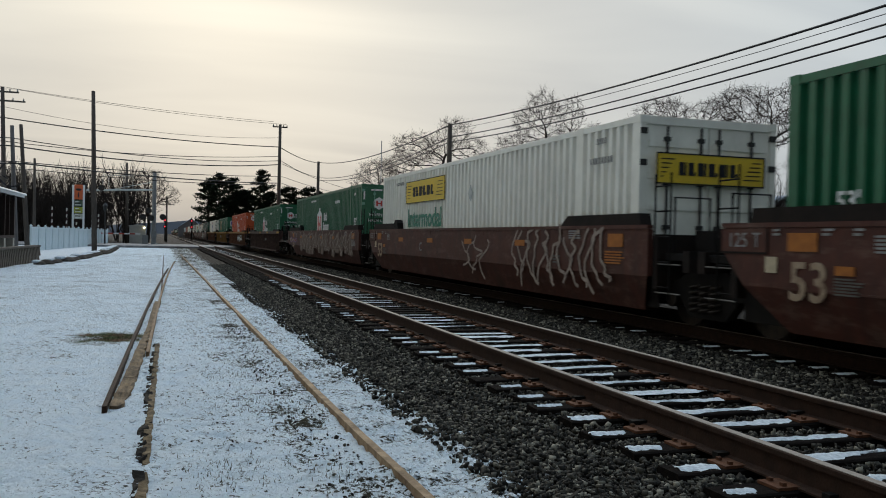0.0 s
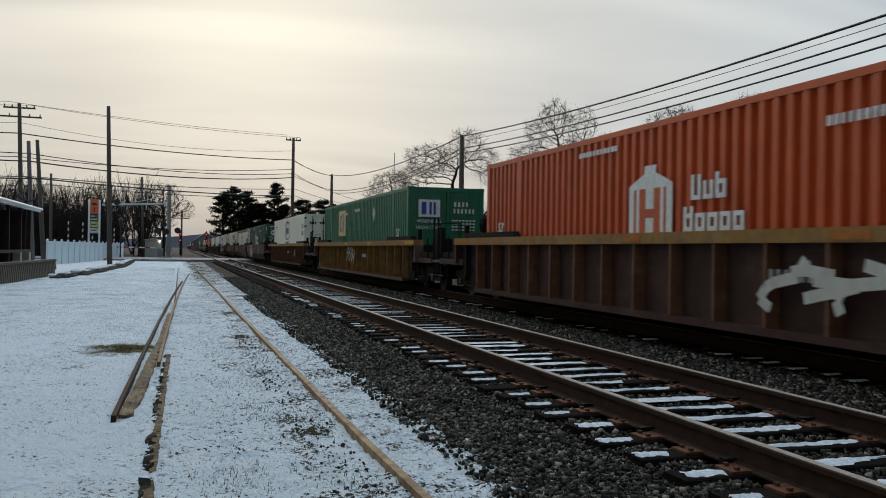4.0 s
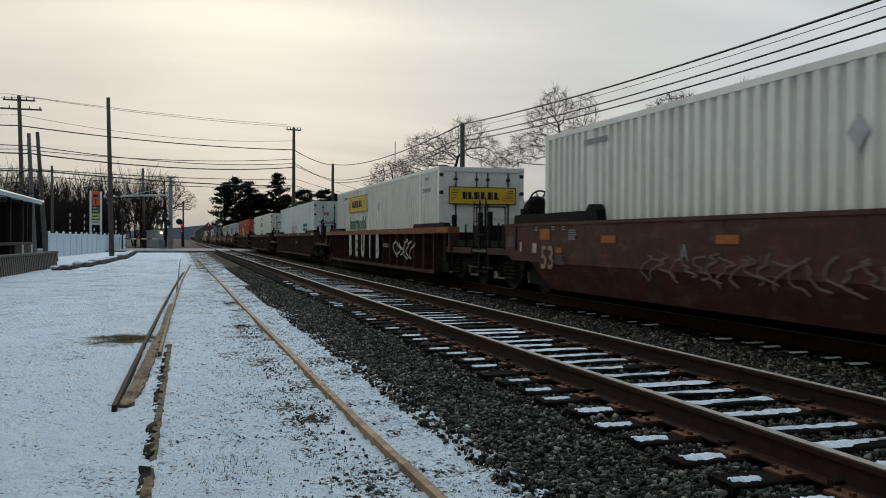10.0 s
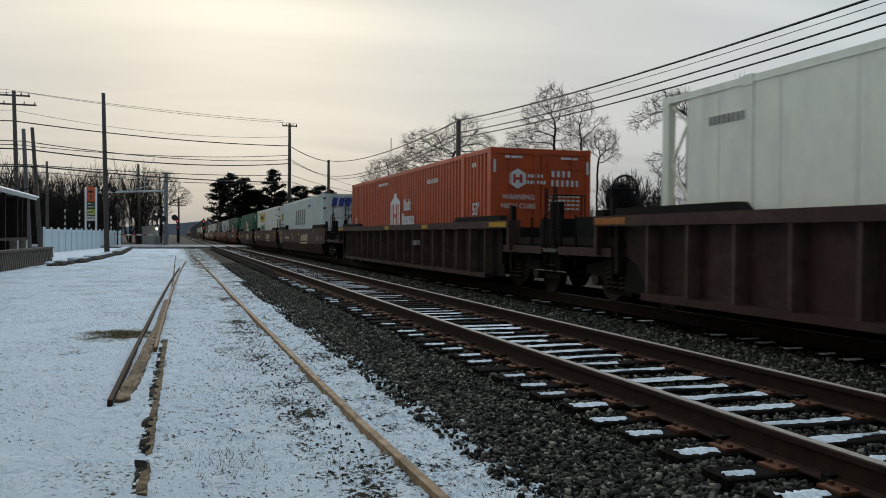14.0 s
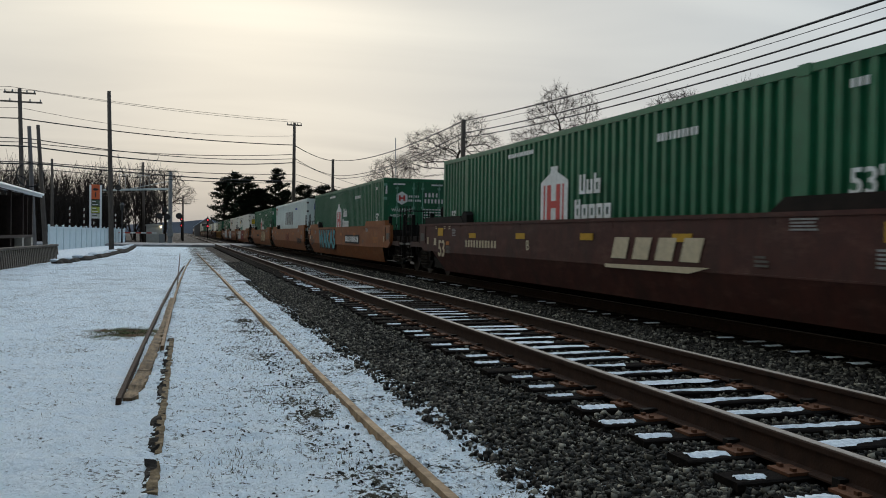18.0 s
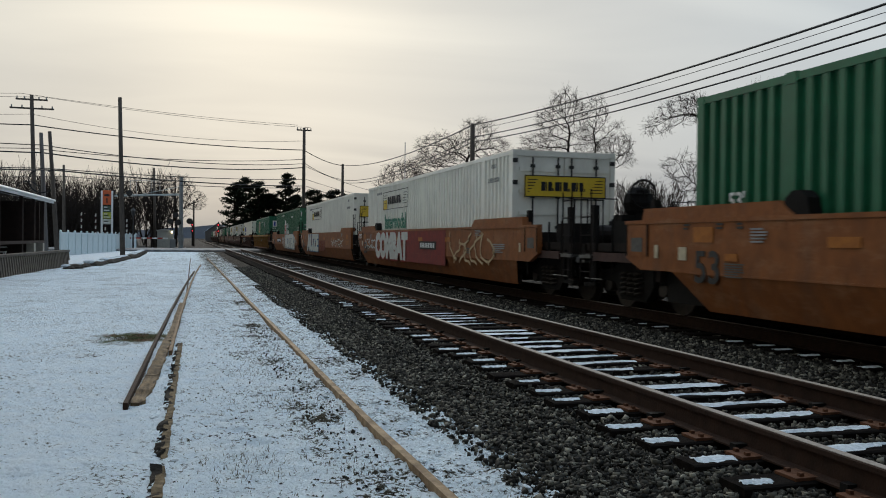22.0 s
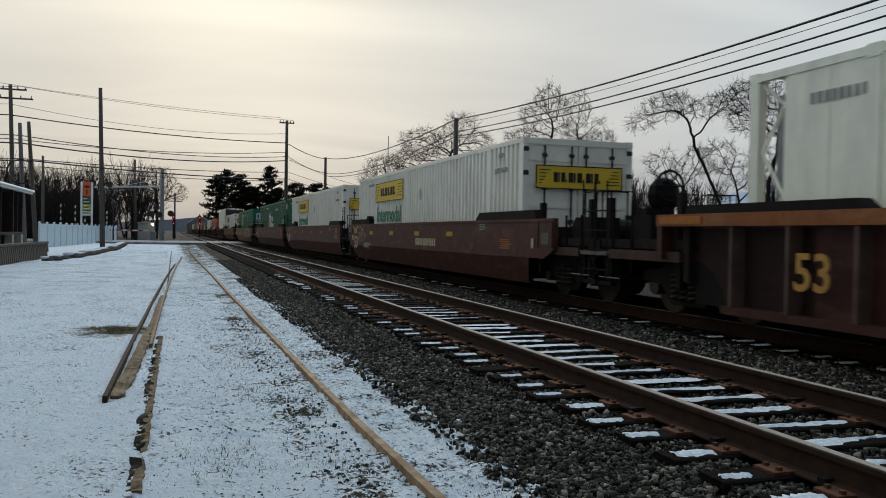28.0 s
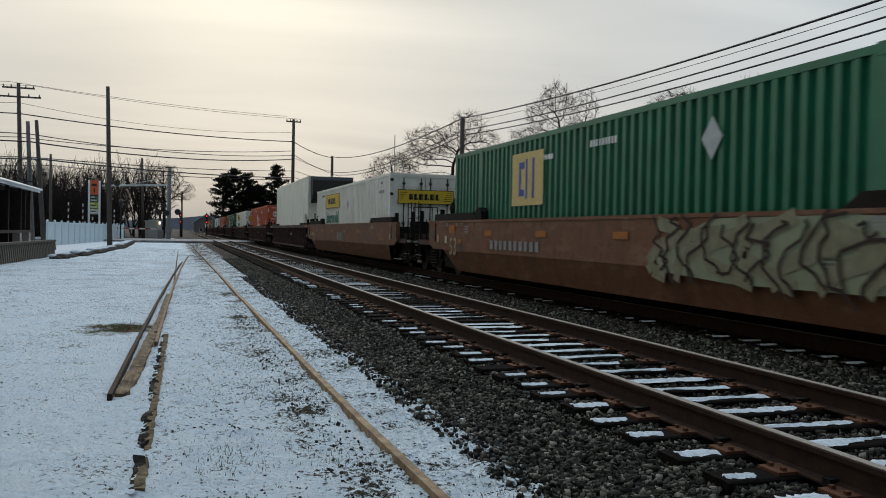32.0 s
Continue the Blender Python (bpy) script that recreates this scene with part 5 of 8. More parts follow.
def build_sign():
    s = empty("pylon_sign", pose(-8.4, 95, -0.3), "tall roadside sign with an orange top panel and posters", "sign")
    for x in (-0.50, 0.50):
        part("post", Mesh().box(x - 0.09, x + 0.09, -0.09, 0.09, 0, 6.2), M_WHITEPAINT, s)
    part("top_panel", Mesh().box(-0.40, 0.40, -0.06, 0.06, 4.75, 6.25), mat("sign_orange", (0.62, 0.12, 0.03), (0.55, 0.10, 0.03), 6, 0.5), s, "orange panel")
    part("top_mark", Mesh().prism([(0.28 * math.cos(a), 5.75 + 0.13 * math.sin(a)) for a in [k * math.pi / 6 for k in range(12)]], 1, -0.075, -0.062).box(-0.06, 0.06, -0.075, -0.062, 4.95, 5.45), M_BLACK, s)
    for z0, z1, c, nm in ((4.05, 4.65, (0.10, 0.14, 0.10), "dark"), (3.35, 3.98, (0.42, 0.46, 0.08), "lime"), (2.75, 3.28, (0.55, 0.57, 0.50), "pale")):
        p = part("poster", Mesh().box(-0.40, 0.40, -0.05, 0.05, z0, z1), mat("poster_" + nm, c, tuple(v * 0.7 for v in c), 14, 0.6), s)
        for k in range(3):
            part("poster_bar", Mesh().box(-0.3, 0.25 - 0.1 * k, -0.062, -0.052, z0 + 0.1 + 0.16 * k, z0 + 0.18 + 0.16 * k), M_BLACK if k % 2 else M_WHITEPAINT, p)


build_sign()


def striped_post(x, y, h):
    c = empty("striped_post", pose(x, y, -0.3), "thin post wound with red and white stripes", "post", "striped posts")
    n = 12
    for k in range(n):
        part("stripe", Mesh().tube([(0, 0, h * k / n), (0.03, 0, h * (k + 1) / n)], 0.065, 8), M_STRIPE_W if k % 2 else M_STRIPE, c)


M_STRIPE = mat("stripe_dark", (0.05, 0.022, 0.020), None, 6, 0.7)
M_STRIPE_W = mat("stripe_pale", (0.66, 0.64, 0.60), None, 6, 0.7)
for x, y, h in ((-12.9, 98, 4.1), (-11.2, 98, 4.0), (-9.8, 98, 3.9), (-8.75, 97, 3.7), (-7.4, 99, 3.4), (-6.9, 101, 3.4), (-11.0, 60, 3.4), (-10.6, 58, 3.0)):
    striped_post(x, y, h)


def lantern(x, y):
    c = empty("lamp_post", pose(x, y, -0.3), "black street lantern on a thin post, unlit", "lamp")
    part("post", Mesh().tube([(0, 0, 0), (0, 0, 3.6)], [0.09, 0.05], 8), M_BLACK, c)
    part("lantern", Mesh().tube([(0, 0, 3.6), (0, 0, 3.75), (0, 0, 4.2)], [0.06, 0.16, 0.24], 6), M_BLACK, c)
    part("cap", Mesh().tube([(0, 0, 4.2), (0, 0, 4.5)], [0.30, 0.02], 6), M_BLACK, c)


lantern(-5.84, 95)


def house(x, y, w, d, h, roof, seed, label):
    c = empty("house", pose(x, y, -1.0), label, "house")
    part("wall", Mesh().box(-w / 2, w / 2, -d / 2, d / 2, 0, h), mat("siding_grey", (0.20, 0.19, 0.19), (0.15, 0.145, 0.15), 3, 0.8), c)
    part("gable", Mesh().prism([(-w / 2, h), (w / 2, h), (0, h + roof)], 1, -d / 2 + 0.05, d / 2 - 0.05), mat("siding_grey", (0, 0, 0)), c)
    for s in (-1, 1):
        part("roof", Mesh().prism([(s * (w / 2 + 0.4), h - 0.2), (0, h + roof + 0.05), (0, h + roof + 0.22), (s * (w / 2 + 0.4), h - 0.02)], 1, -d / 2 - 0.4, d / 2 + 0.4), M_SNOWROOF, c, "snow-dusted roof")
    for k in (-1, 1):
        wd = part("window", Mesh().box(k * w * 0.22 - 0.5, k * w * 0.22 + 0.5, -d / 2 - 0.03, -d / 2 - 0.002, 1.2, 2.5), M_WHITEPAINT, c)
        part("pane", Mesh().box(k * w * 0.22 - 0.42, k * w * 0.22 + 0.42, -d / 2 - 0.045, -d / 2 - 0.032, 1.28, 2.42), M_BLACK, wd)


M_SNOWROOF = mat("roof_snow", (0.42, 0.50, 0.62), (0.28, 0.34, 0.42), 1.2, 0.8)
house(64, 82, 9, 10, 4.6, 3.0, 1, "grey gabled house with a snow-dusted roof")
house(74, 84, 8, 10, 4.4, 2.6, 2, "low grey house with a snowy roof")
house(9.5, 330, 9, 10, 4.5, 3.2, 3, "small pale house far down the line")

# ---- the freight train ----
LEN, HW, BASE_Z, TOP_Z = 16.15, 1.295, 0.34, 3.24          # a 53-foot box in its well
WELL_X = 1.53                                             # half width of a well car


def run(t):
    """Metres that the train has rolled by t seconds."""
    return -0.10 + 18.836 * t - 0.00767 * t * t


M_LETTER_W = mat("letter_white", (0.72, 0.74, 0.74), (0.55, 0.57, 0.57), 12, 0.6)
M_LETTER_G = mat("letter_grey", (0.30, 0.30, 0.30), (0.20, 0.20, 0.20), 12, 0.7)
M_LETTER_B = mat("letter_black", (0.02, 0.02, 0.025), None, 12, 0.6)
M_TEAL = mat("letter_teal", (0.02, 0.20, 0.13), (0.02, 0.15, 0.10), 12, 0.5)
M_BLUE = mat("letter_blue", (0.02, 0.06, 0.32), None, 12, 0.5)
M_RED = mat("letter_red", (0.50, 0.04, 0.035), (0.42, 0.05, 0.04), 12, 0.5)
M_YELLOW = mat("sign_yellow", (0.70, 0.48, 0.02), (0.60, 0.42, 0.03), 9, 0.5, stain=(0.30, 0.22, 0.05), stain_amt=0.3)
M_ORANGE = mat("marker_orange", (0.40, 0.145, 0.03), (0.28, 0.10, 0.026), 9, 0.6)
M_GOLD = mat("marker_yellow", (0.50, 0.29, 0.03), None, 9, 0.6)
M_CREAM_LET = mat("letter_cream", (0.55, 0.47, 0.33), (0.42, 0.36, 0.26), 9, 0.6)
M_WORN_LET = mat("letter_worn", (0.40, 0.31, 0.22), (0.20, 0.13, 0.09), 7, 0.65)

PAINT = {
    "white": mat("box_white", (0.82, 0.815, 0.755), (0.74, 0.735, 0.68), 3, 0.38, 0, 0, 40, (0.36, 0.35, 0.32), 0.35),
    "cool": mat("box_cool_white", (0.83, 0.84, 0.735), (0.76, 0.77, 0.665), 3, 0.36, 0, 0, 40, (0.35, 0.37, 0.38), 0.35),
    "cream": mat("box_cream", (0.70, 0.67, 0.56), (0.62, 0.59, 0.49), 3, 0.42, 0, 0, 40, (0.32, 0.30, 0.25), 0.45),
    "ice": mat("box_ice_white", (0.70, 0.775, 0.76), (0.63, 0.70, 0.69), 3, 0.38, 0, 0, 40, (0.36, 0.38, 0.38), 0.35),
    "green": mat("box_green", (0.009, 0.128, 0.058), (0.007, 0.095, 0.043), 3, 0.38, 0, 0, 40, (0.025, 0.085, 0.05), 0.5),
    "teal": mat("box_teal_green", (0.010, 0.150, 0.078), (0.008, 0.112, 0.060), 3, 0.38, 0, 0, 40, (0.02, 0.08, 0.05), 0.5),
    "dark": mat("box_dark_green", (0.012, 0.085, 0.050), (0.010, 0.060, 0.038), 3, 0.38, 0, 0, 40, (0.02, 0.05, 0.035), 0.5),
    "orange": mat("box_orange", (0.50, 0.078, 0.013), (0.42, 0.064, 0.013), 3, 0.38, 0, 0, 40, (0.25, 0.06, 0.03), 0.4),
}
CAR = {
    "maroon": mat("car_maroon", (0.088, 0.032, 0.023), (0.060, 0.023, 0.018), 4, 0.60, 0, 0.15, 30, (0.034, 0.026, 0.022), 0.8, dust=(0.17, 0.105, 0.085)),
    "wine": mat("car_wine", (0.070, 0.025, 0.020), (0.046, 0.018, 0.016), 4, 0.60, 0, 0.15, 30, (0.026, 0.020, 0.017), 0.8, dust=(0.12, 0.06, 0.05)),
    "brown": mat("car_brown", (0.066, 0.033, 0.028), (0.042, 0.022, 0.019), 4, 0.62, 0, 0.15, 30, (0.024, 0.019, 0.016), 0.8, dust=(0.095, 0.063, 0.054)),
    "umber": mat("car_umber_and_lit_ribs", (0.125, 0.083, 0.070), (0.08, 0.053, 0.046), 4, 0.62, 0, 0.15, 30, (0.060, 0.044, 0.034), 0.8, dust=(0.18, 0.13, 0.11)),
    "ochre": mat("car_ochre", (0.25, 0.088, 0.027), (0.18, 0.062, 0.021), 4, 0.60, 0, 0.15, 30, (0.15, 0.075, 0.045), 0.8, dust=(0.31, 0.16, 0.085)),
    "tan": mat("car_tan", (0.19, 0.088, 0.050), (0.14, 0.064, 0.038), 4, 0.62, 0, 0.15, 30, (0.10, 0.065, 0.045), 0.8, dust=(0.27, 0.17, 0.12)),
    "mustard": mat("car_mustard", (0.30, 0.165, 0.050), (0.21, 0.115, 0.037), 4, 0.62, 0, 0.15, 30, (0.14, 0.085, 0.045), 0.8, dust=(0.32, 0.22, 0.12)),
}


M_ROD_GREEN = mat("rod_pale_green", (0.16, 0.36, 0.27), (0.10, 0.26, 0.19), 9, 0.5)


def corrugated(me, x, y0, y1, z0, z1, pitch=0.26, deep=0.075, out=-1):
    """Upright waves pressed into a side sheet at x."""
    n = max(1, round((y1 - y0) / pitch))
    p = (y1 - y0) / n
    ys = []
    for k in range(n):
        a = y0 + k * p
        ys += [(a, 0), (a + 0.40 * p, 0), (a + 0.50 * p, 1), (a + 0.90 * p, 1)]
    ys.append((y1, 0))
    i0 = len(me.v)
    for y, d in ys:
        xx = x - out * deep * d
        me.v += [(xx, y, z0), (xx, y, z1)]
    for k in range(len(ys) - 1):
        a = i0 + 2 * k
        me.f.append((a, a + 1, a + 3, a + 2))


def end_face(c, paint, solid, lock_rods, trim):
    """The end that leads: ribbed doors with rods, or a panelled wall."""
    if solid:
        me = Mesh()
        me.box(-HW + 0.10, HW - 0.10, 0.02, 0.10, BASE_Z + 0.15, TOP_Z - 0.12)
        part("end_wall", me, paint, c)
        for k in range(5):
            z = BASE_Z + 0.45 + k * 0.48
            part("end_rib", Mesh().box(-HW + 0.12, HW - 0.12, -0.005, 0.03, z, z + 0.05), paint, c)
    else:
        for s in (-1, 1):
            d = part("door", Mesh().box(min(s * 0.012, s * (HW - 0.11)), max(s * 0.012, s * (HW - 0.11)), 0.03, 0.09, BASE_Z + 0.15, TOP_Z - 0.13), paint, c, "ribbed end door")
            for k in range(5):
                z = BASE_Z + 0.42 + k * 0.5
                part("door_rib", Mesh().box(min(s * 0.06, s * 1.12), max(s * 0.06, s * 1.12), 0.012, 0.032, z, z + 0.10), paint, d)
            for xx in (0.17, 0.80):
                rod = Mesh().cyl((s * xx, -0.012, (BASE_Z + TOP_Z) / 2), 2, 0.020, 2.6, 8)
                for z in (0.75, 1.45, 2.15, 2.85):
                    rod.box(s * xx - 0.05, s * xx + 0.05, -0.03, 0.03, z, z + 0.07)
                rod.box(s * xx - 0.02, s * xx + 0.02 + 0.22 * s if s > 0 else s * xx + 0.02, -0.045, -0.025, 1.30, 1.35)
                part("lock_rod", rod, lock_rods, d)
            for z in (0.7, 1.6, 2.5, 3.0):
                part("hinge", Mesh().box(min(s * 1.17, s * 1.29), max(s * 1.17, s * 1.29), -0.012, 0.04, z - 0.05, z + 0.05), lock_rods, d)


def box_shell(kind, paint, smooth_sides=False, solid=False, trim=None, rods=None, cooled=False):
    """Frame, sides, roof and ends of one box; its foot is the middle of the leading end at rail height."""
    c = empty("container")
    trim, rods = trim or paint, rods or paint
    tail = LEN - (0.62 if cooled else 0.16)          # where the closed body ends
    for y in (0.0, LEN - 0.16):
        for s in (-1, 1):
            a = s * HW
            part("corner_post", Mesh().box(min(a, a - s * 0.12), max(a, a - s * 0.12), y, y + 0.16, BASE_Z, TOP_Z), trim, c)
    part("end_header", Mesh().box(-HW, HW, 0.002, 0.14, TOP_Z - 0.13, TOP_Z - 0.002), trim, c)
    part("end_sill", Mesh().box(-HW, HW, 0.002, 0.14, BASE_Z, BASE_Z + 0.15), trim, c)
    for s in (-1, 1):
        a = s * (HW - 0.002)
        part("top_rail", Mesh().box(min(a, a - s * 0.07), max(a, a - s * 0.07), 0.16, LEN - 0.16, TOP_Z - 0.10, TOP_Z - 0.004), trim, c)
        part("bottom_rail", Mesh().box(min(a, a - s * 0.07), max(a, a - s * 0.07), 0.16, LEN - 0.16, BASE_Z, BASE_Z + 0.14), trim, c)
        for y in (1.98, LEN - 1.98):
            part("lifting_post", Mesh().box(min(a, a - s * 0.10), max(a, a - s * 0.10), y - 0.09, y + 0.09, BASE_Z + 0.14, TOP_Z - 0.09).box(min(a + s * 0.012, a - s * 0.16), max(a + s * 0.012, a - s * 0.16), y - 0.10, y + 0.10, TOP_Z - 0.13, TOP_Z + 0.012), trim, c)
        me = Mesh()
        if smooth_sides:
            b = s * (HW - 0.020)
            y = 0.16
            while y < tail - 0.04:
                e = min(y + 1.22, tail)
                sheet = Mesh().box(min(b, b - s * 0.05), max(b, b - s * 0.05), y + 0.006, e - 0.006, BASE_Z + 0.14, TOP_Z - 0.10)
                if s < 0:
                    part("side_panel", sheet, paint, c)
                else:
                    me.box(min(b, b - s * 0.05), max(b, b - s * 0.05), y, e, BASE_Z + 0.14, TOP_Z - 0.10)
                y = e
        else:
            for y0, y1 in ((0.16, 1.89), (2.07, LEN - 2.07), (LEN - 1.89, LEN - 0.16)):
                corrugated(me, s * (HW - 0.012), y0, y1, BASE_Z + 0.13, TOP_Z - 0.09, out=s)
        if me.v:
            part("side_wall", me, paint, c)
    rf = Mesh().box(-HW + 0.07, HW - 0.07, 0.14, LEN - 0.14, TOP_Z - 0.04, TOP_Z - 0.012)
    part("roof", rf, paint, c)
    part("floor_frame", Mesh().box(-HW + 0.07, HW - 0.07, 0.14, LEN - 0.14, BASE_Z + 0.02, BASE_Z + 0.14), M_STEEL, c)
    back = LEN - (0.66 if cooled else 0.10)
    part("back_wall", Mesh().box(-HW + 0.03, HW - 0.03, back, back + 0.06, BASE_Z + 0.141, TOP_Z - 0.105), paint, c)
    if cooled:
        part("cooling_unit", Mesh().box(-0.95, 0.95, LEN - 0.58, LEN - 0.10, 1.65, 3.0).box(-0.75, 0.75, LEN - 0.56, LEN - 0.12, 0.6, 1.6), M_GALV, c, "grey cooling unit")
        for s in (-1, 1):
            a = s * (HW - 0.06)
            part("end_brace", Mesh().tube([(a, LEN - 0.58, 0.6), (a, LEN - 0.18, 1.15), (a, LEN - 0.58, 1.7), (a, LEN - 0.18, 2.25), (a, LEN - 0.58, 2.8), (a, LEN - 0.18, 3.1)], 0.025, 5), trim, c)
    end_face(c, paint, solid, rods, trim)
    for y in (-0.006, LEN - 0.172):
        for s in (-1, 1):
            for z in (BASE_Z - 0.004, TOP_Z - 0.110)[1 if s > 0 else 0:]:
                a = s * (HW + 0.006)
                part("corner_casting", Mesh().box(min(a, a - s * 0.17), max(a, a - s * 0.17), y, y + 0.178, z, z + 0.118), trim, c)
    return c


NEAR = -HW - 0.006


def yellow_sign(c, y, z, w=3.7, h=0.66, on=SIDE, x=NEAR, hollow=False):
    """A yellow name board with its black line work; the name itself is plain bars."""
    at = (x, y, z) if on is SIDE else (x, -0.05, z)
    m = Matrix.Translation(at) @ on
    if not hollow:
        part("name_board", Mesh().box(-w / 2, w / 2, -h / 2, h / 2, 0, 0.012), M_YELLOW, c, "yellow name board", m)
    else:
        part("name_board", Mesh().box(-w / 2, -w * 0.36, -h / 2, h * 0.05, 0, 0.012), M_YELLOW, c, "faded yellow name board", m)
    ln = Mesh()
    t = 0.022
    ln.box(-w / 2, w / 2, h / 2 - t, h / 2, 0.013, 0.017).box(-w / 2, w / 2, -h / 2, -h / 2 + t, 0.013, 0.017)
    ln.box(-w / 2, -w / 2 + t, -h / 2 + t, h / 2 - t, 0.013, 0.017).box(w / 2 - t, w / 2, -h / 2 + t, h / 2 - t, 0.013, 0.017)
    for k in range(5):
        zz = h * (0.28 - 0.14 * k)
        ln.box(-w * 0.46, -w * 0.34 - 0.05 * k, zz, zz + 0.018, 0.013, 0.017)
        ln.box(w * 0.30 + 0.04 * (4 - k), w * 0.46, zz, zz + 0.018, 0.013, 0.017)
    part("line_work", ln, M_LETTER_B, c, "", m)
    x, lt = -w * 0.30, Mesh()
    for k, ww in enumerate((0.085, 0.085, 0.10, 0.10, 0.10, 0.085)):
        lt.box(x, x + ww * w * 0.55, -h * 0.21, h * 0.21, 0.013, 0.018)
        lt.box(x + ww * w * 0.55 + 0.012, x + ww * w * 0.80, -h * 0.21, -h * 0.08 if k % 2 else h * 0.21, 0.013, 0.018)
        x += ww * w
    part("name_block", lt, M_LETTER_B, c, "", m)


def house_logo(c, y, z, s=1.0, red=True, paint=None):
    """A white gabled badge with a red block figure, and bars for the name beside it."""
    m = Matrix.Translation((NEAR, y, z)) @ SIDE
    me = Mesh().prism([(-0.62, -0.70), (0.62, -0.70), (0.62, 0.22), (0.16, 0.40), (0.16, 0.52), (-0.16, 0.52), (-0.16, 0.40), (-0.62, 0.22)], 2, 0, 0.012)
    part("badge", me, M_LETTER_W, c, "white gabled badge", m)
    fg = Mesh()
    for sx in (-1, 1):
        fg.box(min(sx * 0.12, sx * 0.30), max(sx * 0.12, sx * 0.30), -0.66, 0.16, 0.013, 0.018)
        fg.box(min(sx * 0.40, sx * 0.46), max(sx * 0.40, sx * 0.46), -0.66, 0.16, 0.013, 0.018)
    fg.box(-0.12, 0.12, -0.30, -0.16, 0.013, 0.018)
    part("badge_figure", fg, M_RED if red else paint, c, "", m)
    nb = Mesh()
    for row, n, top in ((-0.08, 3, 0.36), (-0.53, 5, 0.36)):
        x = 0.92 if n == 5 else 1.10
        for k in range(n):
            h = top if k in (0, 2 if n == 3 else 0) else top * 0.72
            d = -0.10 if (n == 5 and k == 4) else 0.0
            nb.box(x, x + 0.075, row + d, row + h, 0, 0.010).box(x + 0.155, x + 0.23, row, row + (h if k in (0, 3) else top * 0.72), 0, 0.010)
            nb.box(x + 0.075, x + 0.155, row, row + 0.065, 0, 0.010)
            if not (n == 3 and k < 2):
                nb.box(x + 0.075, x + 0.155, row + top * 0.72 - 0.065, row + top * 0.72, 0, 0.010)
            x += 0.285
    part("name_block", nb, M_LETTER_W, c, "", m)


def hexagon_badge(c, z=2.75, dark=False):
    m = Matrix.Translation((-0.62, -0.018, z)) @ FRONT
    me = Mesh().prism([(0.24 * math.cos(a), 0.24 * math.sin(a)) for a in [math.pi / 6 + k * math.pi / 3 for k in range(6)]], 2, 0, 0.01)
    part("badge", me, M_LETTER_W, c, "", m)
    part("badge_figure", Mesh().box(-0.12, -0.05, -0.1, 0.1, 0.011, 0.016).box(0.05, 0.12, -0.1, 0.1, 0.011, 0.016).box(-0.05, 0.05, -0.03, 0.03, 0.011, 0.016), M_RED, c, "", m)
    bars(5, 0.085, 0.08, M_LETTER_W, c, (-0.15, -0.018, z + 0.07), FRONT)
    bars(6, 0.085, 0.08, M_LETTER_W, c, (-0.12, -0.018, z - 0.08), FRONT)


def end_numbers(c, material, z=2.85):
    bars(4, 0.14, 0.15, material, c, (0.52, -0.05, z - 0.05), FRONT, 0.45)
    bars(6, 0.13, 0.15, material, c, (0.62, -0.05, z - 0.27), FRONT, 0.45, seed=3)
    letters("WARNING", 0.17, material, c, (-0.60, -0.03, z - 0.62), FRONT)
    letters("HIGH CUBE", 0.17, material, c, (-0.60, -0.03, z - 0.83), FRONT)
    for k in range(4):
        bars(7, 0.12, 0.045, material, c, (0.60, -0.03, z - 0.58 - 0.10 * k), FRONT, 0.25, seed=k)


def arc_logo(c, y, z, s=1.0):
    """A red and blue swoosh round blue block figures."""
    m = Matrix.Translation((NEAR + 0.014, y, z)) @ SIDE

    def swoosh(a0, a1, w):
        me, n = Mesh(), 18
        for k in range(n + 1):
            u = k / n
            a = radians(a0 + (a1 - a0) * u)
            r, ww = 1.0 * s, w * s * math.sin(math.pi * (0.08 + 0.84 * u))
            for rr in (r - ww, r + ww * 0.2):
                me.v.append((rr * 2.35 * math.cos(a), rr * math.sin(a), 0.012))
        for k in range(n):
            me.f.append((2 * k, 2 * k + 1, 2 * k + 3, 2 * k + 2))
        return me
    part("swoosh", swoosh(165, 35, 0.20), M_RED, c, "red swoosh", m)
    part("swoosh", swoosh(190, 345, 0.12), M_BLUE, c, "dark blue swoosh", m)
    nb = Mesh()
    for k, x in enumerate((-1.55, -0.95, -0.45, 0.45, 1.05, 1.30)):
        nb.box(x * s, (x + (0.26 if k < 4 else 0.10)) * s, -0.34 * s, 0.30 * s, 0.012, 0.016)
    nb.box(-1.29 * s, -0.95 * s, -0.12 * s, 0.12 * s, 0.012, 0.016).box(-0.19 * s, 0.28 * s, 0.14 * s, 0.30 * s, 0.012, 0.016).box(-0.19 * s, 0.12 * s, -0.08 * s, 0.04 * s, 0.012, 0.016)
    part("name_block", nb, M_BLUE, c, "", m)
    letters("INTERMODAL", 0.24, M_LETTER_G, c, (NEAR + 0.012, y, z - 0.82), squeeze=1.4)


M_PLACARD = mat("placard_steel", (0.48, 0.50, 0.50), (0.36, 0.38, 0.38), 7, 0.6)


def diamond(c, y, z, s=0.3):
    part("placard", Mesh().prism([(0, -s), (s * 0.8, 0), (0, s), (-s * 0.8, 0)], 2, 0, 0.012), M_PLACARD, c, "", Matrix.Translation((NEAR, y, z)) @ SIDE)


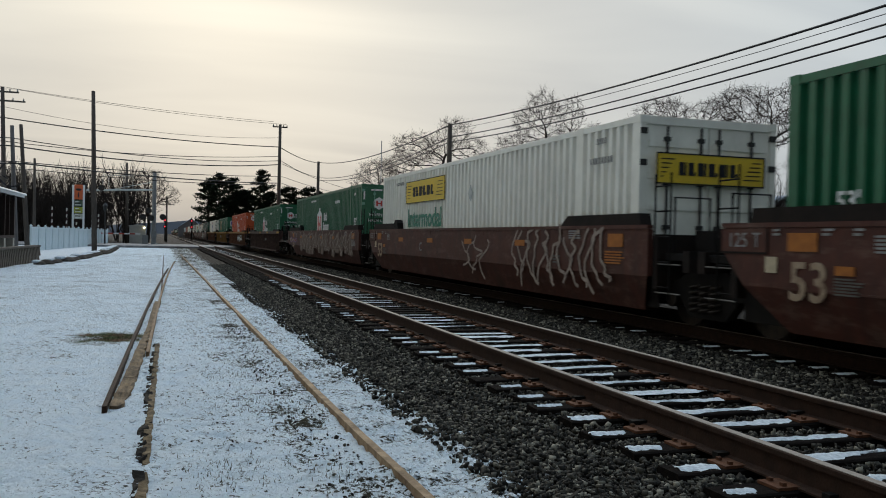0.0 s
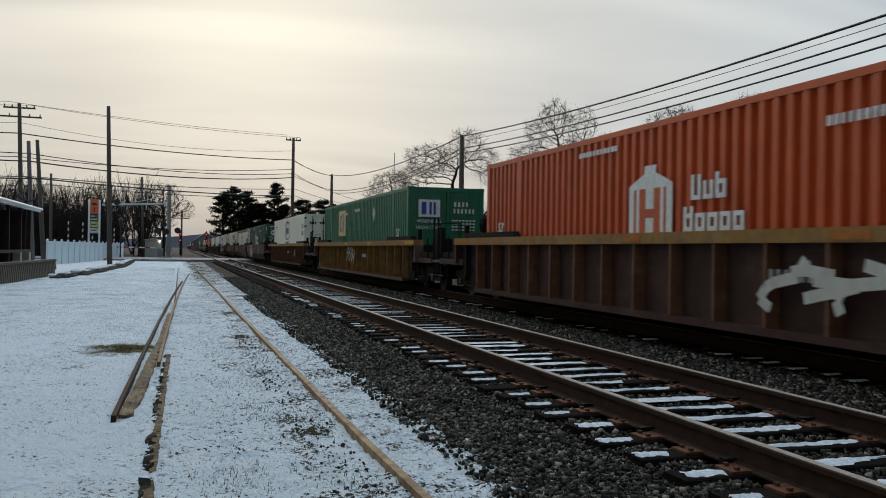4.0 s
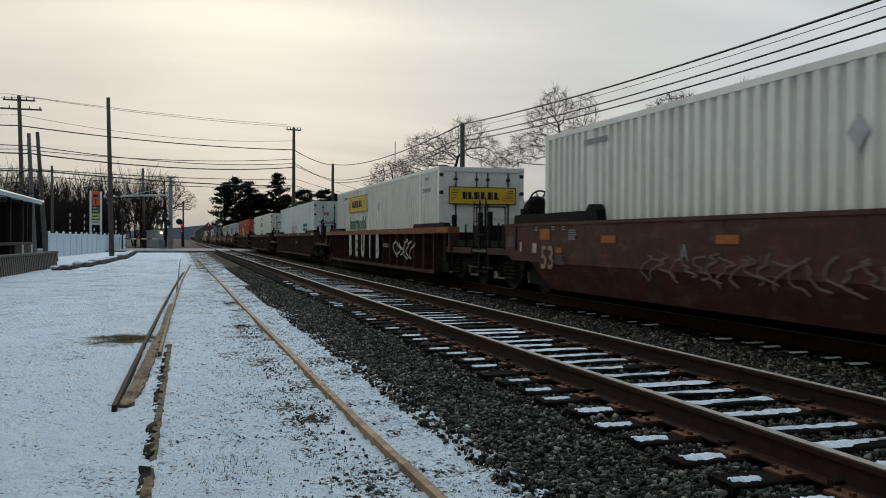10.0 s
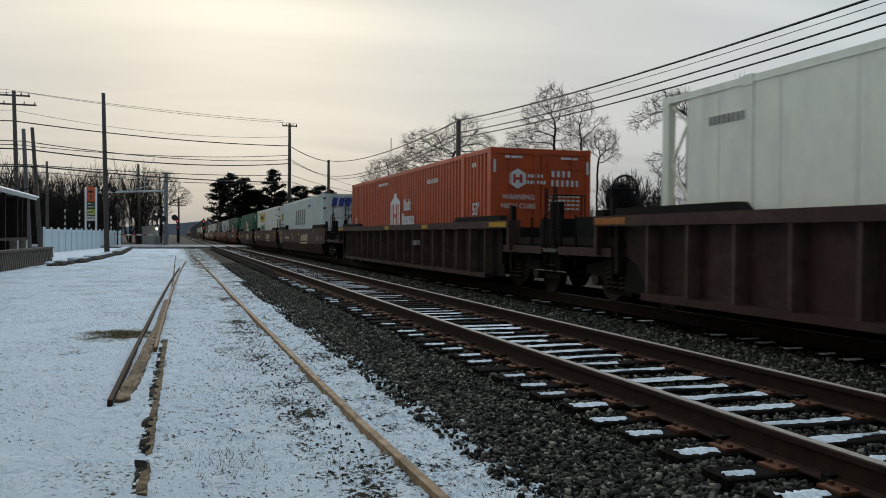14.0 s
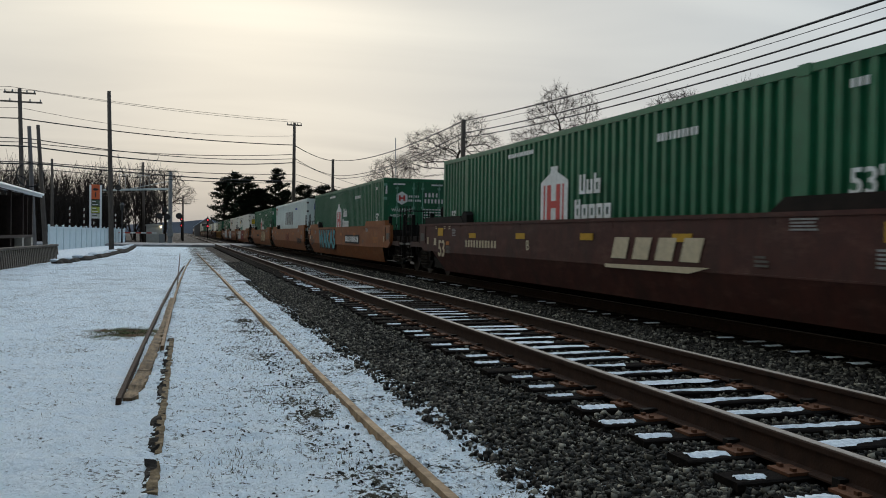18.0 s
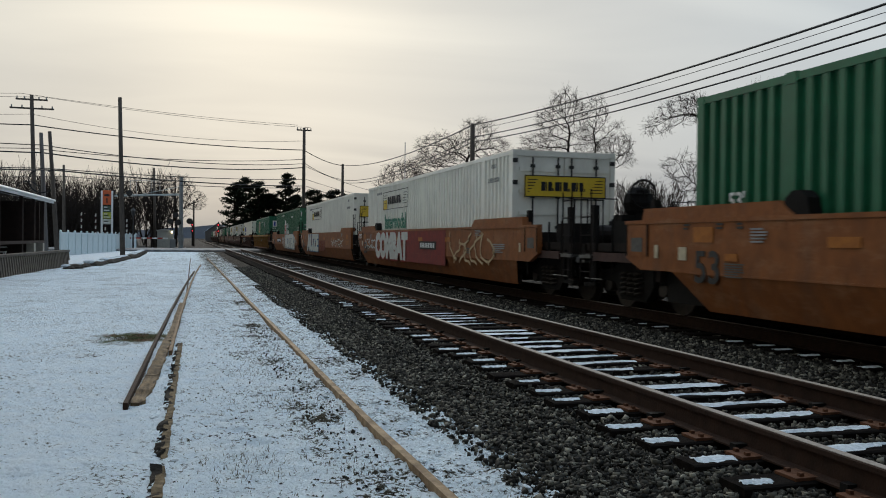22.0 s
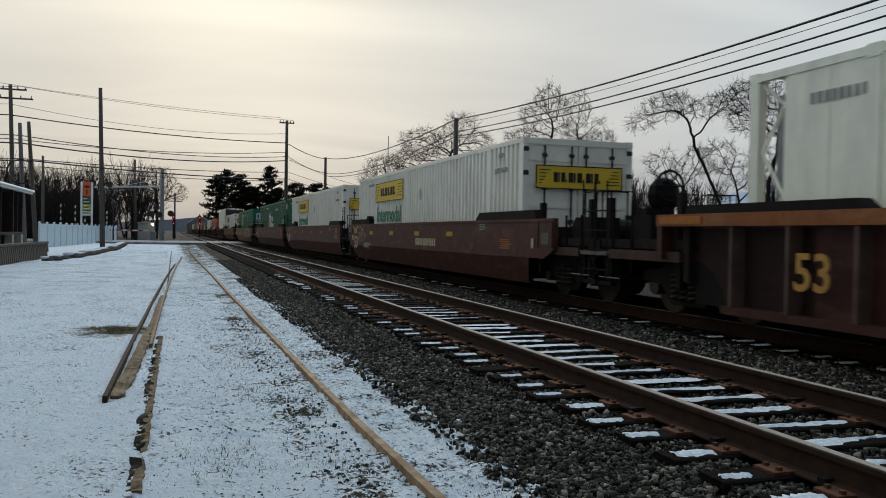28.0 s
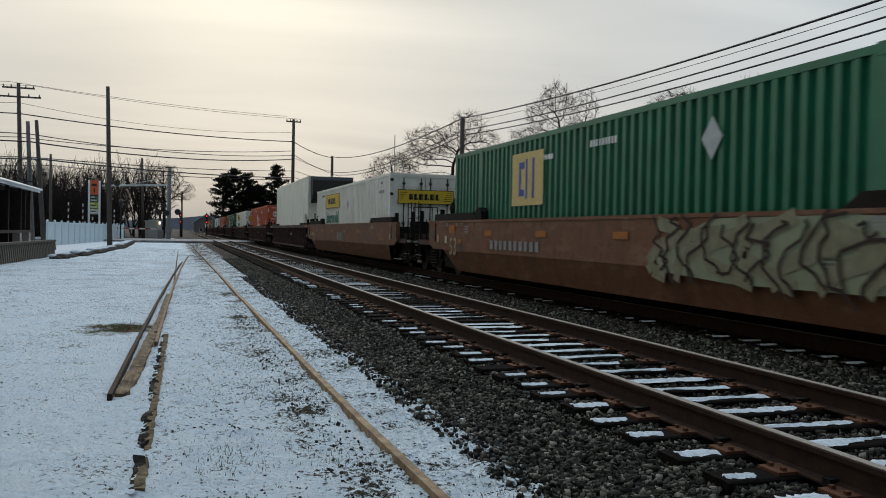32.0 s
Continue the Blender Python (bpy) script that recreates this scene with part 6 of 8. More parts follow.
def box_jbh(solid=False, hollow=False, bare=False):
    c = box_shell("jbh", PAINT["white"], rods=M_BLACK if not solid else None, solid=solid)
    sy = 4.6 if solid else 11.42
    yellow_sign(c, sy, 2.60, hollow=hollow)
    if not bare:
        letters("Intermodal", 0.74, M_TEAL, c, (NEAR, sy + 0.03, 1.80), fat=0.014)
    if solid:
        yellow_sign(c, 0, 2.92, 1.35, 0.30, FRONT, 0.3)
        letters("Intermodal", 0.22, M_TEAL, c, (0.3, -0.01, 2.62), FRONT, fat=0.004)
    else:
        yellow_sign(c, 0, 2.42, 2.05, 0.50, FRONT, 0.0)
    if not hollow:
        diamond(c, 8.0 if solid else 7.6, 2.35, 0.2)
    bars(4, 0.09, 0.10, M_LETTER_G, c, (NEAR, 1.2, 2.95), seed=2)
    bars(8, 0.10, 0.11, M_LETTER_G, c, (NEAR, 1.2, 2.62), seed=1)
    bars(9, 0.10, 0.10, M_LETTER_G, c, (NEAR, 14.0, 2.92), seed=4)
    return tagged(c, "white corrugated intermodal container with a yellow name board", "container", "containers on the train")


def box_hub(paint, solid=False, red=True, label=""):
    c = box_shell("hub", PAINT[paint], solid=solid, rods=M_ROD_GREEN if paint != "orange" else PAINT[paint])
    house_logo(c, 8.87, 2.04, 1.0, red, PAINT[paint])
    letters("53'", 0.42, M_LETTER_W, c, (NEAR, 1.0, 1.80), fat=0.006)
    letters("53'", 0.30, M_LETTER_W, c, (NEAR, 15.2, 1.72), fat=0.006)
    bars(10, 0.11, 0.12, M_LETTER_W, c, (NEAR, 4.6, 2.72), seed=2)
    bars(3, 0.10, 0.10, M_LETTER_W, c, (NEAR, 1.1, 2.90), seed=5)
    bars(11, 0.13, 0.09, M_LETTER_W, c, (NEAR, 10.6, 2.95), gap=0.2, seed=6)
    hexagon_badge(c, 2.72 if solid else 2.52)
    for s in (-1, 1):
        part("door_plate", Mesh().box(s * 0.72 - 0.22, s * 0.72 + 0.22, -0.022, -0.014, 3.00, 3.055), M_LETTER_W, c, "white marking strip")
        part("door_plate", Mesh().box(s * 1.20 - 0.03, s * 1.20 + 0.03, -0.022, -0.014, 2.66, 2.96), M_LETTER_W, c, "white marking strip")
    if solid:
        letters("53", 0.30, M_LETTER_W, c, (0.5, -0.02, 1.55), FRONT)
    else:
        end_numbers(c, M_LETTER_W, 2.70)
    return tagged(c, label, "container", "containers on the train")


def box_emp(label):
    c = box_shell("emp", PAINT["teal"], rods=PAINT["teal"])
    at = Matrix.Translation((NEAR, 11.3, 2.34)) @ SIDE
    part("name_board", Mesh().box(-0.82, 0.82, -0.56, 0.56, 0, 0.012), mat("panel_straw", (0.62, 0.48, 0.20), (0.52, 0.40, 0.18), 8, 0.6), c, "straw yellow logo panel", at)
    part("name_block", Mesh().box(-0.42, -0.14, 0.22, 0.36, 0.013, 0.018).box(-0.42, -0.14, -0.36, -0.22, 0.013, 0.018).box(-0.42, -0.32, -0.22, 0.22, 0.013, 0.018)
         .box(-0.06, 0.02, -0.42, 0.42, 0.013, 0.018).box(0.28, 0.38, -0.42, 0.42, 0.013, 0.018), M_BLUE, c, "", at)
    fm = Matrix.Translation((-0.6, -0.05, 2.55)) @ FRONT
    part("name_board", Mesh().box(-0.36, 0.36, -0.28, 0.28, 0, 0.01), M_LETTER_W, c, "white logo panel", fm)
    part("name_block", Mesh().box(-0.26, -0.10, -0.2, 0.2, 0.011, 0.015).box(0.0, 0.08, -0.2, 0.2, 0.011, 0.015).box(0.14, 0.22, -0.2, 0.2, 0.011, 0.015), M_BLUE, c, "", fm)
    diamond(c, 4.9, 2.54)
    bars(9, 0.11, 0.12, M_LETTER_W, c, (NEAR, 8.0, 2.80), seed=2)
    letters("53'", 0.36, M_LETTER_W, c, (NEAR, 1.25, 1.75), fat=0.006)
    bars(9, 0.13, 0.10, M_LETTER_W, c, (NEAR, 10.6, 2.72), gap=0.2, seed=6)
    end_numbers(c, M_LETTER_W, 2.75)
    return tagged(c, label, "container", "containers on the train")


def box_arc(paint, label, named=True):
    c = box_shell("arc", PAINT[paint], smooth_sides=True, trim=PAINT[paint], rods=M_STEEL, cooled=True)
    if paint == "cream":
        gr = mat("grimy_rail", (0.17, 0.145, 0.115), (0.10, 0.085, 0.068), 3, 0.7, 0, 0.2, 30, (0.30, 0.28, 0.24), 0.5)
        for z0, z1 in ((TOP_Z - 0.30, TOP_Z - 0.20), (TOP_Z - 0.19, TOP_Z - 0.105), (TOP_Z - 0.098, TOP_Z - 0.002)):
            part("roof_band", Mesh().box(-HW - 0.008, -HW + 0.02, 0.17, LEN - 0.17, z0, z1), gr, c, "grimy brown roof edge")
    arc_logo(c, 8.0, 2.38, 0.62)
    if named:
        letters("53 ft", 0.36, M_LETTER_G, c, (NEAR + 0.012, 0.82, 2.52))
        letters("XHC", 0.36, M_LETTER_G, c, (NEAR + 0.012, 0.82, 2.10))
        bars(4, 0.10, 0.14, M_LETTER_B, c, (-0.78, -0.05, 2.72), FRONT)
        bars(6, 0.11, 0.14, M_LETTER_B, c, (-0.05, -0.05, 2.72), FRONT, seed=2)
    zz = 1.75 if named else 2.40
    for xx in (-0.62, 0.62):
        m = Matrix.Translation((xx, -0.02, zz)) @ FRONT
        part("door_stripe", Mesh().box(-0.50, 0.50, -0.06, -0.03, 0, 0.006), M_RED, c, "thin red stripe", m)
        part("door_mark", Mesh().prism([(-0.20, 0.03), (0.0, 0.07), (0.20, 0.03), (0.10, 0.13), (-0.06, 0.16)], 2, 0, 0.006), M_LETTER_B, c, "", m)
    bars(8, 0.10, 0.12, M_LETTER_G, c, (NEAR + 0.012, 14.6, 2.75), seed=3)
    return tagged(c, label, "container", "containers on the train")


def box_blocks(label):
    """White corrugated box with a slanted grey name on its side and a blue one on its doors."""
    c = box_shell("blocks", PAINT["ice"], rods=M_BLACK)
    for k in range(5):
        part("name_block", Mesh().prism([(0, 0), (0.48, 0), (0.62, 0.85), (0.14, 0.85)], 2, 0, 0.010), M_LETTER_G, c, "", Matrix.Translation((NEAR, 10.1 - 0.86 * k, 1.78)) @ SIDE)
        part("name_block", Mesh().prism([(0, 0), (0.24, 0), (0.32, 0.42), (0.08, 0.42)], 2, 0, 0.010), M_BLUE, c, "", Matrix.Translation((-0.88 + 0.34 * k, -0.05, 2.62)) @ FRONT)
    letters("INTERMODAL", 0.16, M_LETTER_B, c, (0.25, -0.05, 2.44), FRONT)
    bars(6, 0.15, 0.15, M_LETTER_B, c, (0.4, -0.05, 2.12), FRONT)
    bars(9, 0.10, 0.12, M_BLUE, c, (NEAR, 4.5, 2.75), seed=2)
    return tagged(c, label, "container", "containers on the train")


def box_plain(paint, label, name_color=None, red_badge=False):
    c = box_shell("plain", PAINT[paint], smooth_sides=True, rods=M_STEEL, cooled=True)
    if red_badge:
        house_logo(c, 8.9, 1.78, 1.0)
        for k, s in enumerate(("TEMPERATURE", "CONTROLLED")):
            letters(s, 0.26, M_TEAL, c, (NEAR + 0.014, 3.6, 1.95 - 0.26 * k))
        hexagon_badge(c, 2.55)
        end_numbers(c, M_LETTER_B, 2.7)
    if name_color:
        for k in range(6):
            part("name_block", Mesh().prism([(0, 0), (0.22, 0), (0.30, 0.62), (0.08, 0.62)], 2, 0, 0.010), name_color, c, "", Matrix.Translation((NEAR + 0.014, 13.2 - 0.37 * k, 2.0)) @ SIDE)
        part("name_underline", Mesh().box(-1.15, 1.1, -0.12, 0.12, 0, 0.01), name_color, c, "", Matrix.Translation((NEAR + 0.014, 12.1, 1.72)) @ SIDE)
        bars(9, 0.11, 0.13, M_LETTER_G, c, (NEAR + 0.014, 14.6, 2.8), seed=3)
    return tagged(c, label, "container", "containers on the train")


# -- cars --
def truck(car, y):
    """A two-axle truck: side frames with springs, bolster and two wheelsets."""
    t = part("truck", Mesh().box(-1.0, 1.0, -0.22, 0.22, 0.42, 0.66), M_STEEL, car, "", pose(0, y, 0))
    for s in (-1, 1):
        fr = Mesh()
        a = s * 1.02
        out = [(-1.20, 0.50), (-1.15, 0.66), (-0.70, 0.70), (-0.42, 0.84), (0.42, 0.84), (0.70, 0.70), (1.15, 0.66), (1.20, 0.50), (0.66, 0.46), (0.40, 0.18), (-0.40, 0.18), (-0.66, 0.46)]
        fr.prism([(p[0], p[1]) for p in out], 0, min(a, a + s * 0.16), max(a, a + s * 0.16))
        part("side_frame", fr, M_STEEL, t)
        for k in (-0.22, 0, 0.22) if s < 0 else (0,):
            part("spring", SPRING, None, t, "", pose(a + s * 0.19, k, 0.26))
    for yy in (-0.89, 0.89):
        w = Mesh()
        for s in (-1, 1):
            w.cyl((s * 0.75, 0, 0), 0, 0.42, 0.13, 20)
            w.cyl((s * 0.68, 0, 0), 0, 0.45, 0.03, 20)
            w.cyl((s * 1.02, 0, 0), 0, 0.13, 0.30, 10)
            w.box(s * 0.82 - 0.004, s * 0.82 + 0.004, -0.30, 0.30, -0.05, 0.05)
        w.cyl((0, 0, 0), 0, 0.08, 1.5, 8)
        part("wheelset", w, M_WHEEL, t, "", pose(0, yy, 0.42))
    return t


M_GRAB = mat("worn_grab_iron", (0.16, 0.155, 0.15), (0.08, 0.075, 0.07), 12, 0.5, 0.6)
M_GALV_DARK = mat("spring_steel", (0.045, 0.036, 0.030), (0.03, 0.025, 0.022), 9, 0.7, 0.4)
M_WHEEL = mat("wheel_steel", (0.07, 0.055, 0.045), (0.04, 0.034, 0.03), 9, 0.5, 0.7)


SPRING = Mesh().tube([(0.075 * math.cos(k * math.pi / 4), 0.075 * math.sin(k * math.pi / 4), 0.40 * k / 40) for k in range(41)], 0.022, 5).data("spring")
SPRING.materials.append(M_GALV_DARK)


def ladder(car, y, x, z0, z1, rungs, material):
    me = Mesh()
    for d in (-0.20, 0.20):
        me.tube([(x, y + d, z0), (x, y + d, z1)], 0.016, 6)
    for k in range(rungs):
        z = z0 + (z1 - z0) * (k + 0.5) / rungs
        me.tube([(x, y - 0.20, z), (x, y + 0.20, z)], 0.012, 6)
    part("ladder", me, material, car)


def end_gear(car, y, d, material, coupled):
    """Deck, bulkhead, brake gear and steps at one end; d is -1 at the leading end."""
    reach = 3.45 if coupled else 1.55

    def B(x0, x1, a, b, z0, z1):
        return Mesh().box(x0, x1, min(y + d * a, y + d * b), max(y + d * a, y + d * b), z0, z1)
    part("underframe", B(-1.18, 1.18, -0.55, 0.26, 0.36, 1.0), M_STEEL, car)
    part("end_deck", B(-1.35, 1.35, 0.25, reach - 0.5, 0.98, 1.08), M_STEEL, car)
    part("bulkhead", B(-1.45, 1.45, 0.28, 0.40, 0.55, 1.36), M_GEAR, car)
    # added dark plates hide the box's lower corners, keeping the end arches dark
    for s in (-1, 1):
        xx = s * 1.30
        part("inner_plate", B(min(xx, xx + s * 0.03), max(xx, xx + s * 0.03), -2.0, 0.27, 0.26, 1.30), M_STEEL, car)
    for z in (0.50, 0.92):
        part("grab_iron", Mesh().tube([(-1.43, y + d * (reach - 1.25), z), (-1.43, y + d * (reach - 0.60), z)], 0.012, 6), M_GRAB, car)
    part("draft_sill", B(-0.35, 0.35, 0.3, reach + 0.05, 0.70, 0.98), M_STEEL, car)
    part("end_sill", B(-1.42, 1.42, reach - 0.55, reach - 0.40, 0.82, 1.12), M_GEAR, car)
    if coupled:
        part("coupler", B(-0.13, 0.13, reach, reach + 0.22, 0.74, 0.98), M_STEEL, car, "", None)
        for s in (-1, 1):
            xx = s * 1.38
            part("side_step", B(min(xx, xx - s * 0.1), max(xx, xx - s * 0.1), reach - 0.9, reach - 0.45, 0.36, 0.42).box(min(xx, xx - s * 0.05), max(xx, xx - s * 0.05), min(y + d * (reach - 0.9), y + d * (reach - 0.84)), max(y + d * (reach - 0.9), y + d * (reach - 0.84)), 0.36, 1.0), M_STEEL, car)
            part("walkway", B(min(xx, xx - s * 0.28), max(xx, xx - s * 0.28), 0.35, reach - 0.5, 1.0, 1.14), M_GEAR, car)
        for s in (-1, 1):
            yy = y + d * (reach - 0.5)
            part("handrail", Mesh().tube([(s * 1.35, yy, 1.1), (s * 1.35, yy, 1.95), (s * 0.75, yy, 1.95), (s * 0.75, yy, 1.1)], 0.02, 6), M_STEEL, car)
        part("air_reservoir", Mesh().cyl((0.1, y + d * 1.25, 1.30), 0, 0.22, 1.9, 14), M_GEAR, car, "dark air tank")
        part("valve_box", B(-1.15, -0.55, 1.75, 2.35, 1.08, 1.52), M_STEEL, car)
        part("side_sill", B(-1.46, -1.38, 0.5, reach - 0.95, 0.82, 0.97), CAR["brown"], car, "rusty sill plate")
        for k in (0.62, reach - 0.78):
            part("gusset_post", B(-1.36, -1.25, k, k + 0.11, 0.45, 1.82), M_STEEL, car)
        wh = Mesh()
        cy = y + d * (reach - 0.9)
        ring = [(0.35 + 0.28 * math.cos(a), cy, 2.12 + 0.28 * math.sin(a)) for a in [k * math.pi / 8 for k in range(17)]]
        wh.tube(ring, 0.025, 6)
        for a in (0, 1, 2):
            wh.tube([(0.35 + 0.28 * math.cos(a), cy, 2.12 + 0.28 * math.sin(a)), (0.35 - 0.28 * math.cos(a), cy, 2.12 - 0.28 * math.sin(a))], 0.018, 5)
        wh.box(0.22, 0.48, cy + 0.03, cy + 0.22, 1.05, 2.2).sphere((0.35, cy + 0.20, 1.95), 0.34, 10, 6, (1.0, 0.7, 1.0)).box(-0.10, 0.22, cy + 0.05, cy + 0.40, 1.10, 1.70)
        if d < 0:
            part("brake_wheel", wh, M_STEEL, car, "black brake wheel and housing")
        ladder(car, y + d * (reach - 0.62), -1.44, 0.45, 2.10, 5, M_GEAR)
        part("step_tread", B(-1.46, -1.25, reach - 0.85, reach - 0.40, 0.86, 0.92), M_GRAB, car, "worn steel step")
        for k in (0.95, 1.55):
            part("stanchion", Mesh().tube([(-1.40, y + d * (reach - k), 0.6), (-1.40, y + d * (reach - k), 1.55)], 0.022, 6), M_STEEL, car)
        part("hose", Mesh().tube([(-0.45, y + d * (reach - 0.3), 0.95), (-0.5, y + d * reach, 0.55), (-0.3, y + d * (reach + 0.25), 0.40)], 0.03, 6), M_STEEL, car)
        part("valve", Mesh().cyl((-1.30, y + d * (reach - 0.1), 0.82), 0, 0.06, 0.10, 10), M_GRAB, car)
    else:
        ladder(car, y + d * 0.50, -1.44, 0.40, 2.25, 5, M_STEEL)
        for s in (-1, 1):
            part("handrail", Mesh().tube([(s * 0.7, y + d * 0.6, 1.0), (s * 0.7, y + d * 0.6, 1.9), (s * 1.3, y + d * 0.6, 1.9), (s * 1.3, y + d * 0.6, 1.0)], 0.02, 6), M_STEEL, car)
        part("hose_box", B(-0.9, 0.9, 0.55, 1.0, 1.08, 1.42), M_STEEL, car)


M_SPRAY_DULL = mat("notice_grey", (0.13, 0.12, 0.11), (0.08, 0.075, 0.07), 14, 0.7)
WELL_TOP, WELL_FOLD, WELL_LOW = 1.50, 0.73, 0.20


def lines(car, y, z, w, h, n, material, seed, name="notice_text"):
    """A small stencilled notice: ragged lines of unreadable print, one below the other."""
    r, me = random.Random(seed), Mesh()
    for k in range(n):
        zz = h / 2 - h * (k + 0.5) / n
        me.box(-w / 2, w / 2 * r.uniform(0.2, 1.0), zz - h / n * 0.28, zz + h / n * 0.28, 0, 0.004)
    tagged(part(name, me, material, car, "", Matrix.Translation((-WELL_X - 0.012, y, z)) @ SIDE), kind="stuff")


def patch(car, y, z, w, h, material, name="reflector", label=""):
    part(name, Mesh().box(-w / 2, w / 2, -h / 2, h / 2, 0, 0.006), material, car, label, Matrix.Translation((-WELL_X - 0.012, y, z)) @ SIDE)


def marks(car, seed, ink, front, back):
    """Reflectors, notices and stencils along the near side, as the railway lays them out."""
    r = random.Random(seed)
    warm = M_GOLD if seed in (14, 15, 16, 25) else M_ORANGE
    for y in (4.1, 7.0, 10.0, 13.0):
        patch(car, y + r.uniform(-.1, .1), 1.18, 0.48, 0.12, warm)
    patch(car, 15.6, 1.27, 0.46, 0.21, warm, "placard", "orange placard")
    patch(car, 14.97, 0.97, 0.27, 0.10, M_ORANGE)
    if not front:
        patch(car, 0.26, 1.26, 0.46, 0.21, warm, "placard", "orange placard")
    patch(car, 16.1, 1.0, 0.20, 0.19, M_CREAM_LET, "tag_plate", "cream tag")
    for y in (16.0, 15.22, 14.78):
        lines(car, y, 1.385, 0.16, 0.10, 2, ink, seed + int(y * 10), "stencil")
    lines(car, 14.9, 0.80, 0.42, 0.20, 6, M_SPRAY_DULL, seed + 1)
    lines(car, 14.4, 1.26, 0.36, 0.20, 5, M_LETTER_G, seed + 2)
    lines(car, 0.19, 0.985, 0.80, 0.22, 5, M_ORANGE if seed % 2 else M_LETTER_G, seed + 3)
    lines(car, 1.65, 1.35, 0.46, 0.16, 4, M_LETTER_G, seed + 4)
    lines(car, 2.35, 0.90, 0.30, 0.16, 3, M_SPRAY_DULL, seed + 5)


def well_smooth(paint, front, back, number=None, seed=0, label=""):
    """An articulated well unit with smooth folded sides. front and back: coupled ends."""
    p = CAR[paint]
    c = empty("well_car")
    for s in (-1, 1):
        x, xi = s * WELL_X, s * (WELL_X - 0.09)
        y0, y1 = -2.05 if front else -0.66, LEN + (1.60 if back else 0.88)
        prof = [(x, WELL_TOP), (x, WELL_FOLD), (s * (WELL_X - 0.10), WELL_LOW), (s * (WELL_X - 0.16), WELL_LOW), (xi, WELL_FOLD), (xi, WELL_TOP)]
        up = Mesh().prism([(y0, WELL_TOP - 0.06)] + ([(y0, 0.91), (y0 + 0.45, WELL_FOLD)] if front else [(y0, WELL_FOLD)]) + ([(y1 - 0.45, WELL_FOLD), (y1, 0.91)] if back else [(y1 - 0.42, WELL_FOLD), (y1 - 0.02, WELL_FOLD + 0.40)]) + [(y1 - 0.02, WELL_TOP - 0.06)], 0, min(x, xi), max(x, xi))
        part("side_plate", up, p, c, "scuffed painted steel side")
        lo, n = Mesh(), 24
        ys = [-0.90 if front else y0, -0.50 if front else y0 + 0.35, LEN - 0.42 if back else y1 - 1.05, LEN + 0.22 if back else y1 - 0.42]
        zl = [WELL_FOLD - 0.004, WELL_LOW, WELL_LOW, WELL_FOLD - 0.004]
        xb = s * (WELL_X - 0.20)
        for a in range(3):
            lo.quad((x, ys[a], WELL_FOLD), (x, ys[a + 1], WELL_FOLD), (xb if a < 2 else x, ys[a + 1], zl[a + 1]), (xb if a > 0 else x, ys[a], zl[a]))
        lo.quad((xb, ys[1], WELL_LOW), (xb, ys[2], WELL_LOW), (s * (WELL_X - 0.35), ys[2], WELL_LOW), (s * (WELL_X - 0.35), ys[1], WELL_LOW))
        part("lower_plate", lo, p, c)
        xo = s * (WELL_X + 0.02)
        part("top_chord", Mesh().box(min(xo, xi), max(xo, xi), y0, y1, WELL_TOP - 0.058, WELL_TOP), p, c)
        for yy in (0.35, LEN - 0.35):
            d = 1 if yy < 5 else -1
            gx = s * (WELL_X - 0.03)
            far_end = 1.50 if (front if d > 0 else back) else 0.75
            g = Mesh().prism([(yy - d * far_end, WELL_TOP + 0.002), (yy - d * (far_end - 0.05), WELL_TOP + 0.18), (yy + d * 1.68, WELL_TOP + 0.18), (yy + d * 1.95, WELL_TOP + 0.002)], 0, min(gx, gx - s * 0.20), max(gx, gx - s * 0.20))
            part("container_guide", g, p if paint == "ochre" else M_GEAR, c)
            if d < 0:
                part("guide_bracket", Mesh().prism([(yy + d * 1.72, WELL_TOP + 0.004), (yy + d * 1.76, WELL_TOP + 0.20), (yy + d * 1.88, WELL_TOP + 0.29), (yy + d * 2.02, WELL_TOP + 0.29), (yy + d * 2.14, WELL_TOP + 0.20), (yy + d * 2.18, WELL_TOP + 0.004)], 0, min(gx - s * 0.03, gx - s * 0.22), max(gx - s * 0.03, gx - s * 0.22)), M_STEEL, c)
    part("well_floor", Mesh().box(-WELL_X + 0.3, WELL_X - 0.3, 0.1, LEN - 0.1, 0.26, 0.335), M_STEEL, c)
    end_gear(c, -0.4, -1, p, front)
    end_gear(c, LEN + 0.4, 1, p, back)
    truck(c, -1.65 if not front else -1.95)
    if back:
        truck(c, LEN + 1.95)
    marks(c, seed, number or M_LETTER_G, front, back)
    letters("53", 0.62, M_WORN_LET if number is M_LETTER_G else number, c, (-WELL_X - 0.012, 15.5, 0.80), fat=0.010, name="number")
